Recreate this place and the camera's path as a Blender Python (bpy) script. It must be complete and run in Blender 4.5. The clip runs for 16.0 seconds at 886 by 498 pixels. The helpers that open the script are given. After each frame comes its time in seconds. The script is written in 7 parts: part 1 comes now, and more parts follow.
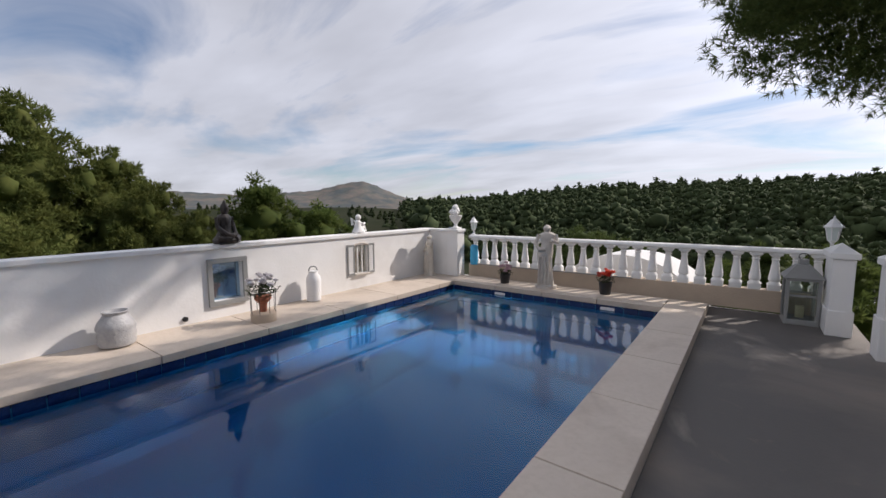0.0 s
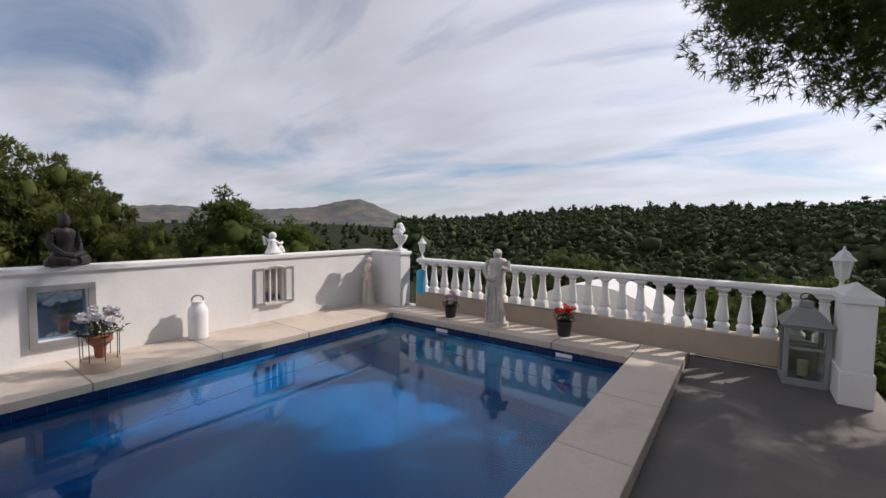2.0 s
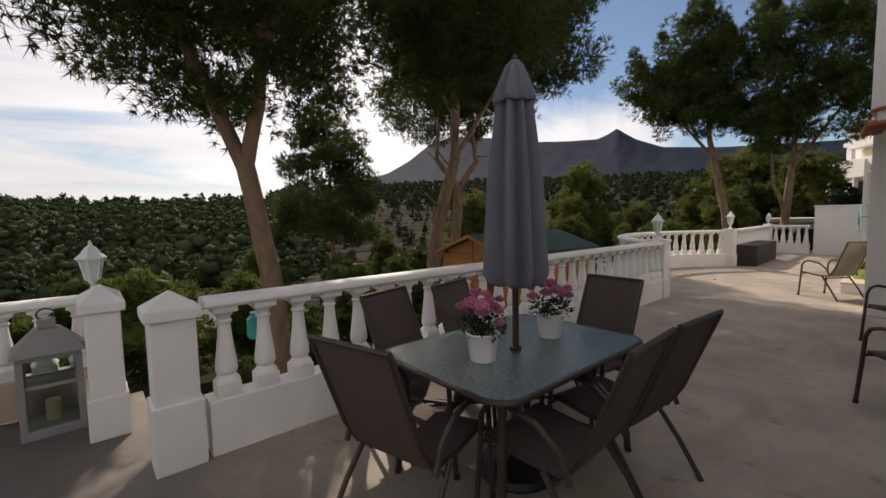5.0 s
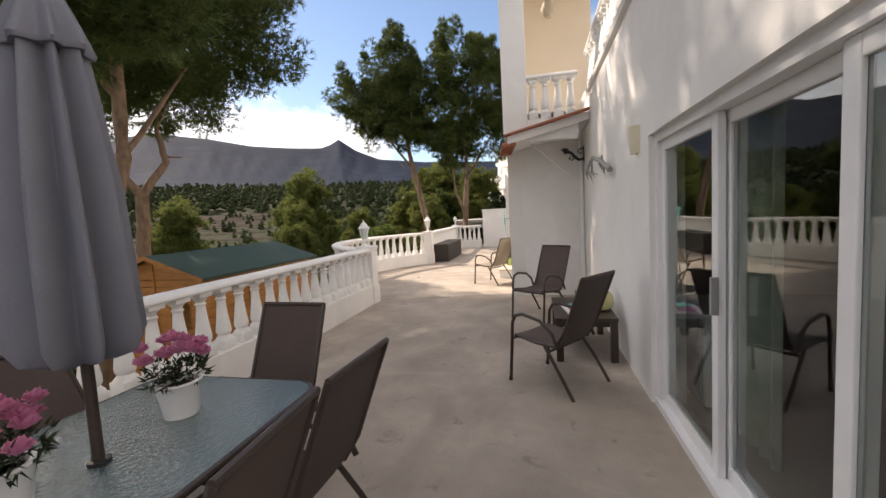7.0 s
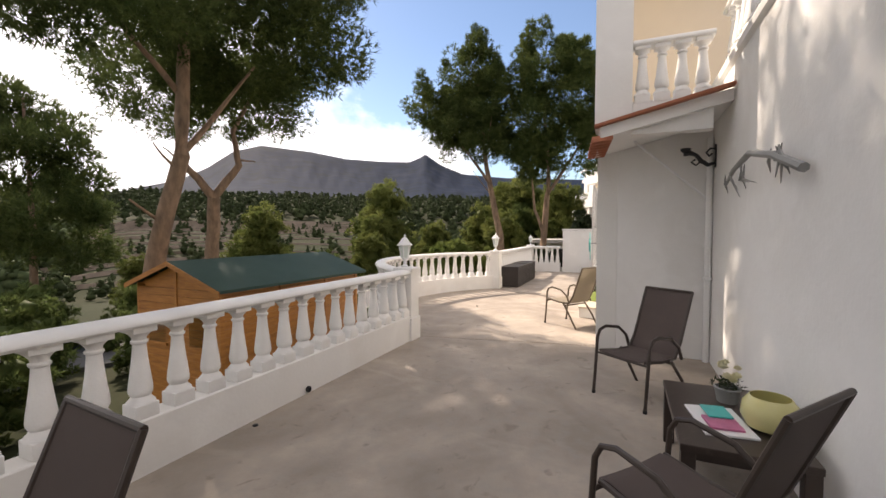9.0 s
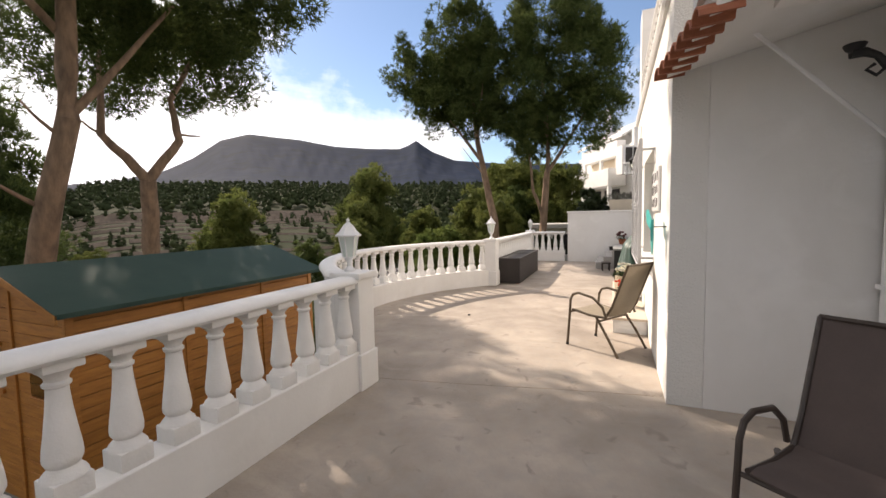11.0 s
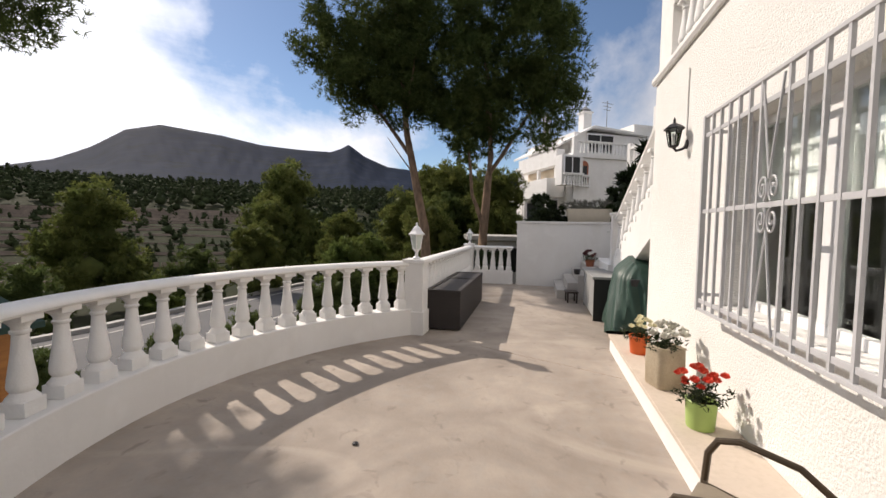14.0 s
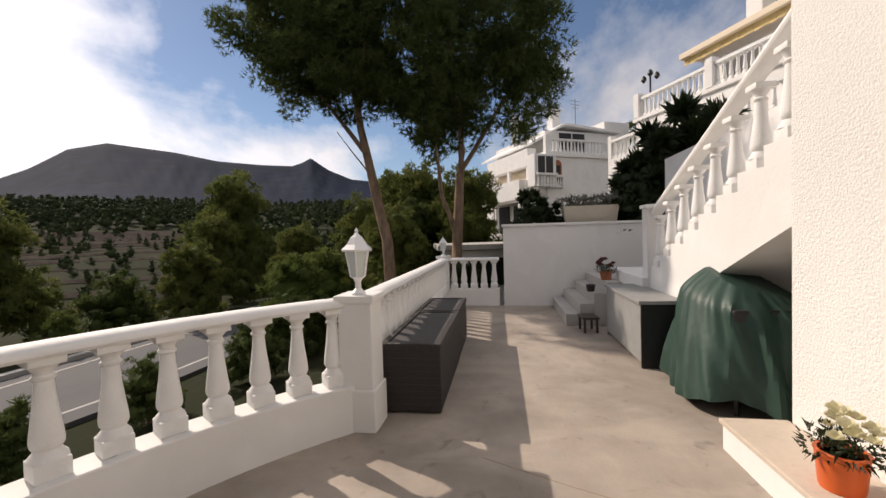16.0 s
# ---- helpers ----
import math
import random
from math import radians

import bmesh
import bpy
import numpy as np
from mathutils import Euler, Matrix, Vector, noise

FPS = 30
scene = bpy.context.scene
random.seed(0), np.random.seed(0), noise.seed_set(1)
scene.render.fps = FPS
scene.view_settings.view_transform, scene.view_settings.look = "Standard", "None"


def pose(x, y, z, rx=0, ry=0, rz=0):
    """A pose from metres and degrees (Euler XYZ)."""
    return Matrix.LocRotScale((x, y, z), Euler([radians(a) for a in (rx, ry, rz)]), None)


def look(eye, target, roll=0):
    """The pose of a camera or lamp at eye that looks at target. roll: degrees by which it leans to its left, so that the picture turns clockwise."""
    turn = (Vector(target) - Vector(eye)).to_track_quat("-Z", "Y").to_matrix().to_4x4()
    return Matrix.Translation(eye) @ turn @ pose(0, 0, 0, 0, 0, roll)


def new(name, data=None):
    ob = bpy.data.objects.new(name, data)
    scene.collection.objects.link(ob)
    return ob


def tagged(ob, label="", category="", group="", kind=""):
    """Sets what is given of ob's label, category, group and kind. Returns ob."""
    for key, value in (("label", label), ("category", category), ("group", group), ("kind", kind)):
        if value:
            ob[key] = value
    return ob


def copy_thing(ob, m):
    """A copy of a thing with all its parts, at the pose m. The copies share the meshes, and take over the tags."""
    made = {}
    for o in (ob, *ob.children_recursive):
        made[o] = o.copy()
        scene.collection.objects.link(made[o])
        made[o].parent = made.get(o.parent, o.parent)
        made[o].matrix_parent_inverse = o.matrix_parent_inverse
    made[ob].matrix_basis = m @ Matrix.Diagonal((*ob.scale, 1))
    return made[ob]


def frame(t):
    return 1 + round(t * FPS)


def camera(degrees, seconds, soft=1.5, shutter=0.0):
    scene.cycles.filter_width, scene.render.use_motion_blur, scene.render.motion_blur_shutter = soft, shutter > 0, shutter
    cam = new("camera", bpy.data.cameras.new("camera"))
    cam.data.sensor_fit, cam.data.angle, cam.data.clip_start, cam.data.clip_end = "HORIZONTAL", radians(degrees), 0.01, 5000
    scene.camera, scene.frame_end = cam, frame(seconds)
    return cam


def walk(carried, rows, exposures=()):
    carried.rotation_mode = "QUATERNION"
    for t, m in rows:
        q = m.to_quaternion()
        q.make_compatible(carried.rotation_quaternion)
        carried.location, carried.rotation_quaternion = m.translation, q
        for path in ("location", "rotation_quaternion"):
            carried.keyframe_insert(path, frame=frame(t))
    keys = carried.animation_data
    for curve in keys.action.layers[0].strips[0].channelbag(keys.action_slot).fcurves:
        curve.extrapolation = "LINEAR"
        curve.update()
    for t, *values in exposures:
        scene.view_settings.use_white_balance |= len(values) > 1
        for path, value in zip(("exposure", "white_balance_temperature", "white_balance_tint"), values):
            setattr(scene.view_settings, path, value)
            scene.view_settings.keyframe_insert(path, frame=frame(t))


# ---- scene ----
cam = camera(94.4, 16.0)
PATH = [
    (0, (-0.132, -0.672, 1.539), (-1.325, 0.919, 1.325), -0.3),
    (0.5, (-0.122, -0.296, 1.519), (-1.343, 1.283, 1.385), 1.3),
    (1, (-0.176, 0.061, 1.523), (-1.566, 1.498, 1.464), 0.1),
    (1.5, (-0.102, 0.425, 1.53), (-1.462, 1.882, 1.362), -0.4),
    (2, (-0.094, 0.812, 1.532), (-1.275, 2.422, 1.411), 0.9),
    (2.5, (-0.1, 1.13, 1.497), (-1.137, 2.839, 1.453), 1.4),
    (3, (-0.001, 1.468, 1.508), (-0.822, 3.291, 1.482), 1.4),
    (3.5, (0.097, 1.758, 1.517), (-0.275, 3.723, 1.462), -1.1),
    (4, (0.289, 1.95, 1.537), (0.364, 3.945, 1.413), 0.4),
    (4.3, (0.393, 2.039, 1.55), (0.754, 3.999, 1.381), 0.1),
    (4.5, (0.496, 2.04, 1.544), (1.087, 3.943, 1.369), -0.1),
    (5, (0.7, 2.085, 1.511), (2.008, 3.59, 1.36), -1.0),
    (7.3, (1.681, 2.051, 1.543), (3.63, 2.474, 1.392), -2.7),
    (7.5, (1.834, 2.062, 1.532), (3.777, 2.516, 1.401), -1.4),
    (8, (2.274, 2.05, 1.54), (4.18, 2.639, 1.403), 0.6),
    (8.5, (2.697, 2.128, 1.552), (4.554, 2.866, 1.454), -0.5),
    (8.7, (2.9, 2.147, 1.567), (4.735, 2.938, 1.491), -0.5),
    (10.8, (5.23, 2.83, 1.502), (7.049, 3.654, 1.398), 1.3),
    (11, (5.432, 2.913, 1.513), (7.271, 3.686, 1.371), -1.1),
    (11.5, (5.965, 3.092, 1.492), (7.832, 3.802, 1.391), -0.5),
    (12, (6.549, 3.303, 1.486), (8.415, 4.018, 1.417), -0.1),
    (12.5, (7.117, 3.429, 1.472), (9.04, 3.962, 1.332), -2.2),
    (13, (7.737, 3.564, 1.482), (9.598, 4.288, 1.373), 0.6),
    (13.5, (8.295, 3.708, 1.507), (10.231, 4.191, 1.377), -1.2),
    (14, (8.924, 3.832, 1.508), (10.869, 4.288, 1.404), 1.0),
    (14.5, (9.496, 4.019, 1.518), (11.447, 4.453, 1.432), -0.2),
    (15, (10.139, 4.117, 1.502), (12.109, 4.454, 1.449), 1.0),
    (15.5, (10.716, 4.232, 1.493), (12.673, 4.637, 1.434), 1.1),
    (16, (11.379, 4.354, 1.489), (13.355, 4.66, 1.431), -1.6),
]
walk(cam, [(t, look(eye, target, roll)) for t, eye, target, roll in PATH],
     [(0, -0.08, 6350, 15), (1.5, -0.17, 6350, 15), (2.5, -0.25, 6450, 15), (3.5, -0.36, 6600, 14), (5.0, -0.12, 7250, 15), (7.5, 0.98, 7400, 16), (8.5, 0.92, 7400, 16), (11.0, 0.70, 7250, 15), (13.5, 0.18, 6800, 14), (14.5, 0.04, 6800, 14), (15.0, 0.0, 7000, 15), (15.5, -0.20, 6600, 15), (16.0, -0.08, 7100, 16)])

# ---------------------------------------------------------------- light
world = bpy.data.worlds.new("sky")
scene.world = world
world.use_nodes = True
SUN_DIR = Vector((1.08, 1.85, 1.575)).normalized()
wn, wl = world.node_tree.nodes, world.node_tree.links
wn.clear()
w_out = wn.new("ShaderNodeOutputWorld")
w_bg = wn.new("ShaderNodeBackground")
w_bg.inputs["Strength"].default_value = 0.10
w_sky = wn.new("ShaderNodeTexSky")
w_sky.sky_type = 'NISHITA'
w_sky.sun_disc = False
w_sky.dust_density = 0.15
w_sky.ozone_density = 3.5
w_sky.sun_elevation = math.asin(SUN_DIR.z)
w_sky.sun_rotation = math.atan2(SUN_DIR.x, SUN_DIR.y)
w_tc = wn.new("ShaderNodeTexCoord")
w_sep = wn.new("ShaderNodeSeparateXYZ")
wl.new(w_tc.outputs["Generated"], w_sep.inputs[0])


def w_math(op, a, b=None):
    n = wn.new("ShaderNodeMath")
    n.operation = op
    for i, v in enumerate((a, b)):
        if v is None:
            continue
        if isinstance(v, (int, float)):
            n.inputs[i].default_value = v
        else:
            wl.new(v, n.inputs[i])
    return n.outputs[0]


# clouds on a flat layer high above, streaked across the valley
w_h = w_math('ADD', w_math('MAXIMUM', w_sep.outputs[2], 0.0), 0.16)
w_cmb = wn.new("ShaderNodeCombineXYZ")
wl.new(w_math('DIVIDE', w_sep.outputs[0], w_h), w_cmb.inputs[0])
wl.new(w_math('DIVIDE', w_sep.outputs[1], w_h), w_cmb.inputs[1])
w_map = wn.new("ShaderNodeMapping")
w_map.inputs["Rotation"].default_value = (0, 0, radians(35))
w_map.inputs["Scale"].default_value = (0.42, 0.85, 1)
w_map.inputs["Location"].default_value = (1.3, 0.4, 0)
wl.new(w_cmb.outputs[0], w_map.inputs[0])
w_noise = wn.new("ShaderNodeTexNoise")
w_noise.inputs["Scale"].default_value = 1.0
w_noise.inputs["Detail"].default_value = 7
w_noise.inputs["Roughness"].default_value = 0.55
w_noise.inputs["Distortion"].default_value = 0.6
wl.new(w_map.outputs[0], w_noise.inputs[0])
w_ramp = wn.new("ShaderNodeValToRGB")
w_ramp.color_ramp.elements[0].position = 0.40
w_ramp.color_ramp.elements[1].position = 0.55
w_shade = wn.new("ShaderNodeTexNoise")
w_shade.inputs["Scale"].default_value = 2.1
w_shade.inputs["Detail"].default_value = 4
wl.new(w_map.outputs[0], w_shade.inputs[0])
# the side of the sky towards the sun is brighter through the cloud
w_dot = wn.new("ShaderNodeVectorMath")
w_dot.operation = 'DOT_PRODUCT'
w_dot.inputs[1].default_value = SUN_DIR
wl.new(w_tc.outputs["Generated"], w_dot.inputs[0])
w_sunny = w_math('POWER', w_math('MAXIMUM', w_dot.outputs["Value"], 0.0), 4.0)
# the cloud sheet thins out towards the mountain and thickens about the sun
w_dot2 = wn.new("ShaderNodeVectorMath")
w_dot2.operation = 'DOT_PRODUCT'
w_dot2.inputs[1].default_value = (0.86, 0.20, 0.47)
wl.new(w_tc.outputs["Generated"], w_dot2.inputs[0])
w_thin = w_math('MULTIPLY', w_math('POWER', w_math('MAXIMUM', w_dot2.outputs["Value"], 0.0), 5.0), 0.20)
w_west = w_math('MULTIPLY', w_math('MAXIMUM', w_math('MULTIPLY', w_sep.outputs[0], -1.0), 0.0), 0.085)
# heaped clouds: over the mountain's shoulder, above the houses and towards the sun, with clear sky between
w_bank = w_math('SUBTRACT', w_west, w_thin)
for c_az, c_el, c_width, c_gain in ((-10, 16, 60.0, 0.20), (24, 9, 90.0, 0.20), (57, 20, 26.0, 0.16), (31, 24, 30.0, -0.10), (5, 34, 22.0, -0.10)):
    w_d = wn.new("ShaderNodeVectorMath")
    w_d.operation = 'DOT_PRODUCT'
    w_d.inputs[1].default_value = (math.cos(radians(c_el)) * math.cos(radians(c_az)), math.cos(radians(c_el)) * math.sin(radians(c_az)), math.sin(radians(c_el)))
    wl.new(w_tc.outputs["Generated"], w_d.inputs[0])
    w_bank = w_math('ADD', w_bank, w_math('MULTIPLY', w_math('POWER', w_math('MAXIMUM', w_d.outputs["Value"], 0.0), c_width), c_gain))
w_puff = wn.new("ShaderNodeTexNoise")
w_puff.inputs["Scale"].default_value = 4.5
w_puff.inputs["Detail"].default_value = 6
w_puff.inputs["Roughness"].default_value = 0.58
wl.new(w_tc.outputs["Generated"], w_puff.inputs[0])
w_east = w_math('MULTIPLY', w_math('MAXIMUM', w_sep.outputs[0], 0.0), 0.55)
w_lumpy = w_math('ADD', w_noise.outputs[0], w_math('MULTIPLY', w_math('SUBTRACT', w_puff.outputs[0], w_noise.outputs[0]), w_east))
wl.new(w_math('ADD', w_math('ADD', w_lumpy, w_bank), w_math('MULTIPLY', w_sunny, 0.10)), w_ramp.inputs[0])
w_cl = w_math('ADD', w_math('MULTIPLY', w_shade.outputs[0], 6.0), w_math('ADD', w_math('MULTIPLY', w_sunny, 9.0), 4.0))
w_ccol = wn.new("ShaderNodeVectorMath")
w_ccol.operation = 'SCALE'
w_ccol.inputs[0].default_value = (0.93, 0.96, 1.03)
wl.new(w_cl, w_ccol.inputs["Scale"])
w_mix = wn.new("ShaderNodeMix")
w_mix.data_type = 'RGBA'
wl.new(w_math('MULTIPLY', w_ramp.outputs[0], 0.92), w_mix.inputs[0])
wl.new(w_sky.outputs[0], w_mix.inputs[6])
wl.new(w_ccol.outputs[0], w_mix.inputs[7])
wl.new(w_mix.outputs[2], w_bg.inputs["Color"])
wl.new(w_bg.outputs[0], w_out.inputs["Surface"])

sun_data = bpy.data.lights.new("sun", 'SUN')
sun_data.energy = 4.2
sun_data.angle = radians(0.6)
sun_data.color = (1.0, 0.92, 0.82)
sun_ob = new("sun", sun_data)
sun_ob.matrix_world = look(SUN_DIR * 50, (0, 0, 0))


# ---------------------------------------------------------------- materials
def mat_new(name, colour=(0.8, 0.8, 0.8), rough=0.6, metal=0.0, second=None, scale=3.0, amount=0.5,
            bump=0.0, bump_scale=40.0, fine=None, fine_scale=60.0, vary=0.0, transmission=0.0, ior=1.45, stretch=None, coords="Object"):
    """A surface with two scales of variation, a fine relief, and a change of tone from piece to piece."""
    m = bpy.data.materials.new(name)
    m.use_nodes = True
    nt = m.node_tree
    p = nt.nodes["Principled BSDF"]
    p.inputs["Roughness"].default_value = rough
    p.inputs["Metallic"].default_value = metal
    p.inputs["Transmission Weight"].default_value = transmission
    p.inputs["IOR"].default_value = ior
    tc = nt.nodes.new("ShaderNodeTexCoord")
    vec = tc.outputs[coords]
    if stretch:
        mp = nt.nodes.new("ShaderNodeMapping")
        mp.inputs["Scale"].default_value = stretch
        nt.links.new(vec, mp.inputs[0])
        vec = mp.outputs[0]
    col = None
    base = nt.nodes.new("ShaderNodeRGB")
    base.outputs[0].default_value = (*colour, 1)
    col = base.outputs[0]

    def mixin(colour2, sc, amt, lo, hi, detail):
        nonlocal col
        n = nt.nodes.new("ShaderNodeTexNoise")
        n.inputs["Scale"].default_value = sc
        n.inputs["Detail"].default_value = detail
        n.inputs["Roughness"].default_value = 0.6
        nt.links.new(vec, n.inputs[0])
        r = nt.nodes.new("ShaderNodeMapRange")
        r.inputs["From Min"].default_value, r.inputs["From Max"].default_value = lo, hi
        r.inputs["To Max"].default_value = amt
        nt.links.new(n.outputs[0], r.inputs[0])
        x = nt.nodes.new("ShaderNodeMix")
        x.data_type = 'RGBA'
        nt.links.new(r.outputs[0], x.inputs[0])
        nt.links.new(col, x.inputs[6])
        x.inputs[7].default_value = (*colour2, 1)
        col = x.outputs[2]

    if second:
        mixin(second, scale, amount, 0.35, 0.68, 5)
    if fine:
        mixin(fine, fine_scale, 0.6, 0.45, 0.75, 3)
    if vary:
        oi = nt.nodes.new("ShaderNodeObjectInfo")
        ge = nt.nodes.new("ShaderNodeNewGeometry")
        ad = nt.nodes.new("ShaderNodeMath")
        ad.operation = 'ADD'
        nt.links.new(oi.outputs["Random"], ad.inputs[0])
        nt.links.new(ge.outputs["Random Per Island"], ad.inputs[1])
        mr = nt.nodes.new("ShaderNodeMapRange")
        mr.inputs["From Max"].default_value = 2.0
        mr.inputs["To Min"].default_value, mr.inputs["To Max"].default_value = 1 - vary, 1 + vary
        nt.links.new(ad.outputs[0], mr.inputs[0])
        hv = nt.nodes.new("ShaderNodeHueSaturation")
        nt.links.new(mr.outputs[0], hv.inputs["Value"])
        nt.links.new(col, hv.inputs["Color"])
        col = hv.outputs[0]
    nt.links.new(col, p.inputs["Base Color"])
    if bump:
        n = nt.nodes.new("ShaderNodeTexNoise")
        n.inputs["Scale"].default_value = bump_scale
        n.inputs["Detail"].default_value = 5
        nt.links.new(vec, n.inputs[0])
        b = nt.nodes.new("ShaderNodeBump")
        b.inputs["Strength"].default_value = bump
        b.inputs["Distance"].default_value = 0.02
        nt.links.new(n.outputs[0], b.inputs["Height"])
        nt.links.new(b.outputs[0], p.inputs["Normal"])
    return m


M_STUCCO = mat_new("rough_stucco", (0.80, 0.79, 0.76), 0.85, second=(0.70, 0.68, 0.64), scale=0.9, amount=0.45, bump=0.55, bump_scale=70)
M_WALL = mat_new("white_wall_paint", (0.80, 0.79, 0.77), 0.8, second=(0.68, 0.66, 0.63), scale=0.8, amount=0.5, bump=0.10, bump_scale=30)
M_WHITE = mat_new("white_cast_stone", (0.82, 0.81, 0.79), 0.7, second=(0.66, 0.65, 0.62), scale=4, amount=0.4, bump=0.15, bump_scale=60)
M_CREAM = mat_new("cream_wall", (0.78, 0.66, 0.50), 0.8, second=(0.72, 0.6, 0.46), scale=1.5)
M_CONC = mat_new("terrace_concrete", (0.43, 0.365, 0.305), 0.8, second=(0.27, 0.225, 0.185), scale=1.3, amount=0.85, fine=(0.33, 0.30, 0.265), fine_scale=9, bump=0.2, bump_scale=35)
M_COPING = mat_new("travertine", (0.60, 0.51, 0.42), 0.6, second=(0.50, 0.42, 0.34), scale=2.2, amount=0.6, fine=(0.5, 0.42, 0.33), fine_scale=25, bump=0.1, vary=0.06)
M_BASESTONE = mat_new("tan_stone", (0.50, 0.40, 0.30), 0.75, second=(0.40, 0.32, 0.25), scale=3, amount=0.6, bump=0.2)
M_TILE = mat_new("blue_mosaic", (0.008, 0.022, 0.085), 0.25, second=(0.014, 0.04, 0.14), scale=30, amount=0.8, vary=0.12)
M_POOL = mat_new("pool_blue_liner", (0.004, 0.15, 0.29), 0.4, second=(0.005, 0.19, 0.36), scale=2.0, amount=0.5)
M_BARK = mat_new("pine_bark", (0.31, 0.215, 0.15), 0.9, second=(0.14, 0.10, 0.075), scale=7, amount=0.85, bump=1.0, bump_scale=14, stretch=(1, 1, 0.35))
M_NEEDLE = mat_new("pine_needles", (0.070, 0.100, 0.034), 0.6, second=(0.125, 0.152, 0.048), scale=1.4, amount=0.8, vary=0.35)
M_BUSH = mat_new("bright_shrub", (0.085, 0.125, 0.034), 0.6, second=(0.17, 0.195, 0.055), scale=0.9, amount=0.7, vary=0.25)
M_FOREST = mat_new("distant_pines", (0.036, 0.051, 0.024), 0.8, second=(0.072, 0.088, 0.038), scale=0.05, amount=0.6, fine=(0.085, 0.098, 0.042), fine_scale=1.3, vary=0.55)
# pine needles again, lightened and yellowed so the crowns look sunlit
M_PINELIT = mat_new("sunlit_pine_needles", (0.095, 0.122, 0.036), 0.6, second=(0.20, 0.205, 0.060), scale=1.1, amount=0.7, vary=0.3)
M_LEAF = mat_new("dark_leaves", (0.02, 0.035, 0.012), 0.5, second=(0.05, 0.06, 0.02), scale=4, vary=0.3)
M_EARTH = mat_new("dry_scrub_ground", (0.034, 0.035, 0.019), 0.95, second=(0.016, 0.025, 0.010), scale=0.08, amount=0.85, fine=(0.040, 0.040, 0.022), fine_scale=1.7, bump=0.5, bump_scale=3)
# blue distance haze is mixed into the mountain's rock colours
M_HAZEROCK = mat_new("mountain", (0.005, 0.012, 0.031), 0.95, second=(0.010, 0.019, 0.042), scale=0.009, amount=0.9, fine=(0.008, 0.015, 0.020), fine_scale=0.06, bump=1.0, bump_scale=0.05)
M_PALEROCK = mat_new("pale_mountain", (0.080, 0.095, 0.100), 0.95, second=(0.21, 0.17, 0.14), scale=0.010, amount=0.8, fine=(0.09, 0.11, 0.09), fine_scale=0.03)
M_DRYSTONE = mat_new("drystone", (0.33, 0.265, 0.215), 0.95, second=(0.19, 0.15, 0.125), scale=0.6, amount=0.8, bump=0.6, bump_scale=3, vary=0.2)
M_ROAD = mat_new("asphalt", (0.070, 0.070, 0.074), 0.85, second=(0.105, 0.10, 0.097), scale=0.4, amount=0.6)
M_KERB = mat_new("kerb_concrete", (0.45, 0.43, 0.40), 0.85, second=(0.33, 0.31, 0.29), scale=1)
M_SHED = mat_new("orange_stained_boards", (0.50, 0.215, 0.050), 0.55, second=(0.29, 0.105, 0.026), scale=3, amount=0.7, stretch=(1, 1, 7), vary=0.10)
M_SHEDROOF = mat_new("green_roof_felt", (0.020, 0.050, 0.038), 0.75, second=(0.035, 0.068, 0.052), scale=2, amount=0.6, bump=0.2)
M_FRAME = mat_new("brown_powdercoat", (0.045, 0.032, 0.026), 0.4, second=(0.06, 0.045, 0.035), scale=8)
M_FABRIC = mat_new("brown_mesh_fabric", (0.085, 0.062, 0.055), 0.75, second=(0.11, 0.082, 0.07), scale=6, fine=(0.05, 0.036, 0.032), fine_scale=400, bump=0.3, bump_scale=400)
M_BEIGEFAB = mat_new("beige_mesh_fabric", (0.30, 0.25, 0.185), 0.75, second=(0.24, 0.2, 0.15), scale=6, fine=(0.2, 0.165, 0.12), fine_scale=400, bump=0.3, bump_scale=400)
M_BRONZEF = mat_new("bronze_tube", (0.10, 0.075, 0.05), 0.35, metal=0.5, second=(0.13, 0.1, 0.07), scale=8)
M_UMB = mat_new("grey_canvas", (0.15, 0.155, 0.185), 0.85, second=(0.19, 0.195, 0.225), scale=4, fine=(0.125, 0.13, 0.155), fine_scale=200, bump=0.1, bump_scale=200)
M_GLASSTOP = mat_new("rippled_glass_top", (0.14, 0.21, 0.21), 0.07, transmission=0.35, ior=2.6, second=(0.10, 0.16, 0.16), scale=5, bump=0.6, bump_scale=45)
M_GLASS = mat_new("window_glass", (0.85, 0.92, 0.90), 0.01, transmission=1.0, ior=1.5)
M_WATER = mat_new("pool_water", (0.10, 0.54, 0.80), 0.0, transmission=1.0, ior=1.33, bump=0.03, bump_scale=1.6)
M_PVC = mat_new("white_pvc", (0.80, 0.80, 0.80), 0.3, second=(0.74, 0.74, 0.74), scale=6)
M_IRON = mat_new("black_iron", (0.02, 0.02, 0.022), 0.45, second=(0.035, 0.032, 0.03), scale=20, bump=0.2)
M_GRILLE = mat_new("grey_painted_iron", (0.52, 0.52, 0.53), 0.45, second=(0.42, 0.42, 0.43), scale=8)
M_RATTAN = mat_new("dark_rattan", (0.035, 0.029, 0.027), 0.55, second=(0.055, 0.045, 0.04), scale=50, fine=(0.018, 0.015, 0.014), fine_scale=90, bump=0.8, bump_scale=90)
M_CUSHION = mat_new("dark_grey_cushion", (0.07, 0.065, 0.065), 0.9, second=(0.09, 0.085, 0.08), scale=5, bump=0.2)
M_TARP = mat_new("green_tarp", (0.018, 0.050, 0.036), 0.5, second=(0.030, 0.068, 0.050), scale=3, amount=0.6, bump=0.3, bump_scale=9)
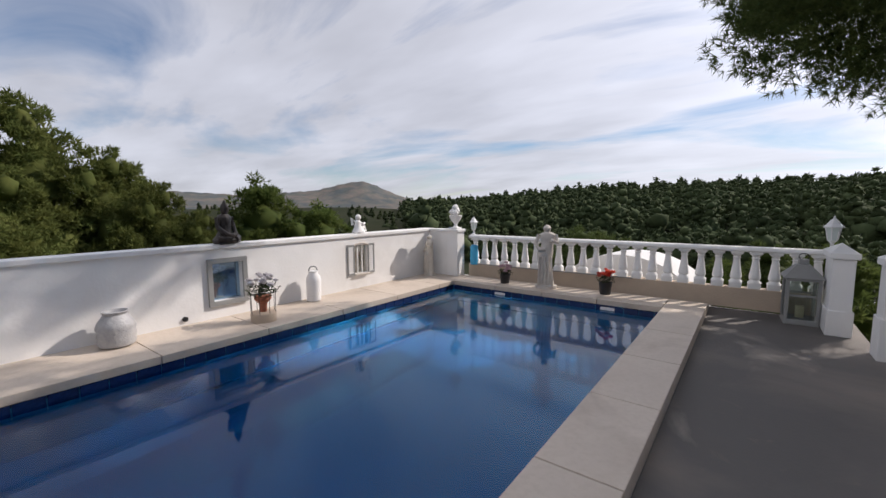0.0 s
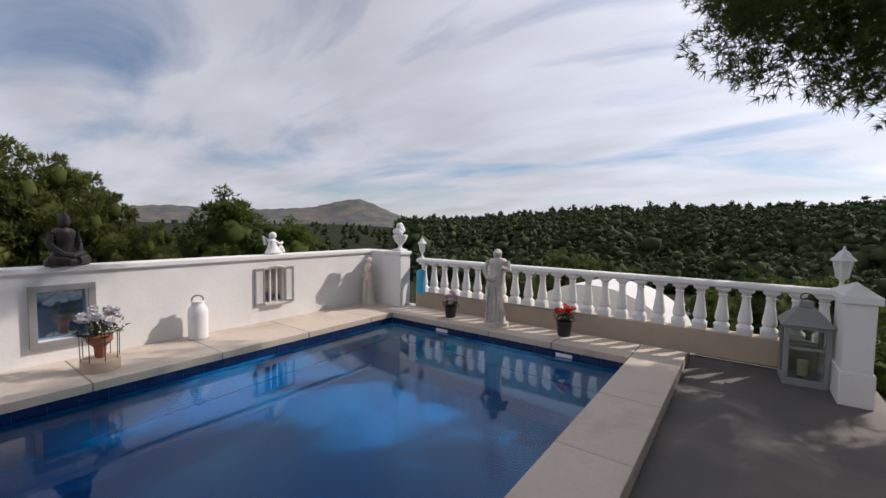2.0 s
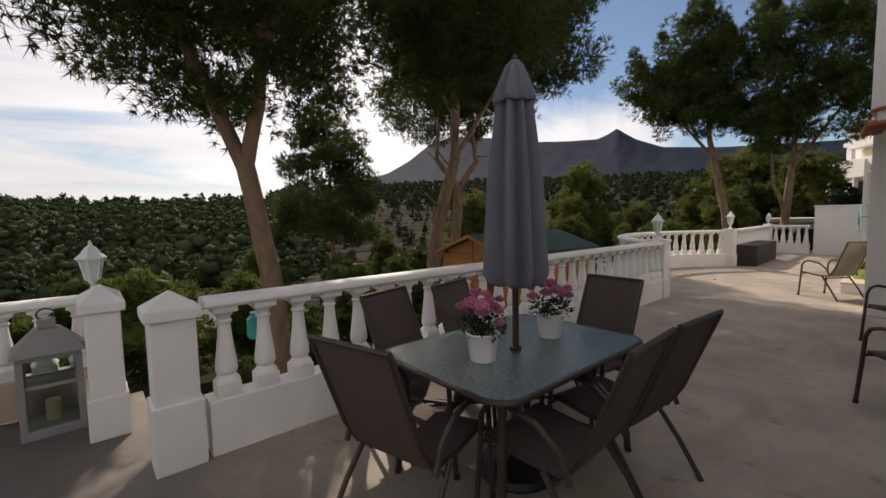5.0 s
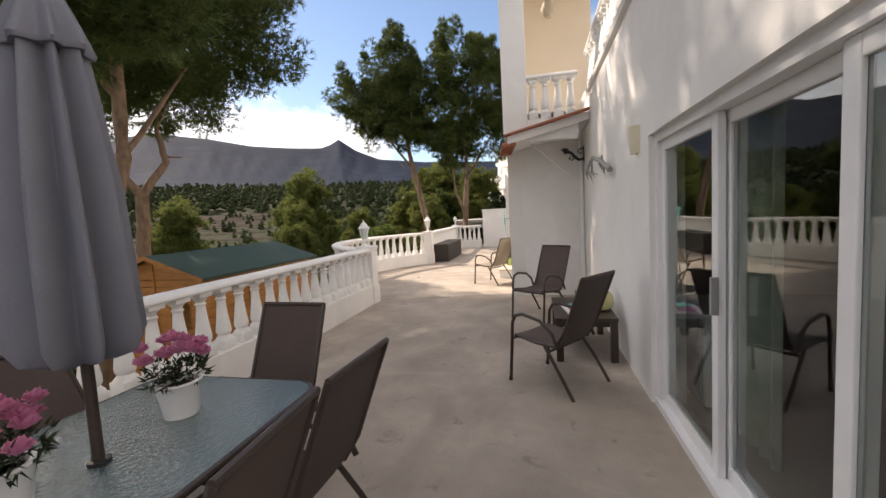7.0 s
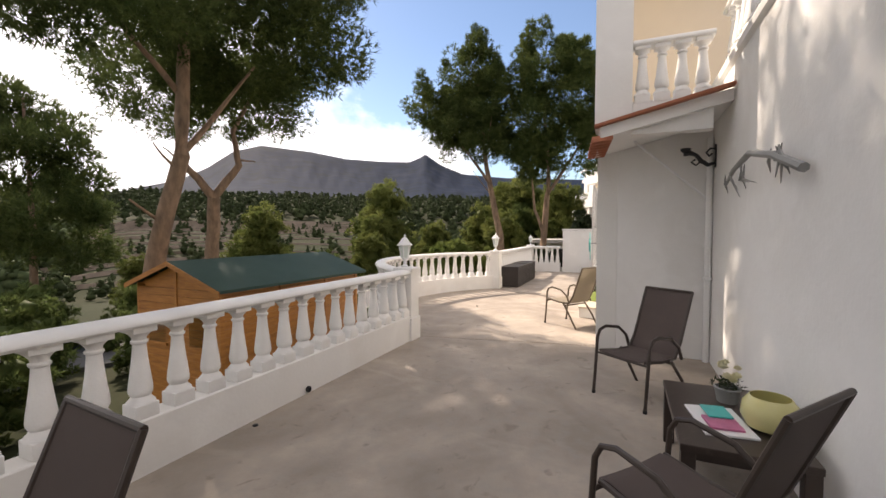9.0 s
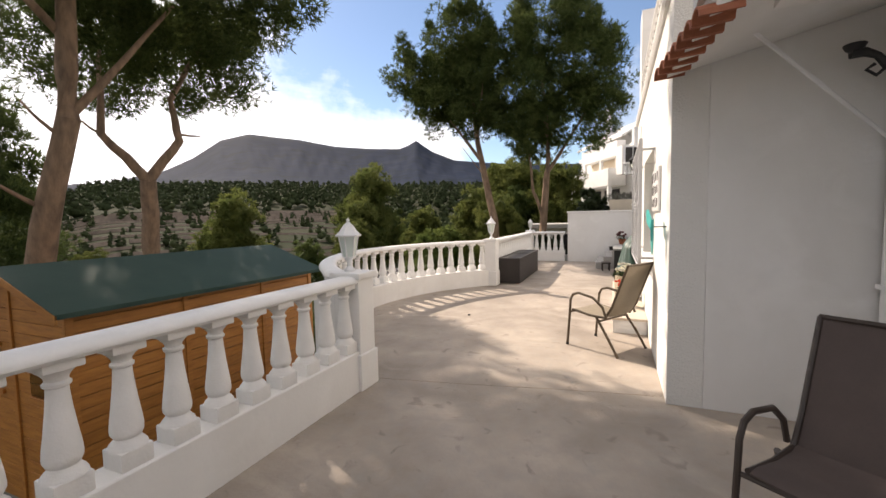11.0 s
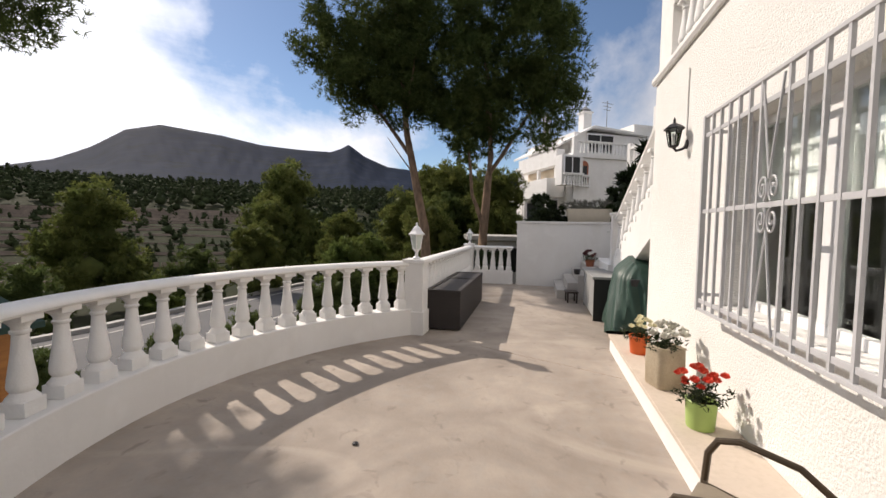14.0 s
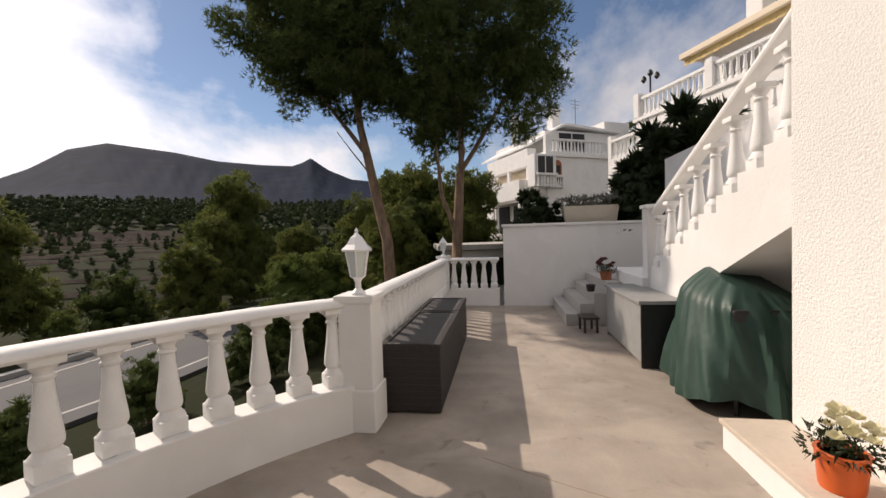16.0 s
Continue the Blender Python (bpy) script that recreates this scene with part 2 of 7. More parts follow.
M_GREY = mat_new("grey_painted_wood", (0.28, 0.28, 0.27), 0.7, second=(0.2, 0.2, 0.195), scale=5)
M_TERRA = mat_new("terracotta", (0.36, 0.13, 0.07), 0.8, second=(0.26, 0.09, 0.05), scale=6, amount=0.7, bump=0.3, vary=0.15)
M_STATUE = mat_new("weathered_stone", (0.60, 0.55, 0.49), 0.85, second=(0.44, 0.40, 0.36), scale=7, amount=0.6, bump=0.3)
M_BRONZE = mat_new("dark_bronze", (0.035, 0.028, 0.024), 0.45, second=(0.07, 0.055, 0.045), scale=9, metal=0.3, bump=0.2)
M_TURQ = mat_new("turquoise_enamel", (0.05, 0.42, 0.40), 0.35, second=(0.09, 0.5, 0.46), scale=9)
M_BLUE = mat_new("blue_plastic", (0.06, 0.38, 0.62), 0.35, second=(0.05, 0.32, 0.55), scale=5)
M_PINK = mat_new("pink_petals", (0.68, 0.28, 0.42), 0.6, second=(0.50, 0.15, 0.30), scale=20, vary=0.25)
M_RED = mat_new("red_petals", (0.60, 0.045, 0.03), 0.6, second=(0.72, 0.24, 0.13), scale=14, vary=0.25)
M_IVORY = mat_new("ivory_petals", (0.72, 0.68, 0.5), 0.6, second=(0.6, 0.58, 0.3), scale=20, vary=0.2)
M_ORANGE = mat_new("orange_pail", (0.70, 0.13, 0.025), 0.4, second=(0.6, 0.1, 0.02), scale=6)
M_LIME = mat_new("lime_pail", (0.38, 0.52, 0.16), 0.45, second=(0.32, 0.45, 0.12), scale=6)
M_POTW = mat_new("white_glazed_pot", (0.78, 0.77, 0.76), 0.3, second=(0.7, 0.69, 0.68), scale=6)
M_BURLAP = mat_new("wicker_vase", (0.50, 0.42, 0.30), 0.6, second=(0.36, 0.28, 0.19), scale=12, fine=(0.3, 0.24, 0.17), fine_scale=120, bump=0.4, bump_scale=120)
# indoor gloom painted in: one dark grey for all room surfaces
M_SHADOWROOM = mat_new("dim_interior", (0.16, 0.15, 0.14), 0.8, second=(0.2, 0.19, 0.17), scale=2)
M_FROST = mat_new("frosted_lamp_glass", (0.62, 0.68, 0.64), 0.35, second=(0.56, 0.62, 0.58), scale=9)
M_AWNING = mat_new("yellow_trim", (0.62, 0.46, 0.2), 0.7, second=(0.55, 0.4, 0.17), scale=3)
M_BLACKP = mat_new("black_plastic", (0.015, 0.015, 0.016), 0.45, second=(0.025, 0.025, 0.025), scale=8)


def translucent(m, share):
    """Lets light through thin leaves."""
    nt = m.node_tree
    p = nt.nodes["Principled BSDF"]
    out = nt.nodes["Material Output"]
    tr = nt.nodes.new("ShaderNodeBsdfTranslucent")
    link = p.inputs["Base Color"].links[0].from_socket
    nt.links.new(link, tr.inputs["Color"])
    mx = nt.nodes.new("ShaderNodeMixShader")
    mx.inputs[0].default_value = share
    nt.links.new(p.outputs[0], mx.inputs[1])
    nt.links.new(tr.outputs[0], mx.inputs[2])
    nt.links.new(mx.outputs[0], out.inputs["Surface"])


for matte in (M_HAZEROCK, M_PALEROCK, M_EARTH, M_FOREST, M_DRYSTONE, M_NEEDLE, M_BUSH, M_PINELIT, M_BARK):
    matte.node_tree.nodes["Principled BSDF"].inputs["Specular IOR Level"].default_value = 0.05
for leafy in (M_NEEDLE, M_PINELIT, M_BUSH, M_LEAF, M_PINK, M_RED, M_IVORY):
    translucent(leafy, 0.45)


def layer(m, colour, scale, amount, lo, hi, detail=4, warp=0.0, stretch=(1, 1, 1), edge=None):
    """Another tone over a material: blotches, streaks, or (edge: x, width) a shade tone blended in along x."""
    nt = m.node_tree
    p = nt.nodes["Principled BSDF"]
    below = p.inputs["Base Color"].links[0].from_socket
    tc = nt.nodes.new("ShaderNodeTexCoord")
    mp = nt.nodes.new("ShaderNodeMapping")
    mp.inputs["Scale"].default_value = stretch
    nt.links.new(tc.outputs["Object"], mp.inputs[0])
    n = nt.nodes.new("ShaderNodeTexNoise")
    n.inputs["Scale"].default_value = scale
    n.inputs["Detail"].default_value = detail
    n.inputs["Distortion"].default_value = warp
    nt.links.new(mp.outputs[0], n.inputs[0])
    value = n.outputs[0]
    if edge:
        sp = nt.nodes.new("ShaderNodeSeparateXYZ")
        nt.links.new(tc.outputs["Object"], sp.inputs[0])
        ad = nt.nodes.new("ShaderNodeMath")
        ad.operation = 'MULTIPLY_ADD'
        nt.links.new(value, ad.inputs[0])
        ad.inputs[1].default_value = edge[1]
        nt.links.new(sp.outputs[0], ad.inputs[2])
        value = ad.outputs[0]
    r = nt.nodes.new("ShaderNodeMapRange")
    r.inputs["From Min"].default_value, r.inputs["From Max"].default_value = lo, hi
    r.inputs["To Max"].default_value = amount
    nt.links.new(value, r.inputs[0])
    x = nt.nodes.new("ShaderNodeMix")
    x.data_type = 'RGBA'
    nt.links.new(r.outputs[0], x.inputs[0])
    nt.links.new(below, x.inputs[6])
    x.inputs[7].default_value = (*colour, 1)
    nt.links.new(x.outputs[2], p.inputs["Base Color"])


# the terrace: pool-side shade put in as grey on the beige concrete, with trowel sweeps, damp stains and pale scuffs
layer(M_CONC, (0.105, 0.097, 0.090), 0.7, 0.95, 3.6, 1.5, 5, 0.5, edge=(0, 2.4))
layer(M_CONC, (0.24, 0.20, 0.165), 0.55, 0.55, 0.50, 0.66, 8, 1.6)
layer(M_CONC, (0.50, 0.43, 0.36), 0.9, 0.45, 0.56, 0.70, 7, 2.2, (1, 0.5, 1))
layer(M_CONC, (0.17, 0.14, 0.12), 6.0, 0.5, 0.62, 0.72, 8, 0.8)
layer(M_WALL, (0.62, 0.585, 0.53), 1.1, 0.35, 0.55, 0.75, 7, 0.6, (1, 1, 0.35))
layer(M_WALL, (0.86, 0.85, 0.83), 3.0, 0.4, 0.52, 0.68, 6, 0.4)
layer(M_COPING, (0.36, 0.29, 0.22), 1.6, 0.5, 0.54, 0.72, 7, 0.8)
layer(M_FRAME, (0.10, 0.08, 0.065), 25.0, 0.35, 0.58, 0.72, 4)
layer(M_HAZEROCK, (0.019, 0.027, 0.046), 0.006, 0.6, 0.50, 0.66, 10, 1.2)
layer(M_HAZEROCK, (0.006, 0.012, 0.016), 0.02, 0.7, 0.52, 0.66, 10, 0.5)


# ---------------------------------------------------------------- builders
def obj(name, bm, mat, parent=None, label="", smooth=False, mats=None):
    me = bpy.data.meshes.new(name)
    bm.normal_update()
    bm.to_mesh(me)
    bm.free()
    for m in (mats or [mat]):
        me.materials.append(m)
    if smooth:
        me.polygons.foreach_set("use_smooth", [True] * len(me.polygons))
        me.set_sharp_from_angle(angle=radians(38))
    ob = new(name, me)
    if parent:
        ob.parent = parent
    if label:
        ob["label"] = label
    return ob


def part(name, bm, mat, parent, label="", smooth=False):
    return obj(name, bm, mat, parent, label, smooth)


def thing(name, x, y, z, rz=0, label="", category="", group="", kind=""):
    e = new(name)
    e.empty_display_size = 0.1
    e.matrix_world = pose(x, y, z, 0, 0, rz)
    return tagged(e, label, category, group, kind)


def share(name, mesh, parent, m):
    ob = new(name, mesh)
    ob.parent = parent
    ob.matrix_local = m
    return ob


def bx(x0, y0, z0, x1, y1, z1, bevel=0.0, bm=None, m=None):
    bm = bm or bmesh.new()
    r = bmesh.ops.create_cube(bm, size=1)
    mat = Matrix.Translation(((x0 + x1) / 2, (y0 + y1) / 2, (z0 + z1) / 2)) @ Matrix.Diagonal((abs(x1 - x0), abs(y1 - y0), abs(z1 - z0), 1))
    if m is not None:
        mat = m @ mat
    bmesh.ops.transform(bm, matrix=mat, verts=r["verts"])
    if bevel:
        es = list({e for v in r["verts"] for e in v.link_edges})
        bmesh.ops.bevel(bm, geom=es, offset=bevel, segments=2, affect='EDGES', profile=0.6)
    return bm


def lathe(profile, n=16, bm=None, m=None, square_ends=False):
    """A body turned about z from (radius, height) pairs."""
    bm = bm or bmesh.new()
    rings = []
    for r, z in profile:
        ring = []
        for i in range(n):
            a = 2 * math.pi * i / n
            v = Vector((r * math.cos(a), r * math.sin(a), z))
            ring.append(bm.verts.new(m @ v if m is not None else v))
        rings.append(ring)
    for a, b in zip(rings, rings[1:]):
        for i in range(n):
            bm.faces.new((a[i], a[(i + 1) % n], b[(i + 1) % n], b[i]))
    bm.faces.new(list(reversed(rings[0])))
    bm.faces.new(rings[-1])
    return bm


def tube(points, radius, n=8, bm=None, taper=None):
    """A round bar along points; taper: the radius at each point."""
    bm = bm or bmesh.new()
    pts = [Vector(p) for p in points]
    rings = []
    up = Vector((0, 0, 1))
    for i, p in enumerate(pts):
        d = (pts[min(i + 1, len(pts) - 1)] - pts[max(i - 1, 0)]).normalized()
        a = d.cross(up)
        if a.length < 0.05:
            a = d.cross(Vector((1, 0, 0)))
        a.normalize()
        b = d.cross(a).normalized()
        if rings and prev.dot(a) < 0:
            a, b = -a, -b
        prev = a
        r = taper[i] if taper else radius
        rings.append([bm.verts.new(p + r * (math.cos(2 * math.pi * k / n) * a + math.sin(2 * math.pi * k / n) * b)) for k in range(n)])
    for r0, r1 in zip(rings, rings[1:]):
        for k in range(n):
            bm.faces.new((r0[k], r0[(k + 1) % n], r1[(k + 1) % n], r1[k]))
    bm.faces.new(rings[0])
    bm.faces.new(list(reversed(rings[-1])))
    bmesh.ops.recalc_face_normals(bm, faces=bm.faces[:])
    return bm


def sweep(path, profile, bm=None, zs=None):
    """A closed profile of (offset to the left, height) carried along a flat path of (x, y); zs lifts each point."""
    bm = bm or bmesh.new()
    pts = [Vector((p[0], p[1])) for p in path]
    rings = []
    for i, p in enumerate(pts):
        d0 = (p - pts[i - 1]).normalized() if i else None
        d1 = (pts[i + 1] - p).normalized() if i < len(pts) - 1 else None
        d0, d1 = d0 or d1, d1 or d0
        n0, n1 = Vector((-d0.y, d0.x)), Vector((-d1.y, d1.x))
        n = (n0 + n1).normalized()
        n = n / max(n.dot(n0), 0.4)
        z = zs[i] if zs else 0
        rings.append([bm.verts.new((p.x + n.x * o, p.y + n.y * o, z + h)) for o, h in profile])
    k = len(profile)
    for a, b in zip(rings, rings[1:]):
        for i in range(k):
            bm.faces.new((a[i], a[(i + 1) % k], b[(i + 1) % k], b[i]))
    bm.faces.new(list(reversed(rings[0])))
    bm.faces.new(rings[-1])
    bmesh.ops.recalc_face_normals(bm, faces=bm.faces[:])
    return bm


def prism(pts, z0, z1, bm=None):
    bm = bm or bmesh.new()
    lo = [bm.verts.new((x, y, z0)) for x, y in pts]
    hi = [bm.verts.new((x, y, z1)) for x, y in pts]
    bm.faces.new(list(reversed(lo)))
    bm.faces.new(hi)
    for i in range(len(pts)):
        j = (i + 1) % len(pts)
        bm.faces.new((lo[i], lo[j], hi[j], hi[i]))
    bmesh.ops.recalc_face_normals(bm, faces=bm.faces[:])
    return bm


def structure(name, bm, mat, label="", smooth=False):
    return tagged(obj(name, bm, mat, None, label, smooth), kind="structure")


def soup(name, verts, faces, mat, parent=None):
    """A mesh straight from arrays of corners and triangles."""
    me = bpy.data.meshes.new(name)
    me.vertices.add(len(verts))
    me.vertices.foreach_set("co", np.asarray(verts, np.float32).ravel())
    f = np.asarray(faces, np.int32)
    me.loops.add(f.size)
    me.loops.foreach_set("vertex_index", f.ravel())
    me.polygons.add(len(f))
    me.polygons.foreach_set("loop_start", np.arange(0, f.size, f.shape[1], dtype=np.int32))
    me.update(calc_edges=True)
    me.materials.append(mat)
    ob = new(name, me)
    if parent:
        ob.parent = parent
    return ob


def tufts(centres, radii, per, length, width, needles, rng, up=0.35, flat=0.75):
    """Needle or leaf tufts spread through round clumps: corners and triangles."""
    centres, radii = np.asarray(centres, float), np.asarray(radii, float)
    n = len(centres) * per
    d = rng.normal(size=(n, 3))
    d /= np.linalg.norm(d, axis=1)[:, None]
    rad = np.repeat(radii, per) * rng.uniform(0.15, 1.0, n) ** 0.45
    pos = np.repeat(centres, per, 0) + d * rad[:, None] * (1, 1, flat)
    axis = d + (0, 0, up)
    k = n * needles
    pos = np.repeat(pos, needles, 0)
    way = np.repeat(axis, needles, 0) + rng.normal(size=(k, 3)) * 0.75
    way /= np.linalg.norm(way, axis=1)[:, None]
    side = np.cross(way, rng.normal(size=(k, 3)))
    side /= np.linalg.norm(side, axis=1)[:, None] + 1e-9
    ln = length * rng.uniform(0.6, 1.25, k)[:, None]
    v = np.stack([pos - side * width / 2, pos + side * width / 2, pos + way * ln], 1).reshape(-1, 3)
    return v, np.arange(k * 3).reshape(-1, 3)


# ---------------------------------------------------------------- ground and distance
RIDGE_AZ = [-180, -150, -100, -60, -20, 5, 15, 21, 24, 25.2, 26.2, 27.2, 28.5, 32, 37, 41.5, 47.5, 50.7, 53.6, 56.5, 61.6, 70, 85, 95, 105, 120, 132, 150, 180]
RIDGE_EL = [2, 4, 9, 10, 9, 7, 7.5, 8.1, 9.3, 10.1, 10.8, 10.2, 9.7, 9.7, 9.9, 10.6, 11.0, 10.0, 7.8, 6.2, 4.7, 3.9, 3.0, 2.9, 3.0, 1.7, 0.9, 1.5, 2]


def smooth_step(a, b, t):
    t = np.clip((t - a) / (b - a), 0, 1)
    return t * t * (3 - 2 * t)


def ground_height(x, y):
    """The hillside: the garden below the terrace, the valley, the wooded ridge and the mountain behind it."""
    x, y = np.asarray(x, float), np.asarray(y, float)
    cx, cy = x - 5.0, y - 3.0
    r, az = np.hypot(cx, cy), np.degrees(np.arctan2(cy, cx))
    el = np.interp(az, RIDGE_AZ, RIDGE_EL)
    lay = smooth_step(-4, 4, y - 1.5)
    near = -2.0 - 0.08 * np.clip(y - 8, 0, 60) - 0.03 * np.clip(-x - 5, 0, 40)
    up = -2.0 + 0.24 * np.clip(-y - 6, 0, 80) + 0.03 * np.clip(x - 14, 0, 60)
    low = np.where(lay > 0, near * lay + up * (1 - lay), up)
    forest = smooth_step(60, 76, az)
    ridge_r = 300 * forest + 1700 * (1 - forest)
    top = 1.5 + ridge_r * np.tan(np.radians(el)) - 9 * forest
    foot = np.where(forest > 0.5, 90, 330)
    t = np.clip((r - foot) / (ridge_r - foot), 0, 1.0)
    rise = (top + 8 - 38 * (1 - forest)) * np.where(forest > 0.5, t ** 0.9, t ** 1.7)
    slope = 0.115 * np.clip(r - 78, 0, 330) * (1 - forest)
    h = np.maximum(low, -8) * (1 - smooth_step(40, 90, r)) + smooth_step(40, 90, r) * np.where(az < -10, up * 0 + 6, -8.0) + np.where((az > 0) | (az < -170), rise + slope, 0.12 * np.clip(r - 60, 0, 400))
    back = np.clip(r - ridge_r, 0, 800)
    h = h - back * 0.10 * forest
    return h


def ground():
    radii = np.concatenate([np.arange(0, 60, 1.5), np.geomspace(60, 2600, 90)])
    ang = np.radians(np.concatenate([np.arange(-180, 0, 2.5), np.arange(0, 75, 0.35), np.arange(75, 180, 1.2)]))
    n = len(ang)
    rr, aa = np.meshgrid(radii, ang, indexing="ij")
    x, y = 5 + rr * np.cos(aa), 3 + rr * np.sin(aa)
    z = ground_height(x, y)
    rough = np.sin(x * 0.031 + 1.3 * np.sin(y * 0.017)) * np.cos(y * 0.027 + x * 0.011)
    deg = np.degrees(aa)
    gul = 0.5 * np.sin(deg * 0.83 + 0.0031 * rr) + 0.8 * np.sin(deg * 1.37 + 1.0 - 0.0052 * rr + np.sin(deg * 0.61)) + 0.6 * np.sin(deg * 2.9 + 0.009 * rr + 2 * np.sin(deg * 0.47)) + 0.35 * np.sin(deg * 6.1 - 0.013 * rr)
    mount = np.clip((rr - 600) / 600, 0, 1) * np.clip((1650 - rr) / 300, 0, 1)
    z = z + rough * np.clip((rr - 60) / 90, 0, 1) * np.clip(rr * 0.006, 0, 5) * (rr < 700) + gul * 2.6 * mount * smooth_step(600, 1100, rr)
    idx = np.arange(len(radii) * n).reshape(len(radii), n)
    a, b = idx[:-1], np.roll(idx, -1, 1)[:-1]
    c, d = np.roll(idx, -1, 1)[1:], idx[1:]
    faces = np.stack([a, d, c, b], -1).reshape(-1, 4)
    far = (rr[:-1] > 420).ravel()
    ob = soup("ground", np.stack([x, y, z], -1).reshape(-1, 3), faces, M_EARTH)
    ob.data.materials.append(M_HAZEROCK)
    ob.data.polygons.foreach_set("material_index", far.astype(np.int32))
    ob.data.polygons.foreach_set("use_smooth", np.ones(len(faces), bool))
    tagged(ob, "dry scrubby hillside falling into a wooded valley", kind="structure")


ground()


def far_mountain():
    """The pale rocky ridge far beyond the woods."""
    n, k = 90, 14
    az = np.linspace(radians(126), radians(168), n)
    ridge = np.interp(np.degrees(az), [126, 131, 134, 136.5, 138, 140, 144, 148, 153, 160, 168], [0.2, 0.6, 1.8, 2.9, 3.3, 3.0, 2.0, 1.7, 1.4, 1.8, 1.2])
    ridge = ridge + 0.05 * np.sin(az * 210) + 0.03 * np.sin(az * 393)
    verts = []
    for j in range(k):
        s = j / (k - 1)
        dist = 1500 + 700 * s
        for i in range(n):
            hgt = 2200 * math.tan(radians(ridge[i])) * s ** 1.3 + 14 * math.sin(i * 0.9 + j * 1.7) * s * (1 - s) * 2
            verts.append((dist * math.cos(az[i]), dist * math.sin(az[i]), hgt - 12 * (1 - s)))
    faces = [(j * n + i, j * n + i + 1, (j + 1) * n + i + 1, (j + 1) * n + i) for j in range(k - 1) for i in range(n - 1)]
    ob = soup("mountain_backdrop", verts, faces, M_PALEROCK)
    ob.data.polygons.foreach_set("use_smooth", np.ones(len(faces), bool))
    tagged(ob, "pale bare rocky mountain far beyond the valley", kind="structure")


far_mountain()

# unit blob for far crowns
_ico = bmesh.new()
bmesh.ops.create_icosphere(_ico, subdivisions=1, radius=1)
ICO_V = np.array([v.co[:] for v in _ico.verts])
ICO_F = np.array([[v.index for v in f.verts] for f in _ico.faces])
_ico.free()


def crowns(name, spots, mat, label, lumps=5, rng=None):
    """Many far tree crowns, each of several uneven lumps. spots: x, y, z of the foot, height."""
    rng = rng or np.random.default_rng(5)
    vs, fs, base = [], [], 0
    for x, y, z, h in spots:
        for j in range(lumps):
            s = j / max(lumps - 1, 1)
            r = h * (0.30 - 0.17 * s) * rng.uniform(0.75, 1.25)
            c = np.array([x + rng.normal(0, h * 0.10 * (1 - s)), y + rng.normal(0, h * 0.10 * (1 - s)), z + h * (0.36 + 0.55 * s)])
            v = ICO_V * (r, r, r * 0.85) * rng.uniform(0.62, 1.3, (len(ICO_V), 1)) + c
            vs.append((v - c) * 0.8 + c)
            fs.append(ICO_F + base)
            base += len(ICO_V)
            lv, lf = tufts([c], [r * 1.02], 9, h * 0.13, h * 0.09, 1, rng)
            vs.append(lv)
            fs.append(lf + base)
            base += len(lv)
    ob = soup(name, np.concatenate(vs), np.concatenate(fs), mat)
    return tagged(ob, label, "forest", kind="stuff")


def polar(r, az):
    return 5 + r * math.cos(radians(az)), 3 + r * math.sin(radians(az))


def forests():
    rng = np.random.default_rng(11)
    spots = []
    for _ in range(2700):
        az, r = rng.uniform(66, 134), 95 + 215 * rng.random() ** 0.8
        x, y = polar(r, az)
        spots.append((x, y, float(ground_height(x, y)) - 0.5, rng.uniform(4.0, 8.0) + 3.5 * rng.random() ** 3))
    for _ in range(420):
        az, r = rng.uniform(70, 134), 48 + 50 * rng.random()
        x, y = polar(r, az)
        spots.append((x, y, float(ground_height(x, y)) - 0.6, rng.uniform(3.0, 5.6)))
    crowns("forest", spots, M_FOREST, "dense dark green pine wood on the ridge", 4, rng)
    spots = []
    for _ in range(1500):
        az, r = rng.uniform(4, 72), 200 + 330 * rng.random()
        x, y = polar(r, az)
        spots.append((x, y, float(ground_height(x, y)) - 0.5, rng.uniform(5, 10)))
    for _ in range(48):
        az, r = rng.uniform(36, 72), 85 + 110 * rng.random()
        x, y = polar(r, az)
        spots.append((x, y, float(ground_height(x, y)) - 0.3, rng.uniform(2.0, 3.6)))
    for _ in range(300):
        az, r = rng.uniform(30, 76), 66 + 140 * rng.random()
        x, y = polar(r, az)
        spots.append((x, y, float(ground_height(x, y)) - 0.3, rng.uniform(1.4, 3.4) + 2.5 * rng.random() ** 4))
    for _ in range(170):
        az, r = rng.uniform(-8, 34), 60 + 90 * rng.random()
        x, y = polar(r, az)
        spots.append((x, y, float(ground_height(x, y)) - 0.5, rng.uniform(6, 10)))
    for _ in range(260):
        az, r = rng.uniform(128, 178), 60 + 250 * rng.random()
        x, y = polar(r, az)
        spots.append((x, y, float(ground_height(x, y)) - 2.5, rng.uniform(4, 6)))
    crowns("forest", spots, M_FOREST, "scattered dark pines across the valley floor", 5, rng)
    spots = []
    for _ in range(380):
        x, y = 10 + 75 * rng.random(), -25 - 60 * rng.random()
        spots.append((x, y, float(ground_height(x, y)) - 0.5, rng.uniform(5, 9)))
    crowns("forest", spots, M_FOREST, "pines on the rise behind the houses", 5, rng)


forests()


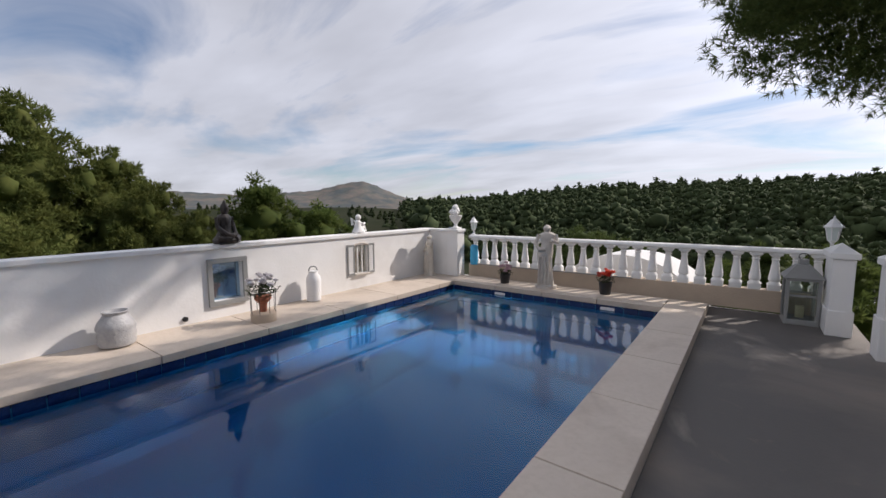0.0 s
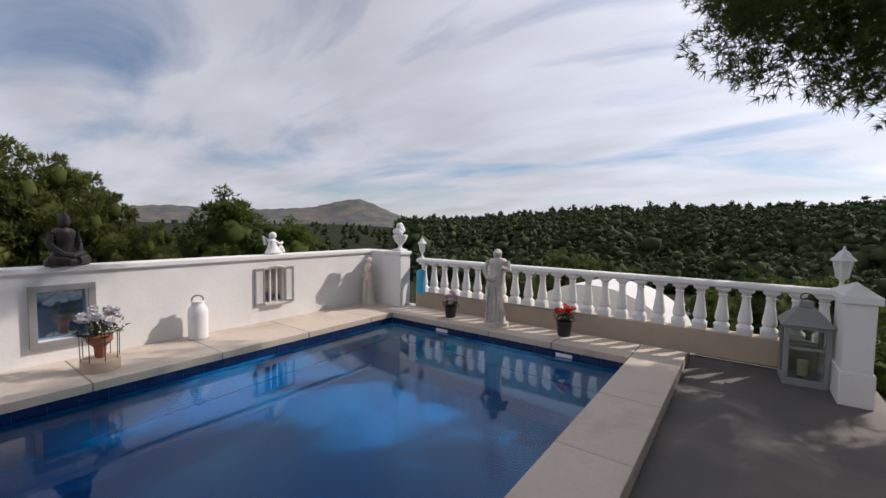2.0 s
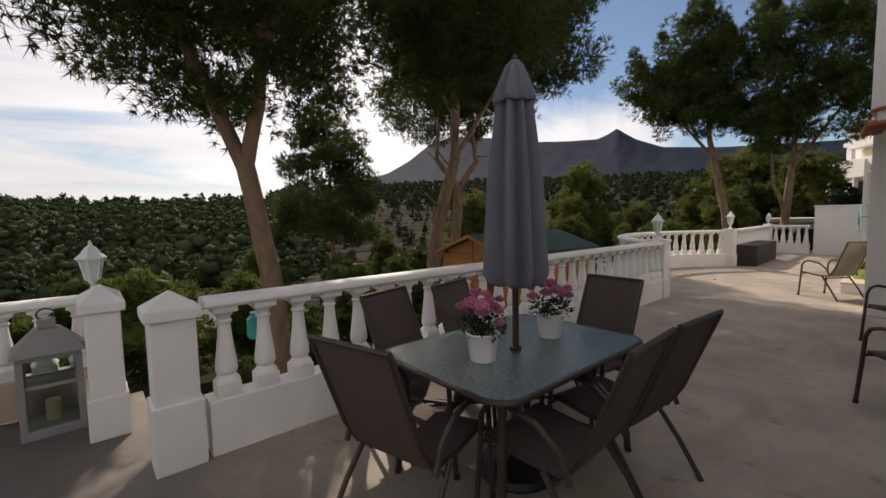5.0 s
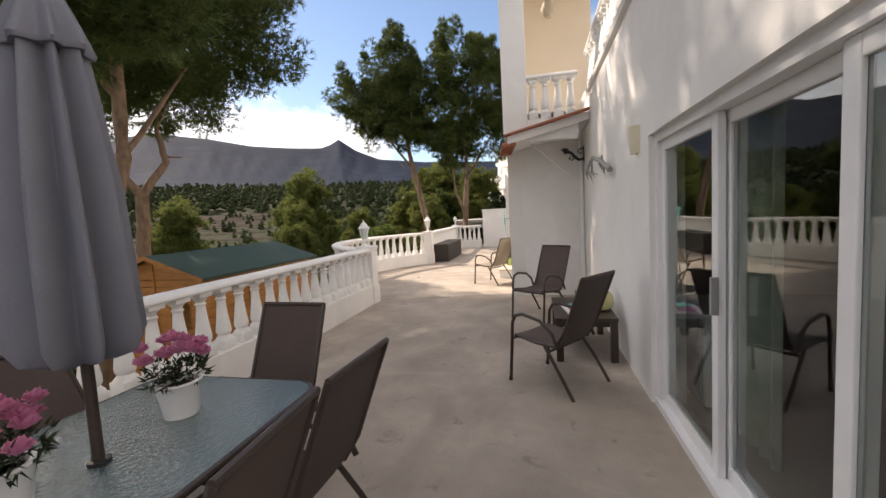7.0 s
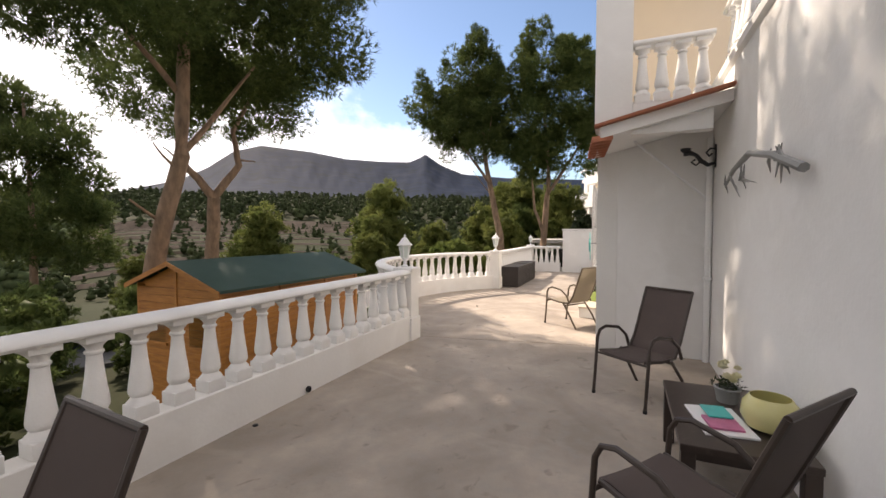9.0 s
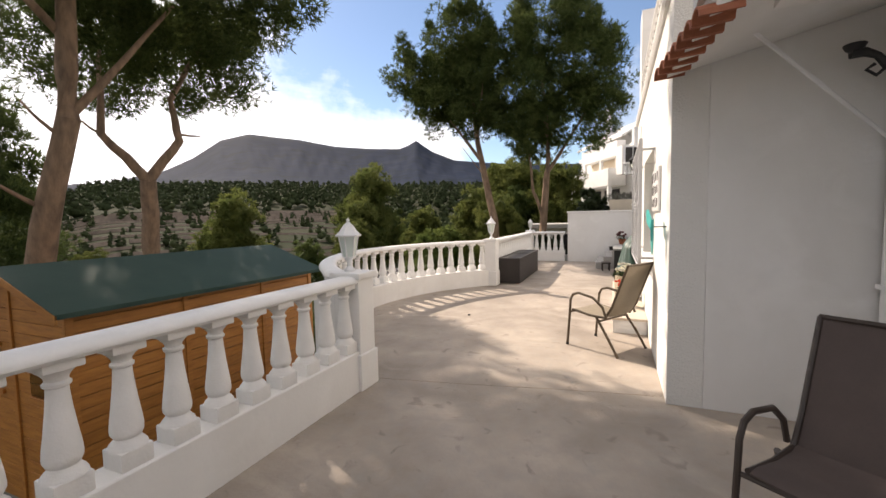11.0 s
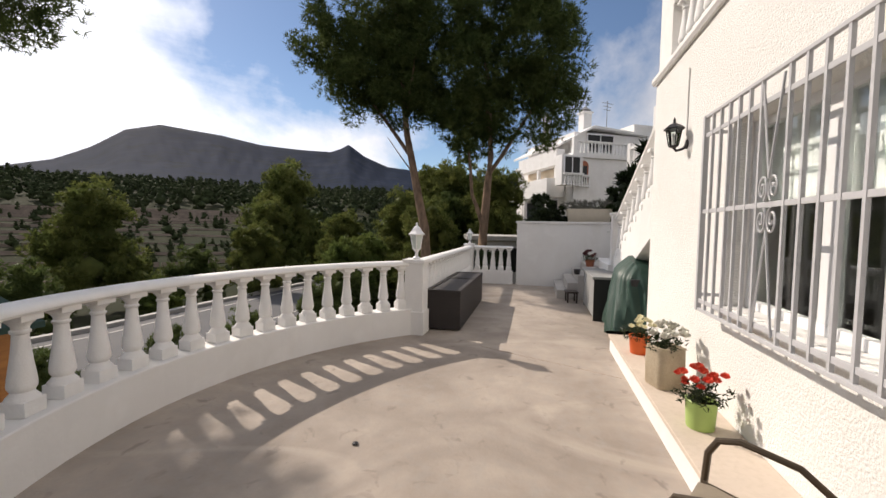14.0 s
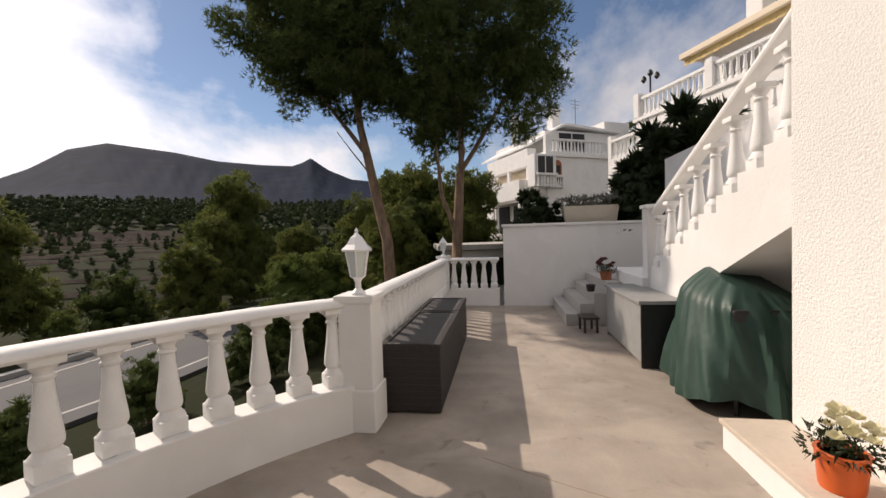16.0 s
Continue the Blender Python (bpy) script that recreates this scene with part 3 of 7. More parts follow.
def field_terraces():
    """Old cultivation terraces: low drystone walls one above the other."""
    rng = np.random.default_rng(3)
    for k in range(12):
        r = 84 + k * 10.5
        bm = bmesh.new()
        a = 36.0
        while a < 74:
            b = a + rng.uniform(9, 20)
            path = [polar(r + 2.5 * math.sin(0.21 * t + k), t) for t in np.linspace(a, b, 19)]
            zs = [float(ground_height(*p)) for p in path]
            h = rng.uniform(0.55, 1.05)
            sweep(path, [(-0.4, -1), (-0.3, h), (0.35, h + 0.05), (0.45, -1)], bm, zs)
            a = b + rng.uniform(0.1, 0.4)
        tagged(obj("drystone_terrace", bm, M_DRYSTONE), "low brown drystone terrace wall across a dry field", "stone wall", "field terraces", "structure")


field_terraces()

# road below the terrace
road_path = [(44, 14.0), (38, 14.9), (33, 15.6), (28, 16.1), (24, 16.3), (20, 16.4), (16.5, 17.2), (13, 19.0), (8, 22.0), (2, 24.5), (-4, 26)]
road_z = [float(ground_height(*p)) + 0.32 for p in road_path]
structure("road", sweep(road_path, [(-2.6, -0.4), (-2.6, 0), (2.6, 0), (2.6, -0.4)], None, road_z), M_ROAD, "grey asphalt lane below the garden")
structure("road_line", sweep([(x, y - 1.9) for x, y in road_path], [(-0.06, 0.0), (-0.06, 0.006), (0.06, 0.006), (0.06, 0.0)], None, road_z), M_KERB, "worn white edge line on the lane")
structure("road_line_far", sweep([(x, y + 1.9) for x, y in road_path], [(-0.06, 0.0), (-0.06, 0.006), (0.06, 0.006), (0.06, 0.0)], None, road_z), M_KERB, "worn white edge line on the lane")
structure("kerb", sweep(road_path, [(-2.95, -0.4), (-2.95, 0.14), (-2.65, 0.14), (-2.65, -0.4)], None, road_z), M_KERB, "pale concrete kerb wall along the lane")

# ---------------------------------------------------------------- terrace floor and pool
PX0, PX1, PY0, PY1 = -4.55, -1.0, -3.6, 5.55
ARC_C = (11.5, 2.93)


def arc_r(a):
    return 3.92 - 0.28 * float(smooth_step(85, 140, math.degrees(a)))


arc_in = [(ARC_C[0] + (arc_r(a) + 0.05) * math.cos(a), ARC_C[1] + (arc_r(a) + 0.05) * math.sin(a)) for a in np.linspace(radians(141.5), radians(41), 25)]
floor_pts = [(-0.55, -6), (1.3, -6), (1.3, 1.0), (9.3, 1.0), (9.3, 2.3), (14.3, 2.3), (14.3, 1.0), (20.3, 1.0), (20.3, 5.75), (14.5, 5.6)]
floor_pts += list(reversed(arc_in)) + [(8.5, 5.2), (1.0, 5.2), (1.0, 6.6), (-0.55, 6.6)]
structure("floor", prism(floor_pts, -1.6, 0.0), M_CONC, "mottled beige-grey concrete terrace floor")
# pool basin
bm = bx(PX0 - 0.25, PY0 - 0.25, -1.3, PX1 + 0.25, PY1 + 0.25, -0.90)
structure("pool_floor", bm, M_POOL, "deep blue pool floor")
for nm, b in (("pool_wall_east", (PX1, PY0, -1.6, PX1 + 0.25, PY1, 0.02)), ("pool_wall_west", (PX0 - 0.25, PY0, -1.6, PX0, PY1, 0.02)),
              ("pool_wall_north", (PX0 - 0.25, PY1, -1.6, PX1 + 0.25, PY1 + 0.25, 0.02)), ("pool_wall_south", (PX0 - 0.25, PY0 - 0.25, -1.6, PX1 + 0.25, PY0, 0.02))):
    structure(nm, bx(*b), M_POOL, "deep blue pool wall")
water = obj("water", bx(PX0 + 0.004, PY0 + 0.004, -0.88, PX1 - 0.004, PY1 - 0.004, -0.02), M_WATER)
tagged(water, "still clear blue pool water", kind="structure")
water.visible_shadow = False
# substructure beside the pool
structure("pool_deck_base", bx(-5.95, -6, -1.6, PX0 - 0.25, 6.6, 0.05), M_KERB, "concrete below the pool surround")
structure("pool_deck_base_far", bx(PX0 - 0.25, PY1 + 0.25, -1.6, -0.56, 6.6, 0.05), M_KERB, "concrete below the pool surround")
structure("pool_deck_base_side", bx(PX1 + 0.25, -6, -1.6, -0.56, PY1 + 0.25, 0.05), M_KERB, "concrete below the pool edge")


def slab_row(parent, x0, y0, x1, y1, count, along, z0=0.05, z1=0.13):
    gap = 0.004
    for i in range(count):
        if along == "y":
            a, b = y0 + (y1 - y0) * i / count + gap, y0 + (y1 - y0) * (i + 1) / count - gap
            part("slab", bx(x0, a, z0, x1, b, z1, 0.008), M_COPING, parent)
        else:
            a, b = x0 + (x1 - x0) * i / count + gap, x0 + (x1 - x0) * (i + 1) / count - gap
            part("slab", bx(a, y0, z0, b, y1, z1, 0.008), M_COPING, parent)


coping = thing("pool_coping", 0, 0, 0, 0, "raised beige travertine slabs round the pool edge", "pool coping", kind="structure")
slab_row(coping, PX1 - 0.03, PY0, -0.55, 4.35, 8, "y")
slab_row(coping, PX1 - 0.03, 4.35, -0.55, 6.15, 1, "y")
slab_row(coping, PX0 + 0.03, PY1 - 0.03, PX1 - 0.035, 6.15, 4, "x")
slab_row(coping, -5.46, PY0, PX0 + 0.025, 6.15, 9, "y")
part("front_riser", bx(-0.57, PY0, 0.0, -0.553, 6.15, 0.06), M_COPING, coping)

# waterline mosaic
mosaic = thing("waterline_mosaic", 0, 0, 0, 0, "band of dark blue mosaic tiles at the waterline", "mosaic", kind="structure")
m_tile = bx(-0.095, 0, -0.075, 0.095, 0.012, 0.075, 0.004)
t_ob = part("mosaic_tile", m_tile, M_TILE, mosaic)
t_ob.matrix_local = pose(PX0 + 0.12, PY1 - 0.012, -0.03)
for i in range(1, 18):
    share("mosaic_tile", t_ob.data, mosaic, pose(PX0 + 0.12 + i * 0.2, PY1 - 0.012, -0.03))
for i in range(45):
    share("mosaic_tile", t_ob.data, mosaic, pose(PX0 + 0.012, PY1 - 0.12 - i * 0.2, -0.03, 0, 0, 90))
for i in range(45):
    share("mosaic_tile", t_ob.data, mosaic, pose(PX1 - 0.012, PY1 - 0.12 - i * 0.2, -0.03, 0, 0, -90))

# skimmer covers on the far pool edge
for x in (-3.55, -1.75):
    sk = thing("skimmer_cover", x, PY1 - 0.02, -0.005, 0, "small white pool inlet grille in the mosaic band", "pool fitting", "pool fittings")
    part("frame", bx(-0.10, -0.012, -0.025, 0.10, 0, 0.025, 0.004), M_PVC, sk)


# ---------------------------------------------------------------- balustrades
def baluster_mesh(h, name="baluster"):
    w = 0.074
    bm = bx(-w, -w, 0, w, w, h * 0.155, 0.008)
    lathe([(0.084, h * 0.150), (0.080, h * 0.175), (0.060, h * 0.215), (0.055, h * 0.235), (0.062, h * 0.25), (0.069, h * 0.275), (0.070, h * 0.31), (0.066, h * 0.38), (0.056, h * 0.50),
           (0.046, h * 0.64), (0.040, h * 0.76), (0.039, h * 0.80), (0.049, h * 0.815), (0.050, h * 0.835), (0.040, h * 0.85), (0.042, h * 0.875), (0.058, h * 0.91), (0.074, h * 0.935)], 16, bm)
    bx(-w, -w, h * 0.935, w, w, h, 0.006, bm)
    bm.normal_update()
    me = bpy.data.meshes.new(name)
    bm.to_mesh(me)
    bm.free()
    me.materials.append(M_WHITE)
    me.polygons.foreach_set("use_smooth", [True] * len(me.polygons))
    me.set_sharp_from_angle(angle=radians(40))
    return me


BAL = baluster_mesh(0.60)
BAL_POOL = baluster_mesh(0.52)
RAIL_PROFILE = [(-0.085, 0.0), (-0.10, 0.018), (-0.10, 0.034), (-0.085, 0.055), (-0.05, 0.07), (0.05, 0.07), (0.085, 0.055), (0.10, 0.034), (0.10, 0.018), (0.085, 0.0)]


def balustrade(name, path, base_z, base_mat, count, mesh, h, label, z0=0.0, thick=0.09, group="terrace balustrades", zs=None, inner=0.0):
    """A low wall, turned balusters and a moulded rail along a path."""
    t = thing(name, 0, 0, 0, 0, label, "balustrade", group)
    part("base_wall", sweep(path, [(-thick - inner, z0), (-thick - inner, base_z - 0.008), (-thick - inner + 0.008, base_z), (thick, base_z), (thick, z0)], None, zs), base_mat, t)
    part("rail", sweep(path, [(o, base_z + h + z) for o, z in RAIL_PROFILE], None, zs), M_WHITE, t, smooth=True)
    d = [0.0]
    for a, b in zip(path, path[1:]):
        d.append(d[-1] + math.dist(a, b))
    for i in range(count):
        s = d[-1] * (i + 0.5) / count
        x, y = np.interp(s, d, [p[0] for p in path]), np.interp(s, d, [p[1] for p in path])
        x2, y2 = np.interp(s + 0.05, d, [p[0] for p in path]), np.interp(s + 0.05, d, [p[1] for p in path])
        x1, y1 = np.interp(s - 0.05, d, [p[0] for p in path]), np.interp(s - 0.05, d, [p[1] for p in path])
        z = np.interp(s, d, zs) if zs else 0
        share("baluster", mesh, t, pose(x, y, base_z + z, 0, 0, math.degrees(math.atan2(y2 - y1, x2 - x1))))
    return t


balustrade("balustrade", [(-4.72, 6.42), (0.72, 6.56)], 0.34, M_BASESTONE, 25, BAL_POOL, 0.52, "white turned-baluster rail on a tan stone base by the pool", 0.05)
balustrade("balustrade", [(1.23, 5.07), (8.48, 5.09)], 0.36, M_WALL, 29, BAL, 0.60, "white turned-baluster rail on a low wall along the terrace", -1.5)
arc_mid = [(ARC_C[0] + (arc_r(a) + 0.09) * math.cos(a), ARC_C[1] + (arc_r(a) + 0.09) * math.sin(a)) for a in np.linspace(radians(140.5), radians(42), 33)]
balustrade("balustrade", arc_mid, 0.36, M_WALL, 25, BAL, 0.60, "white curved baluster rail on a low wall round the terrace bay", -1.5, inner=0.05)
balustrade("balustrade", [(14.62, 5.56), (20.1, 5.70)], 0.36, M_WALL, 22, BAL, 0.60, "white baluster rail behind the rattan seats", -1.5)
balustrade("balustrade", [(20.22, 5.60), (20.22, 4.52)], 0.36, M_WALL, 5, BAL, 0.60, "short white baluster rail at the terrace end", -1.5)


def post(x, y, w, d, h, label, cap="flat", rz=0, plinth=0.33):
    t = thing("balustrade_post", x, y, 0, rz, label, "post", "balustrade posts")
    part("shaft", bx(-w / 2, -d / 2, 0, w / 2, d / 2, h, 0.012), M_WALL, t)
    part("plinth", bx(-w / 2 - 0.018, -d / 2 - 0.018, 0, w / 2 + 0.018, d / 2 + 0.018, plinth, 0.012), M_WALL, t)
    if cap == "peak":
        bm = bx(-w / 2 - 0.03, -d / 2 - 0.03, h, w / 2 + 0.03, d / 2 + 0.03, h + 0.07, 0.012)
        vs = [bm.verts.new(p) for p in ((-w / 2 - .02, -d / 2 - .02, h + .07), (w / 2 + .02, -d / 2 - .02, h + .07), (w / 2 + .02, d / 2 + .02, h + .07), (-w / 2 - .02, d / 2 + .02, h + .07))]
        tip = bm.verts.new((0, 0, h + 0.17))
        for i in range(4):
            bm.faces.new((vs[i], vs[(i + 1) % 4], tip))
        part("cap", bm, M_WALL, t)
    else:
        part("cap", bx(-w / 2 - 0.025, -d / 2 - 0.025, h, w / 2 + 0.025, d / 2 + 0.025, h + 0.06, 0.015), M_WALL, t)
    return t


def garden_lantern(x, y, z, s=1.0, label="white metal garden lantern on the balustrade"):
    """A six-sided tapered lantern on a short stem."""
    t = thing("garden_lantern", x, y, z, 12, label, "lantern", "balustrade lanterns")
    part("stem", lathe([(0.055 * s, 0), (0.055 * s, 0.02 * s), (0.025 * s, 0.05 * s), (0.022 * s, 0.10 * s), (0.04 * s, 0.13 * s), (0.062 * s, 0.145 * s)], 12), M_PVC, t, smooth=True)
    part("pane", lathe([(0.056 * s, 0.147 * s), (0.092 * s, 0.345 * s)], 6), M_FROST, t, "frosted glass")
    for k in range(6):
        a = math.pi * k / 3
        part("bar", tube([(0.058 * s * math.cos(a), 0.058 * s * math.sin(a), 0.145 * s), (0.095 * s * math.cos(a), 0.095 * s * math.sin(a), 0.347 * s)], 0.007 * s, 5), M_PVC, t)
    part("roof", lathe([(0.125 * s, 0.345 * s), (0.128 * s, 0.36 * s), (0.085 * s, 0.40 * s), (0.05 * s, 0.455 * s), (0.03 * s, 0.47 * s), (0.012 * s, 0.49 * s), (0.018 * s, 0.505 * s), (0.002, 0.53 * s)], 6), M_PVC, t)
    return t


post(8.55, 5.12, 0.24, 0.27, 1.0, "white square balustrade post with a stepped plinth")
structure("wall_bay_end", bx(8.57, 5.262, -1.5, 8.70, 5.60, 0.90), M_WALL, "short white wall joining the bay to the post")
post(14.50, 5.52, 0.27, 0.27, 1.0, "white square balustrade post at the end of the bay")
post(20.22, 5.72, 0.24, 0.24, 1.02, "white square post at the rail corner")
post(0.75, 6.02, 0.20, 0.54, 0.90, "white gate wing wall with a peaked cap", "peak", 0, 0.30)
post(1.06, 5.08, 0.24, 0.24, 0.93, "white gate post with a peaked cap", "peak", 0, 0.42)
garden_lantern(8.54, 5.15, 1.06, 0.92)
garden_lantern(14.42, 5.50, 1.06, 0.98)
garden_lantern(20.22, 5.72, 1.08, 0.8)
garden_lantern(0.72, 6.50, 0.935, 0.84)
garden_lantern(-4.66, 6.42, 0.93, 0.72)

# ---------------------------------------------------------------- pool walls
def wall_with_hole(x0, x1, z0, z1, hx0, hx1, hz0, hz1, y0, y1):
    bm = bmesh.new()
    bx(x0, y0, z0, hx0, y1, z1, 0, bm)
    bx(hx1, y0, z0, x1, y1, z1, 0, bm)
    bx(hx0, y0, hz1, hx1, y1, z1, 0, bm)
    if hz0 > z0:
        bx(hx0, y0, z0, hx1, y1, hz0, 0, bm)
    return bm


WX = -5.46
bm = bmesh.new()
bx(WX - 0.2, -6.2, -1.5, WX, 1.63, 1.0, 0, bm)
bx(WX - 0.2, 2.02, -1.5, WX, 3.93, 1.0, 0, bm)
bx(WX - 0.2, 4.22, -1.5, WX, 6.1, 1.0, 0, bm)
bx(WX - 0.2, 1.63, -1.5, WX, 2.02, 0.34, 0, bm)
bx(WX - 0.2, 1.63, 0.83, WX, 2.02, 1.0, 0, bm)
bx(WX - 0.2, 3.93, -1.5, WX, 4.22, 0.38, 0, bm)
bx(WX - 0.2, 3.93, 0.86, WX, 4.22, 1.0, 0, bm)
structure("wall_west", bm, M_WALL, "white rendered garden wall beside the pool")
structure("wall_west_cap", bx(WX - 0.23, -6.2, 1.003, WX + 0.03, 6.1, 1.06, 0.012), M_WALL, "white coping on the garden wall")
structure("wall_pool_end", bx(WX + 0.003, 5.95, 0.13, -4.99, 6.15, 1.0), M_WALL, "white end wall of the pool court")
structure("wall_pool_end_cap", bx(WX + 0.035, 5.92, 1.003, -4.98, 6.18, 1.055, 0.012), M_WALL, "white coping on the end wall")
post(-4.86, 6.06, 0.25, 0.25, 1.0, "white square pillar carrying a stone urn", "flat", 0, 0.13)
structure("wall_south", bx(-5.66, -6.2, -1.5, 1.5, -6.0, 2.4), M_WALL, "plain white wall closing the court")

# ---------------------------------------------------------------- the house
HX0, HX1 = 9.08, 14.36
bm = wall_with_hole(1.3, 9.3, 0, 3.3, 2.0, 4.85, 0, 2.05, 0.97, 1.22)
structure("wall_house_door", bm, M_WALL, "white rendered house wall with a sliding door")
structure("wall_house_side", bx(1.3, -6.0, 0, 1.55, 0.968, 3.3), M_WALL, "plain white house side wall")
bm = bx(HX0, 1.223, 0, HX0 + 0.25, 2.27, 3.24)
structure("wall_house_return", bm, M_WALL, "smooth white return wall of the house")
bm = wall_with_hole(HX0, HX1, 0, 3.24, 10.6, 12.25, 0.98, 2.28, 2.272, 2.52)
structure("wall_house_window", bm, M_STUCCO, "thickly textured white stucco house wall")
structure("wall_house_end", bx(HX1 - 0.25, -3, 0, HX1, 2.27, 3.24), M_STUCCO, "white stucco end wall of the house")
# storey ledge and roof terrace
structure("ledge", sweep([(HX0 + 0.2, 2.50), (HX1 + 0.03, 2.50)], [(0.05, 3.24), (0.07, 3.27), (0.07, 3.31), (0.03, 3.34), (-0.3, 3.34), (-0.3, 3.24)]), M_WHITE, "white moulded ledge under the roof balustrade")
structure("roof_terrace", bx(HX0, -6, 3.1, HX1 - 0.01, 2.2, 3.235), M_WALL, "flat roof terrace slab")
structure("roof_terrace_low", bx(1.3, -6, 3.0, 9.07, 0.95, 3.29), M_WALL, "flat roof terrace slab")
balustrade("balustrade", [(10.0, 2.40), (13.9, 2.40)], 3.342, M_WALL, 17, BAL, 0.60, "white baluster rail along the roof terrace", 3.338, 0.08)
structure("ledge_door_wall", sweep([(1.3, 1.20), (9.05, 1.20)], [(0.0, 3.22), (0.06, 3.25), (0.07, 3.30), (0.05, 3.345), (-0.2, 3.345), (-0.2, 3.303), (0.0, 3.303)]), M_WHITE, "white moulded ledge over the sliding door")
balustrade("balustrade", [(2.0, 1.12), (8.75, 1.12)], 3.38, M_WALL, 30, BAL, 0.60, "white baluster rail over the sliding door", 3.347, 0.08)
structure("wall_roof_corner", bx(13.9, 2.25, 3.342, HX1, 2.50, 5.2), M_WALL, "white corner pier of the upper storey")
structure("wall_upper", bx(9.6, -3, 3.24, HX1 - 0.3, 0.4, 5.6), M_WALL, "white upper storey wall set back from the edge")

# corner balcony over the return wall
SOF = [(9.07, 2.56), (8.02, 2.44), (8.08, 1.225), (9.07, 1.225)]
slab = prism(SOF, 2.56, 2.68)
for v in slab.verts:
    v.co.z += 0.30 * (2.56 - v.co.y) / 1.33
structure("balcony_slab", slab, M_WALL, "white balcony slab with a plain soffit")
structure("balcony_slab_main", prism([(9.335, 1.23), (9.335, 2.25), (HX1 - 0.26, 2.25), (HX1 - 0.26, 1.23)], 2.70, 2.92), M_WALL, "white balcony floor")
balc = balustrade("balustrade", [(8.22, 1.38), (8.20, 2.128)], 2.95, M_WALL, 4, BAL, 0.60, "white baluster rail on the corner balcony", 2.62, 0.07)
structure("balcony_pier", bx(8.06, 2.13, 2.70, 8.34, 2.50, 5.5), M_WALL, "white corner pier of the balcony")
structure("balcony_back_wall", bx(9.37, 1.0, 3.3, 9.58, 2.55, 5.5), M_CREAM, "cream wall inside the balcony")
structure("balcony_ceiling", bx(7.9, 0.9, 5.5, 9.6, 2.6, 5.62), M_CREAM, "cream balcony ceiling")
hl = thing("hanging_lantern", 8.6, 1.75, 4.62, 0, "small wicker lantern hanging in the balcony", "lantern")
part("cord", tube([(0, 0, 0.3), (0, 0, 0.88)], 0.006, 5), M_IRON, hl)
part("shade", lathe([(0.05, 0), (0.10, 0.06), (0.11, 0.15), (0.07, 0.24), (0.02, 0.30)], 12), M_BURLAP, hl, smooth=True)

# clay tiles along the balcony edge
eave = thing("tile_eave", 0, 0, 0, 0, "row of red clay tiles along the balcony edge", "roof tiles", kind="structure")
p0, p1 = Vector((9.08, 2.60)), Vector((8.0, 2.47))
edge_dir = (p1 - p0).normalized()
yaw = math.degrees(math.atan2(edge_dir.y, edge_dir.x))
tile = bmesh.new()
pts_o = [(0.075 * math.cos(a), 0.075 * math.sin(a)) for a in np.linspace(0, math.pi, 8)]
pts_i = [(0.060 * math.cos(a), 0.060 * math.sin(a)) for a in np.linspace(math.pi, 0, 8)]
prof = pts_o + pts_i
fr = [tile.verts.new((u, -0.05, v)) for u, v in prof]
bk = [tile.verts.new((u, 0.16, v + 0.02)) for u, v in prof]
for i in range(len(prof)):
    j = (i + 1) % len(prof)
    tile.faces.new((fr[i], fr[j], bk[j], bk[i]))
tile.faces.new(list(reversed(fr)))
tile.faces.new(bk)
bmesh.ops.recalc_face_normals(tile, faces=tile.faces[:])
t0 = part("tile", tile, M_TERRA, eave)
for i in range(7):
    q = p0 + edge_dir * (0.08 + i * 0.155)
    m = pose(q.x, q.y, 2.545, 0, 0, yaw)
    if i == 0:
        t0.matrix_local = m
    else:
        share("tile", t0.data, eave, m)


verge = bx(7.96, 1.23, 2.70, 8.06, 2.50, 2.735, 0.008)
for v in verge.verts:
    v.co.z += 0.30 * (2.56 - v.co.y) / 1.33 - 0.02
part("verge_tile", verge, M_TERRA, eave)


# ---------------------------------------------------------------- trees
def limb(points, r0, r1, bm, n=9, wob=0.0, rng=None):
    pts = [Vector(p) for p in points]
    out, rad = [], []
    m = len(pts) - 1
    for i in range(m):
        for s in range(4):
            t = s / 4
            p = pts[i].lerp(pts[i + 1], t)
            if rng is not None and wob and (i or s):
                p = p + Vector(rng.normal(size=3) * wob)
            out.append(p)
            rad.append(r0 + (r1 - r0) * (i + t) / m)
    out.append(pts[-1])
    rad.append(r1)
    return tube(out, 0, n, bm, rad)


def pine(x, y, z, trunk_paths, centres, radii, label, per=60, length=0.26, width=0.035, needles=7, seed=1, mat=None, group="garden pines"):
    """A pine: bark limbs under one mesh, a crown of needle tufts. All in metres from the foot."""
    rng = np.random.default_rng(seed)
    t = thing("pine_tree", x, y, z, 0, label, "tree", group)
    bm = bmesh.new()
    for pts, r0, r1 in trunk_paths:
        limb(pts, r0, r1, bm, 10, 0.012, rng)
    part("trunk", bm, M_BARK, t, smooth=True)
    v, f = tufts(centres, radii, per, length, width, needles, rng)
    soup("crown", v, f, mat or M_NEEDLE, t)
    return t


def bowl_clumps(cx, cy, z0, rmax, slope, thick, count, rng, r_lo=0.45, r_hi=0.8):
    c, r = [], []
    for _ in range(count):
        rr, a = rmax * math.sqrt(rng.random()), rng.uniform(0, 2 * math.pi)
        zz = z0 + slope * rr + thick * rng.random() * (1.0 - 0.55 * (rr / rmax) ** 2)
        c.append((cx + rr * math.cos(a), cy + rr * math.sin(a), zz))
        r.append(rng.uniform(r_lo, r_hi))
    return c, r


rng = np.random.default_rng(21)
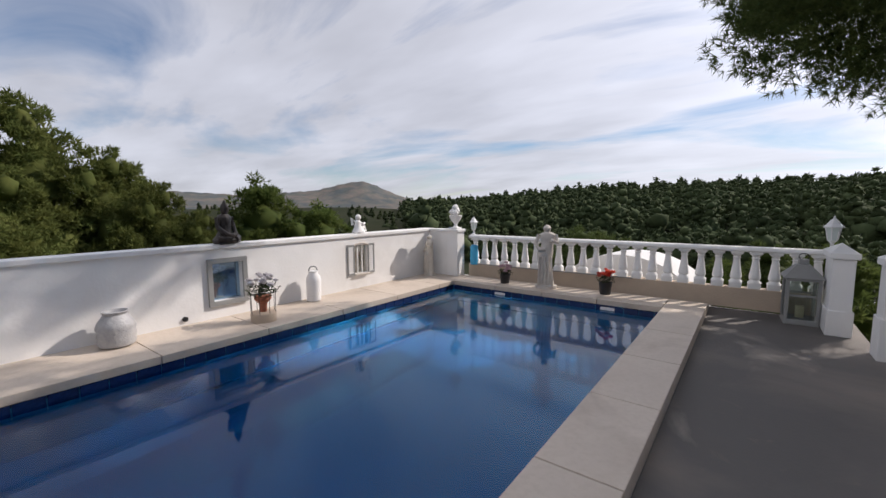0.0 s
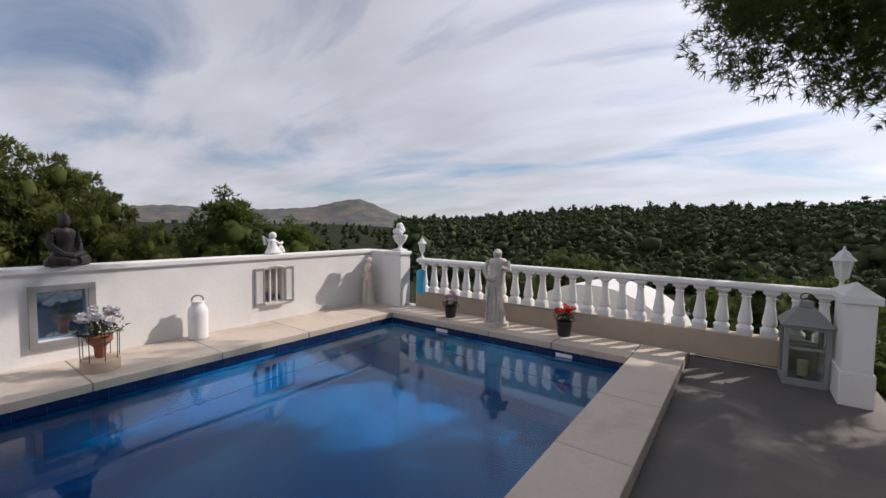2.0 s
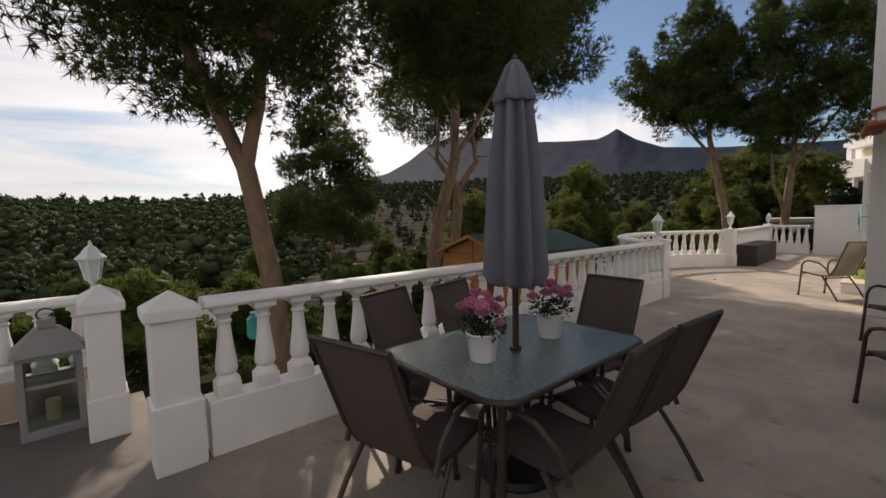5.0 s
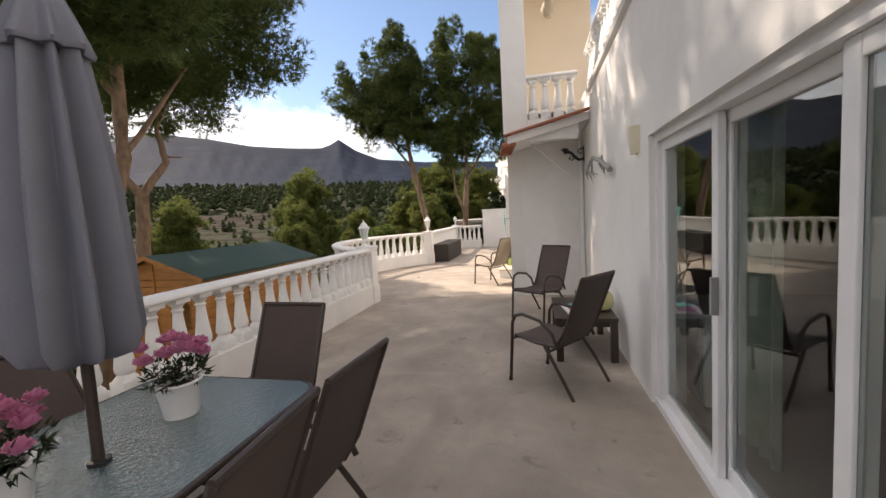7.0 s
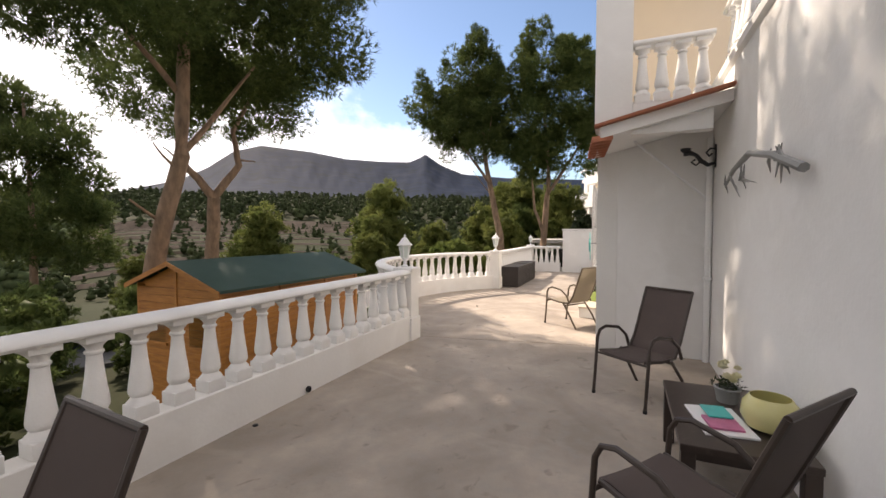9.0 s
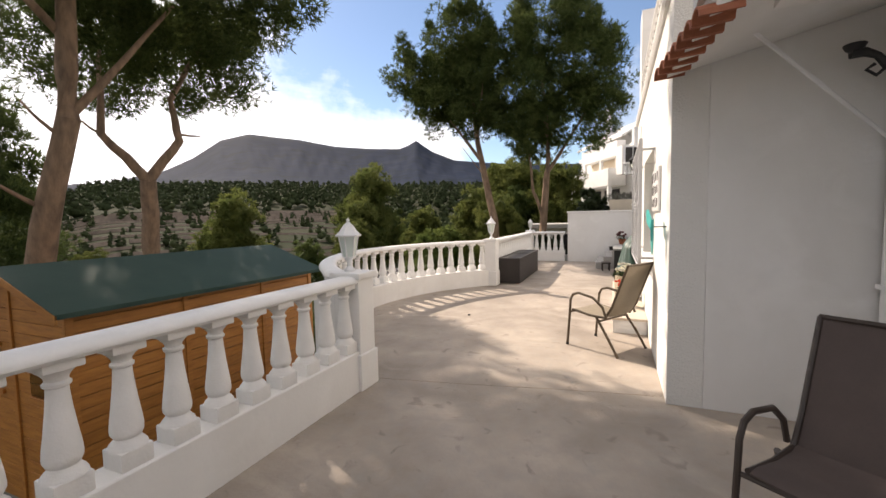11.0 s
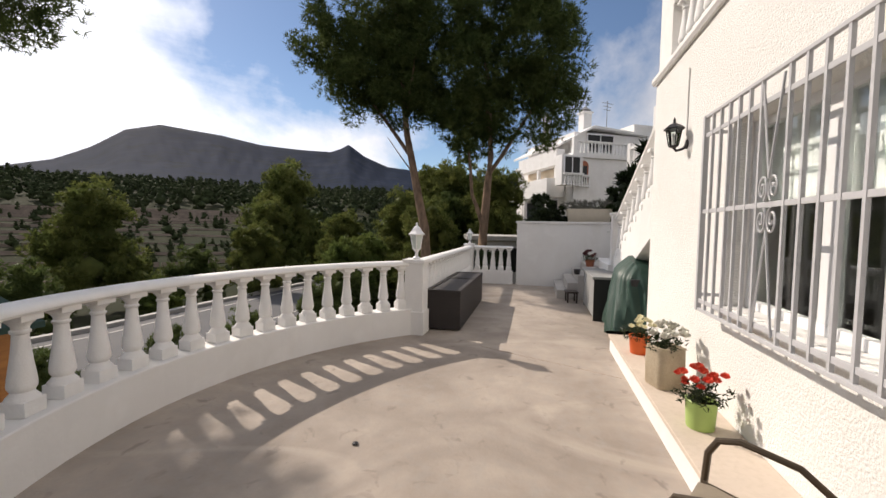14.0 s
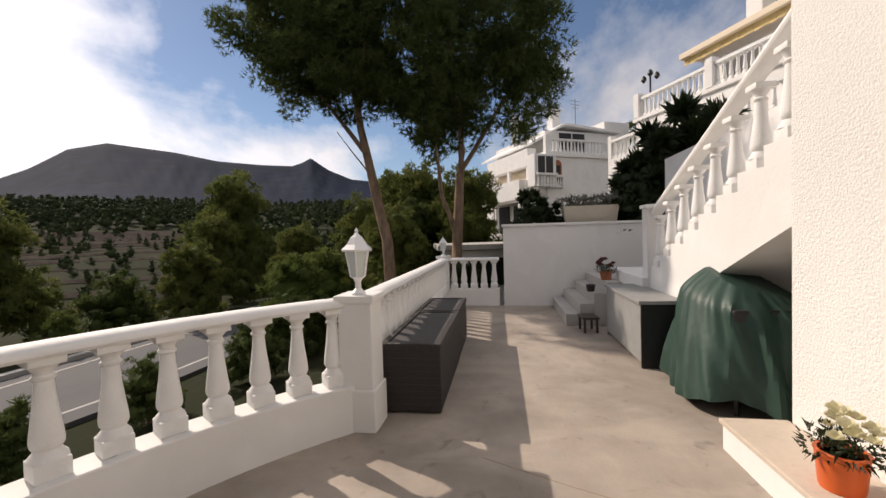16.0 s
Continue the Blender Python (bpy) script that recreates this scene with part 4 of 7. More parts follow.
# the umbrella pine beside the gate
c, r = bowl_clumps(0.05, -0.25, 4.52, 3.1, 0.36, 2.7, 300, rng, 0.30, 0.62)
extra_c, extra_r = bowl_clumps(3.4, 1.4, 6.3, 2.6, 0.25, 2.2, 70, rng, 0.45, 0.75)
# two upper layers added out of view, to shade the west wall and pool
wall_shade_c, wall_shade_r = bowl_clumps(-3.95, -0.9, 8.55, 2.1, 0.05, 1.0, 44, rng, 0.30, 0.55)
pool_shade_c, pool_shade_r = bowl_clumps(-1.1, 1.3, 7.5, 2.3, 0.0, 1.6, 85, rng, 0.4, 0.7)
extra_c, extra_r = extra_c + wall_shade_c + pool_shade_c, extra_r + wall_shade_r + pool_shade_r
# clumps on three sun rays left out so light reaches pool, table and gate
OPEN_TO = ((Vector((-2.8, 3.4, -0.9)), 0.28), (Vector((1.95, 3.95, 0.0)), 0.42), (Vector((0.35, 4.9, 0.0)), 0.04))
gap = [i for i, (q, s) in enumerate(zip(c + extra_c, r + extra_r)) if all((Vector(q) + Vector((2.55, 7.35, -1.95)) - spot).cross(SUN_DIR).length > clear + 0.5 * s for spot, clear in OPEN_TO)]
c, r = [(c + extra_c)[i] for i in gap], [(r + extra_r)[i] for i in gap]
pine(2.55, 7.35, -1.95,
     [([(0, 0, 0), (-0.10, -0.06, 2.5), (-0.40, -0.12, 4.10)], 0.145, 0.105), ([(-0.40, -0.12, 4.05), (-0.95, 0.25, 5.7), (-2.0, 0.5, 7.2)], 0.09, 0.04),
      ([(-0.40, -0.12, 4.05), (-0.15, -0.35, 5.5), (0.6, -0.5, 7.3)], 0.09, 0.04), ([(-0.9, 0.2, 5.6), (-1.2, -1.0, 6.8)], 0.07, 0.03), ([(-1.6, 0.4, 6.7), (-2.8, -0.8, 8.2), (-4.2, -1.9, 8.9)], 0.05, 0.02), ([(-0.2, -0.3, 5.6), (1.8, 0.8, 7.2), (3.2, 1.4, 7.8)], 0.09, 0.03)],
     c, r, "tall umbrella pine with a forked reddish trunk and dark crown", 92, 0.135, 0.0145, 11, 2)
# the two tall pines beyond the shed
# crown carried higher, out of view, to cast shade on the house wall
c, r = bowl_clumps(1.25, -1.65, 7.4, 2.85, 0.20, 6.0, 190, rng, 0.5, 0.9)
pine(9.2, 12.5, -2.2, [([(0, 0, 0), (0.15, -0.1, 3.1), (0.45, -0.75, 5.6), (0.7, -0.6, 8.6), (0.9, -0.5, 10.4)], 0.26, 0.08), ([(0.25, -0.3, 4.0), (-0.5, -0.4, 4.5)], 0.05, 0.02), ([(0.4, -0.7, 5.2), (-0.1, -0.6, 5.8)], 0.04, 0.015), ([(0.45, -0.75, 5.6), (2.2, -1.2, 8.2)], 0.08, 0.03), ([(0.6, -0.6, 7), (-1.6, -0.6, 9)], 0.08, 0.03)],
     c, r, "tall leaning pine with a bare trunk behind the shed", 110, 0.20, 0.026, 7, 3)
c, r = bowl_clumps(-0.2, 0.2, 7.8, 3.1, 0.12, 3.0, 100, rng, 0.5, 0.9)
extra_c, extra_r = bowl_clumps(0.9, -1.3, 9.0, 1.5, 0.1, 1.8, 15, rng, 0.45, 0.8)
c, r = c + extra_c, r + extra_r
pine(13.5, 15.8, -2.6, [([(0, 0, 0), (-0.1, 0, 3.4), (-0.35, -0.5, 5.4)], 0.27, 0.2), ([(-0.35, -0.5, 5.4), (-1.3, -0.2, 6.6), (-1.2, -0.2, 8.8)], 0.15, 0.05), ([(-0.35, -0.5, 5.4), (0.35, -0.9, 6.6), (0.3, -0.7, 7.8), (1.4, -1.0, 10)], 0.15, 0.05), ([(-1.2, -0.2, 6.5), (-1.8, -0.1, 6.9)], 0.04, 0.02), ([(0.35, -0.9, 6.8), (0.9, -1.1, 6.8)], 0.04, 0.02)],
     c, r, "pine with a forked bare trunk and broken side branches", 110, 0.20, 0.026, 7, 4)
# the pines beyond the end of the terrace: crowns of several billows of plumes
def billow_clumps(billows, count, rng, r_lo=0.30, r_hi=0.62):
    """Clumps through ellipsoid billows (centre, half sizes), thicker towards their skins, with plumes standing up out of the tops."""
    c, r = [], []
    share_of = np.array([b[3] * b[4] * b[5] for b in billows]) ** 0.72
    share_of = share_of / share_of.sum()
    for (x, y, z, a, b, h), part_of in zip(billows, share_of):
        for _ in range(int(count * part_of)):
            d = rng.normal(size=3)
            d *= (0.35 + 0.65 * rng.random() ** 0.4) / np.linalg.norm(d)
            q = np.array((x + a * d[0], y + b * d[1], z + h * d[2]))
            k = rng.uniform(r_lo, r_hi)
            c.append(tuple(q))
            r.append(k)
            if d[2] > 0.35 and rng.random() < 0.5:
                for s_ in (0.45, 0.85):
                    c.append((q[0] + rng.normal(0, 0.08), q[1] + rng.normal(0, 0.08), q[2] + s_ * k * 1.5))
                    r.append(k * (0.72 - 0.3 * s_))
    return c, r


c, r = billow_clumps([(0.0, 2.9, 6.3 + 3.3, 2.0, 1.9, 1.5), (0.2, 1.5, 6.8 + 4.4, 2.2, 1.7, 2.0), (-0.3, 3.9, 6.7 + 3.4, 1.6, 1.5, 1.3), (0.3, 0.3, 5.8 + 4.0, 2.2, 1.5, 2.2), (-0.5, 1.4, 8.3, 1.8, 2.0, 1.4), (0.8, 2.2, 9.6, 1.8, 2.0, 2.2), (0.2, 1.3, 12.4, 1.1, 0.9, 1.2)], 330, rng)
pine(24.0, 8.0, -1.8, [([(-0.05, -0.1, 0), (0, 0.1, 3.3), (0, 0.85, 6.8), (0.1, 1.4, 11.5)], 0.23, 0.06), ([(0.0, 0.7, 6.0), (0.6, 2.6, 8.4), (0.4, 3.8, 9.6)], 0.08, 0.03), ([(0.0, 0.9, 7.0), (-1.2, 0.2, 9.2)], 0.07, 0.03), ([(0.05, 1.0, 8.2), (1.2, 1.9, 10.4)], 0.07, 0.03), ([(0.0, 0.5, 5.2), (-0.6, 1.4, 6.6)], 0.03, 0.01)],
     c, r, "tall rounded dark pine beyond the terrace", 56, 0.20, 0.03, 7, 5)
c, r = billow_clumps([(0, 0.2, 10.9, 2.0, 1.6, 1.7), (0.2, -1.4, 9.3, 2.0, 1.7, 2.0), (-0.3, 0.9, 8.4, 1.9, 1.6, 2.2), (0.4, -1.0, 7.2, 1.9, 1.7, 1.3), (-0.2, 0.3, 6.9, 1.8, 1.5, 1.3), (0, -2.4, 8.4, 1.4, 1.0, 1.3), (0.1, 0.6, 12.1, 0.9, 0.8, 0.9), (0.0, -1.3, 11.2, 0.9, 0.8, 0.9)], 320, rng)
pine(24.0, 5.7, -1.5, [([(0, 0.25, 0), (0.05, 0.15, 3.0), (0.1, -0.05, 5.6), (0.2, 0.3, 10.5)], 0.22, 0.06), ([(0.05, 0.1, 2.9), (-0.3, 0.55, 4.2), (-0.5, 0.7, 6.0)], 0.09, 0.04), ([(0.1, 0.0, 5.0), (0.6, -1.6, 7.6), (0.4, -2.3, 8.6)], 0.08, 0.03), ([(0.12, 0.0, 6.3), (1.0, 0.9, 8.8)], 0.07, 0.03)],
     c, r, "tall dark pine with a pale twisted trunk", 56, 0.20, 0.03, 7, 6)
# young pine behind the umbrella pine
c, r = [], []
for i in range(85):
    s = rng.random()
    rad = 1.7 * (1 - 0.6 * s)
    a = rng.uniform(0, 6.28)
    q = rad * math.sqrt(rng.random())
    c.append((q * math.cos(a), q * math.sin(a), 1.6 + 5.0 * s))
    r.append(rng.uniform(0.3, 0.55))
pine(12.9, 27.3, -3.6, [([(0, 0, 0), (0.1, 0, 5), (0, 0.2, 11.4)], 0.2, 0.05)], [(a * 2.3, b * 2.3, 1.2 + e * 1.62) for a, b, e in c], [q * 1.7 for q in r], "bushy dark green pine on the slope", 110, 0.36, 0.05, 6, 7)


def bush_tree(height, width, count, per, seed, mat, length=0.30, wdt=0.07, needles=2):
    """Crown mesh of a bushy Aleppo pine or shrub, foot at the origin: rounded billows of many small tufts round dark hearts."""
    g = np.random.default_rng(seed)
    cs, rs, hearts = [], [], []
    billows = [(0.0, 0.0, 0.60, 0.30, 0.30)]
    for i in range(13):
        a = 2.4 * i + g.uniform(-0.3, 0.3)
        s = (i + 0.5) / 13
        b = 0.31 * math.sqrt(s) * g.uniform(0.8, 1.1)
        billows.append((b * math.cos(a), b * math.sin(a), g.uniform(0.20, 0.80) * (1.0 - 0.45 * s), g.uniform(0.13, 0.20), g.uniform(0.13, 0.20)))
    billows.append((0.04, -0.05, 0.84, 0.15, 0.15))
    billows.append((-0.12, 0.07, 0.76, 0.14, 0.17))
    for i in range(count):
        u, v, zc, rad, rz = billows[i % len(billows)]
        d = g.normal(size=3)
        d *= g.uniform(0.45, 1.0) ** 0.4 / np.linalg.norm(d)
        cs.append((width * (u + rad * d[0]), width * (v + rad * d[1]), max(height * (zc + rz * d[2]), 0.05 * height)))
        rs.append(g.uniform(0.5, 1.05) * width * 0.058)
    v, f = tufts(cs, rs, per, length, wdt, needles, g, up=0.6)
    vs, fs, base = [v], [f], len(v)
    for u, w_, zc, rad, rz in billows:
        h_ = ICO_V * (rad * width * 0.58, rad * width * 0.58, rz * height * 0.58) * g.uniform(0.75, 1.15, (len(ICO_V), 1)) + (u * width, w_ * width, zc * height)
        vs.append(h_)
        fs.append(ICO_F + base)
        base += len(ICO_V)
    ob = soup("crown", np.concatenate(vs), np.concatenate(fs), mat)
    bm = limb([(0, 0, -0.4), (0.05, 0.03, height * 0.4), (0, 0, height * 0.7)], 0.035 * width, 0.01 * width, bmesh.new(), 7)
    tr = obj("trunk", bm, M_BARK, None, "", True)
    return ob, tr


def bush_kind(name, height, width, count, per, seed, mat, label, category, group, places, length=0.30, wdt=0.07):
    ob, tr = bush_tree(height, width, count, per, seed, mat, length, wdt)
    first = None
    g = np.random.default_rng(seed + 50)
    for x, y, z, s in places:
        z = float(ground_height(x, y)) if z is None else z
        if first is None:
            first = thing(name, x, y, z, 0, label, category, group)
            ob.parent = tr.parent = first
            first.scale = (s, s, s)
        else:
            k = copy_thing(first, Matrix.LocRotScale((x, y, z), Euler((0, 0, g.uniform(0, 6.28))), Vector((1, 1, 1))))
            k.scale = (s * g.uniform(0.93, 1.07),) * 2 + (s,)


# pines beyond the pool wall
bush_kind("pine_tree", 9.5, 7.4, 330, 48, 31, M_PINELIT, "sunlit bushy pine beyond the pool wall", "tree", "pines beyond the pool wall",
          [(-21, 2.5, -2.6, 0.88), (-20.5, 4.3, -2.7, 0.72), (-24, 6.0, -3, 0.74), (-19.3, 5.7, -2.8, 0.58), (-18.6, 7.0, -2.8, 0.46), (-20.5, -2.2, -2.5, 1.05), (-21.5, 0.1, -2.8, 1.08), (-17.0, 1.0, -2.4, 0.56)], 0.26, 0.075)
bush_kind("pine_tree", 5.2, 6.4, 270, 45, 32, M_BUSH, "round sunlit green pine beyond the wall", "tree", "round pines beyond the wall",
          [(-21.5, 11.4, -2.9, 1.14), (-20.5, 14.4, -3.1, 0.92), (-17.3, 15.9, -3.2, 0.6)], 0.24, 0.07)
# below the terrace
bush_kind("shrub", 2.7, 3.4, 130, 36, 33, M_BUSH, "bright yellow-green shrub below the balustrade", "shrub", "garden shrubs",
          [(1.6, 12.4, -1.9, 0.92), (3.6, 13.4, -2.2, 0.9), (-0.8, 13.5, -2.2, 0.8), (25.5, 12.3, None, 1.25), (28.5, 12.2, None, 1.3), (31.5, 12.0, None, 1.25), (35, 11.0, None, 1.5), (24, 20.5, None, 0.8)], 0.17, 0.05)
bush_kind("shrub", 3.0, 3.6, 130, 36, 34, M_NEEDLE, "dark green rounded shrub in the garden below", "shrub", "dark garden shrubs",
          [(-3.5, 15, -2.6, 1.0), (-6, 18, -3, 1.2), (6.5, 19, None, 0.9), (4.0, 10.4, -2.1, 0.62), (2.6, 9.6, -2.0, 0.42), (10.5, 21, None, 1.0), (14.5, 22, None, 0.9), (17.5, 24, None, 1.0), (21, 24, None, 1.1), (29, 23.5, None, 1.2), (16.5, 12.0, None, 0.5), (14.3, 12.6, None, 0.55), (19.0, 12.0, None, 0.5), (21.2, 11.0, None, 0.6), (14.8, 10.2, None, 0.4), (23.5, 11.2, None, 0.75), (11.0, 15.5, None, 0.7), (17.2, 8.2, -2.1, 0.4), (8.5, 16.5, None, 0.9), (-4.5, 11.5, -2.4, 0.7), (-6.5, 13.5, -2.6, 0.9), (2.2, 15.5, None, 0.9), (5.0, 16.5, None, 0.8), (25.5, 11.2, None, 0.6), (0.5, 17, None, 1.0), (-1.5, 10.5, -2.2, 0.5), (6.8, 13.2, None, 0.7), (12.0, 19.0, None, 0.6), (13, 9.4, -1.9, 0.4)], 0.17, 0.05)
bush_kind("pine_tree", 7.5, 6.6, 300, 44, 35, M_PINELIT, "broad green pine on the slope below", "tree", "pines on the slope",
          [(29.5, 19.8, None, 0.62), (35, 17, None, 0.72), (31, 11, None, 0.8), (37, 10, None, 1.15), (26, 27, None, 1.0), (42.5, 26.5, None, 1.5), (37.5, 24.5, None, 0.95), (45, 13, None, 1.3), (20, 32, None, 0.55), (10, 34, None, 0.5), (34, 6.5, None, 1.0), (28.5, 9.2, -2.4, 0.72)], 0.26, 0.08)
bush_kind("pine_tree", 8.5, 6.0, 180, 36, 36, M_NEEDLE, "dark pine behind the neighbouring house", "tree", "pines behind the houses",
          [(52, -16, None, 0.9), (58, -10, None, 1.0), (56, -22, None, 1.0), (62, -4, None, 1.1), (48, -24, None, 0.8), (66, -16, None, 1.2), (46, -19, None, 0.8), (50, 6, None, 0.9), (56, 9, None, 1.0), (36, 8.8, None, 0.85), (41, 10.5, None, 1.05), (33.5, 9.4, None, 0.7), (52, -2, None, 1.35), (55, -7, None, 1.45)], 0.30, 0.09)


# ---------------------------------------------------------------- garden shed
def shed():
    t = thing("garden_shed", 7.72, 8.05, -1.67, 0.0, "orange-stained timber shed with a green felt roof", "shed")
    L, W, eave_z, ridge_z = 3.6, 2.06, 2.36, 2.72
    part("floor_frame", bx(0, 0, -0.3, L, W, 0.05, 0.01), M_GREY, t)
    n = 17
    for i in range(n):
        z0, z1 = 0.05 + i * (eave_z - 0.05) / n, 0.05 + (i + 1) * (eave_z - 0.05) / n - 0.008
        part("board", bx(0.0, -0.018, z0, L, 0.012, z1, 0.006), M_SHED, t)
        part("board", bx(0.0, W - 0.012, z0, L, W + 0.018, z1, 0.006), M_SHED, t)
    for side in (0.0, L):
        for i in range(n + 5):
            z0, z1 = 0.05 + i * 0.1324, 0.05 + (i + 1) * 0.1324 - 0.008
            lift = max(0.0, (z1 - eave_z) / (ridge_z - eave_z))
            if lift >= 0.97:
                continue
            h = W / 2 * (1 - lift)
            part("board", bx(side - 0.014, W / 2 - h, z0, side + 0.014, W / 2 + h, z1, 0.005), M_SHED, t)
    for side in (0.0, L):
        bm = bmesh.new()
        tri = [[bm.verts.new((side + o, y, z)) for y, z in ((0.02, eave_z - 0.02), (W - 0.02, eave_z - 0.02), (W / 2, ridge_z - 0.02))] for o in (-0.012, 0.012)]
        bm.faces.new(tri[0])
        bm.faces.new(list(reversed(tri[1])))
        for k in range(3):
            bm.faces.new((tri[0][k], tri[1][k], tri[1][(k + 1) % 3], tri[0][(k + 1) % 3]))
        bmesh.ops.recalc_face_normals(bm, faces=bm.faces[:])
        part("gable", bm, M_SHED, t)
    for px in (0.02, L - 0.02):
        for py in (-0.012, W + 0.012):
            part("corner_post", bx(px - 0.04, py - 0.025, 0.02, px + 0.04, py + 0.025, eave_z, 0.006), M_SHED, t)
    for px in (1.25, 2.5):
        part("batten", bx(px - 0.03, -0.04, 0.05, px + 0.03, -0.018, eave_z - 0.02, 0.005), M_SHED, t)
    part("batten", bx(-0.035, W / 2 - 0.03, 0.05, -0.014, W / 2 + 0.03, ridge_z - 0.1, 0.005), M_SHED, t)
    for y0, y1, z0, z1 in ((-0.20, W / 2, eave_z - 0.07, ridge_z), (W / 2, W + 0.14, ridge_z, eave_z - 0.05)):
        bm = bmesh.new()
        q = []
        for x in (-0.16, L + 0.16):
            for y, z in ((y0, z0), (y1, z1)):
                q.append((bm.verts.new((x, y, z)), bm.verts.new((x, y, z + 0.05))))
        (a, a2), (b, b2), (c2, c3), (d, d2) = q
        for f in ((a, b, d, c2), (a2, c3, d2, b2), (a, c2, c3, a2), (b, b2, d2, d), (a, a2, b2, b), (c2, d, d2, c3)):
            bm.faces.new(f)
        bmesh.ops.recalc_face_normals(bm, faces=bm.faces[:])
        part("roof", bm, M_SHEDROOF, t, "dark green roofing felt")
    for y0, z0, y1, z1 in ((-0.20, eave_z - 0.11, W / 2, ridge_z - 0.03), (W / 2, ridge_z - 0.03, W + 0.14, eave_z - 0.09)):
        bm = bmesh.new()
        vs = [bm.verts.new(p) for p in ((-0.17, y0, z0), (-0.17, y1, z1), (-0.17, y1, z1 + 0.08), (-0.17, y0, z0 + 0.08))]
        ws = [bm.verts.new((-0.145, v.co.y, v.co.z)) for v in vs]
        bm.faces.new(vs)
        bm.faces.new(list(reversed(ws)))
        for i in range(4):
            bm.faces.new((vs[i], ws[i], ws[(i + 1) % 4], vs[(i + 1) % 4]))
        bmesh.ops.recalc_face_normals(bm, faces=bm.faces[:])
        part("bargeboard", bm, M_SHED, t)
    for yy in (0.28, 1.32):
        w = part("window", bx(-0.03, yy, 1.35, -0.012, yy + 0.42, 1.85, 0.005), M_GLASS, t, "small pane")
        part("frame", bx(-0.045, yy - 0.04, 1.85, -0.016, yy + 0.46, 1.90, 0.005), M_SHED, w)
        part("frame", bx(-0.045, yy - 0.04, 1.30, -0.016, yy + 0.46, 1.35, 0.005), M_SHED, w)


shed()

# the pale vaulted roof below the pool
dome = bmesh.new()
nn = 22
front, back_ring = [], []
for i in range(nn + 1):
    a = math.pi * i / nn
    front.append(dome.verts.new((1.32 * math.cos(a), -0.5, 1.55 + 0.95 * math.sin(a))))
    back_ring.append(dome.verts.new((1.32 * math.cos(a), 0.7, 1.55 + 0.95 * math.sin(a))))
for vs, z in ((front, 0), (back_ring, 0)):
    vs.append(dome.verts.new((-1.32, vs[0].co.y, 0)))
    vs.append(dome.verts.new((1.32, vs[0].co.y, 0)))
for i in range(len(front)):
    j = (i + 1) % len(front)
    dome.faces.new((front[i], front[j], back_ring[j], back_ring[i]))
dome.faces.new(front)
dome.faces.new(list(reversed(back_ring)))
bmesh.ops.recalc_face_normals(dome, faces=dome.faces[:])
dm = thing("pump_house", -2.05, 8.3, -1.95, -6, "white vaulted pump house below the pool rail", "pump house")
part("body", dome, M_WALL, dm)
part("hatch", bx(-0.35, -0.53, 0.4, 0.35, -0.505, 1.5, 0.01), M_PVC, dm)


# ---------------------------------------------------------------- house fittings
def sliding_door():
    t = thing("door_1", 2.0, 1.10, 0.0, 0, "white framed sliding glass door, closed", "sliding door", kind="structure")
    W, H = 2.85, 2.05
    part("frame", bx(0, -0.06, H - 0.06, W, 0.08, H), M_PVC, t)
    part("frame", bx(0, -0.06, 0, W, 0.10, 0.05), M_PVC, t)
    for x in (0, W - 0.06):
        part("frame", bx(x, -0.06, 0.05, x + 0.06, 0.08, H - 0.06), M_PVC, t)
    for x0, x1, y in ((0.06, 0.98, 0.03), (0.92, 1.90, -0.02), (1.84, W - 0.06, 0.03)):
        leaf = part("leaf", bx(x0, y - 0.02, 0.05, x0 + 0.075, y + 0.02, H - 0.06, 0.006), M_PVC, t)
        part("stile", bx(x1 - 0.075, y - 0.02, 0.05, x1, y + 0.02, H - 0.06, 0.006), M_PVC, leaf)
        part("stile", bx(x0 + 0.075, y - 0.02, H - 0.13, x1 - 0.075, y + 0.02, H - 0.06, 0.006), M_PVC, leaf)
        part("stile", bx(x0 + 0.075, y - 0.02, 0.05, x1 - 0.075, y + 0.02, 0.13, 0.006), M_PVC, leaf)
        p = part("pane", bx(x0 + 0.075, y - 0.004, 0.13, x1 - 0.075, y + 0.004, H - 0.13), M_GLASS, leaf)
        p.visible_shadow = False
    h = part("handle", bx(1.82, 0.05, 0.95, 1.84, 0.09, 1.15, 0.006), M_GREY, t)


sliding_door()
# the room behind the glass, its dimness put into the grey of its surfaces
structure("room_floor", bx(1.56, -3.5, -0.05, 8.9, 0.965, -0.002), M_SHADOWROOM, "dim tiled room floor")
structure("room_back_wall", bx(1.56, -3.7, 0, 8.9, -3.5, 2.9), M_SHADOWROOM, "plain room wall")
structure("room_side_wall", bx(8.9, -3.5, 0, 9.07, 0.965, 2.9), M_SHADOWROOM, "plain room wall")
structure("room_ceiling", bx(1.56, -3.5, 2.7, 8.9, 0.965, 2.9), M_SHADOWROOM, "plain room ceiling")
cur = bmesh.new()
prev = None
for i in range(41):
    x = 3.95 + 0.85 * i / 40
    y = 0.80 + 0.035 * math.sin(i * 1.1)
    a, b = cur.verts.new((x, y, 0.05)), cur.verts.new((x, y, 2.2))
    c_, d_ = cur.verts.new((x, y - 0.006, 0.05)), cur.verts.new((x, y - 0.006, 2.2))
    if prev:
        cur.faces.new((prev[0], a, b, prev[1]))
        cur.faces.new((prev[2], prev[3], d_, c_))
    prev = (a, b, c_, d_)
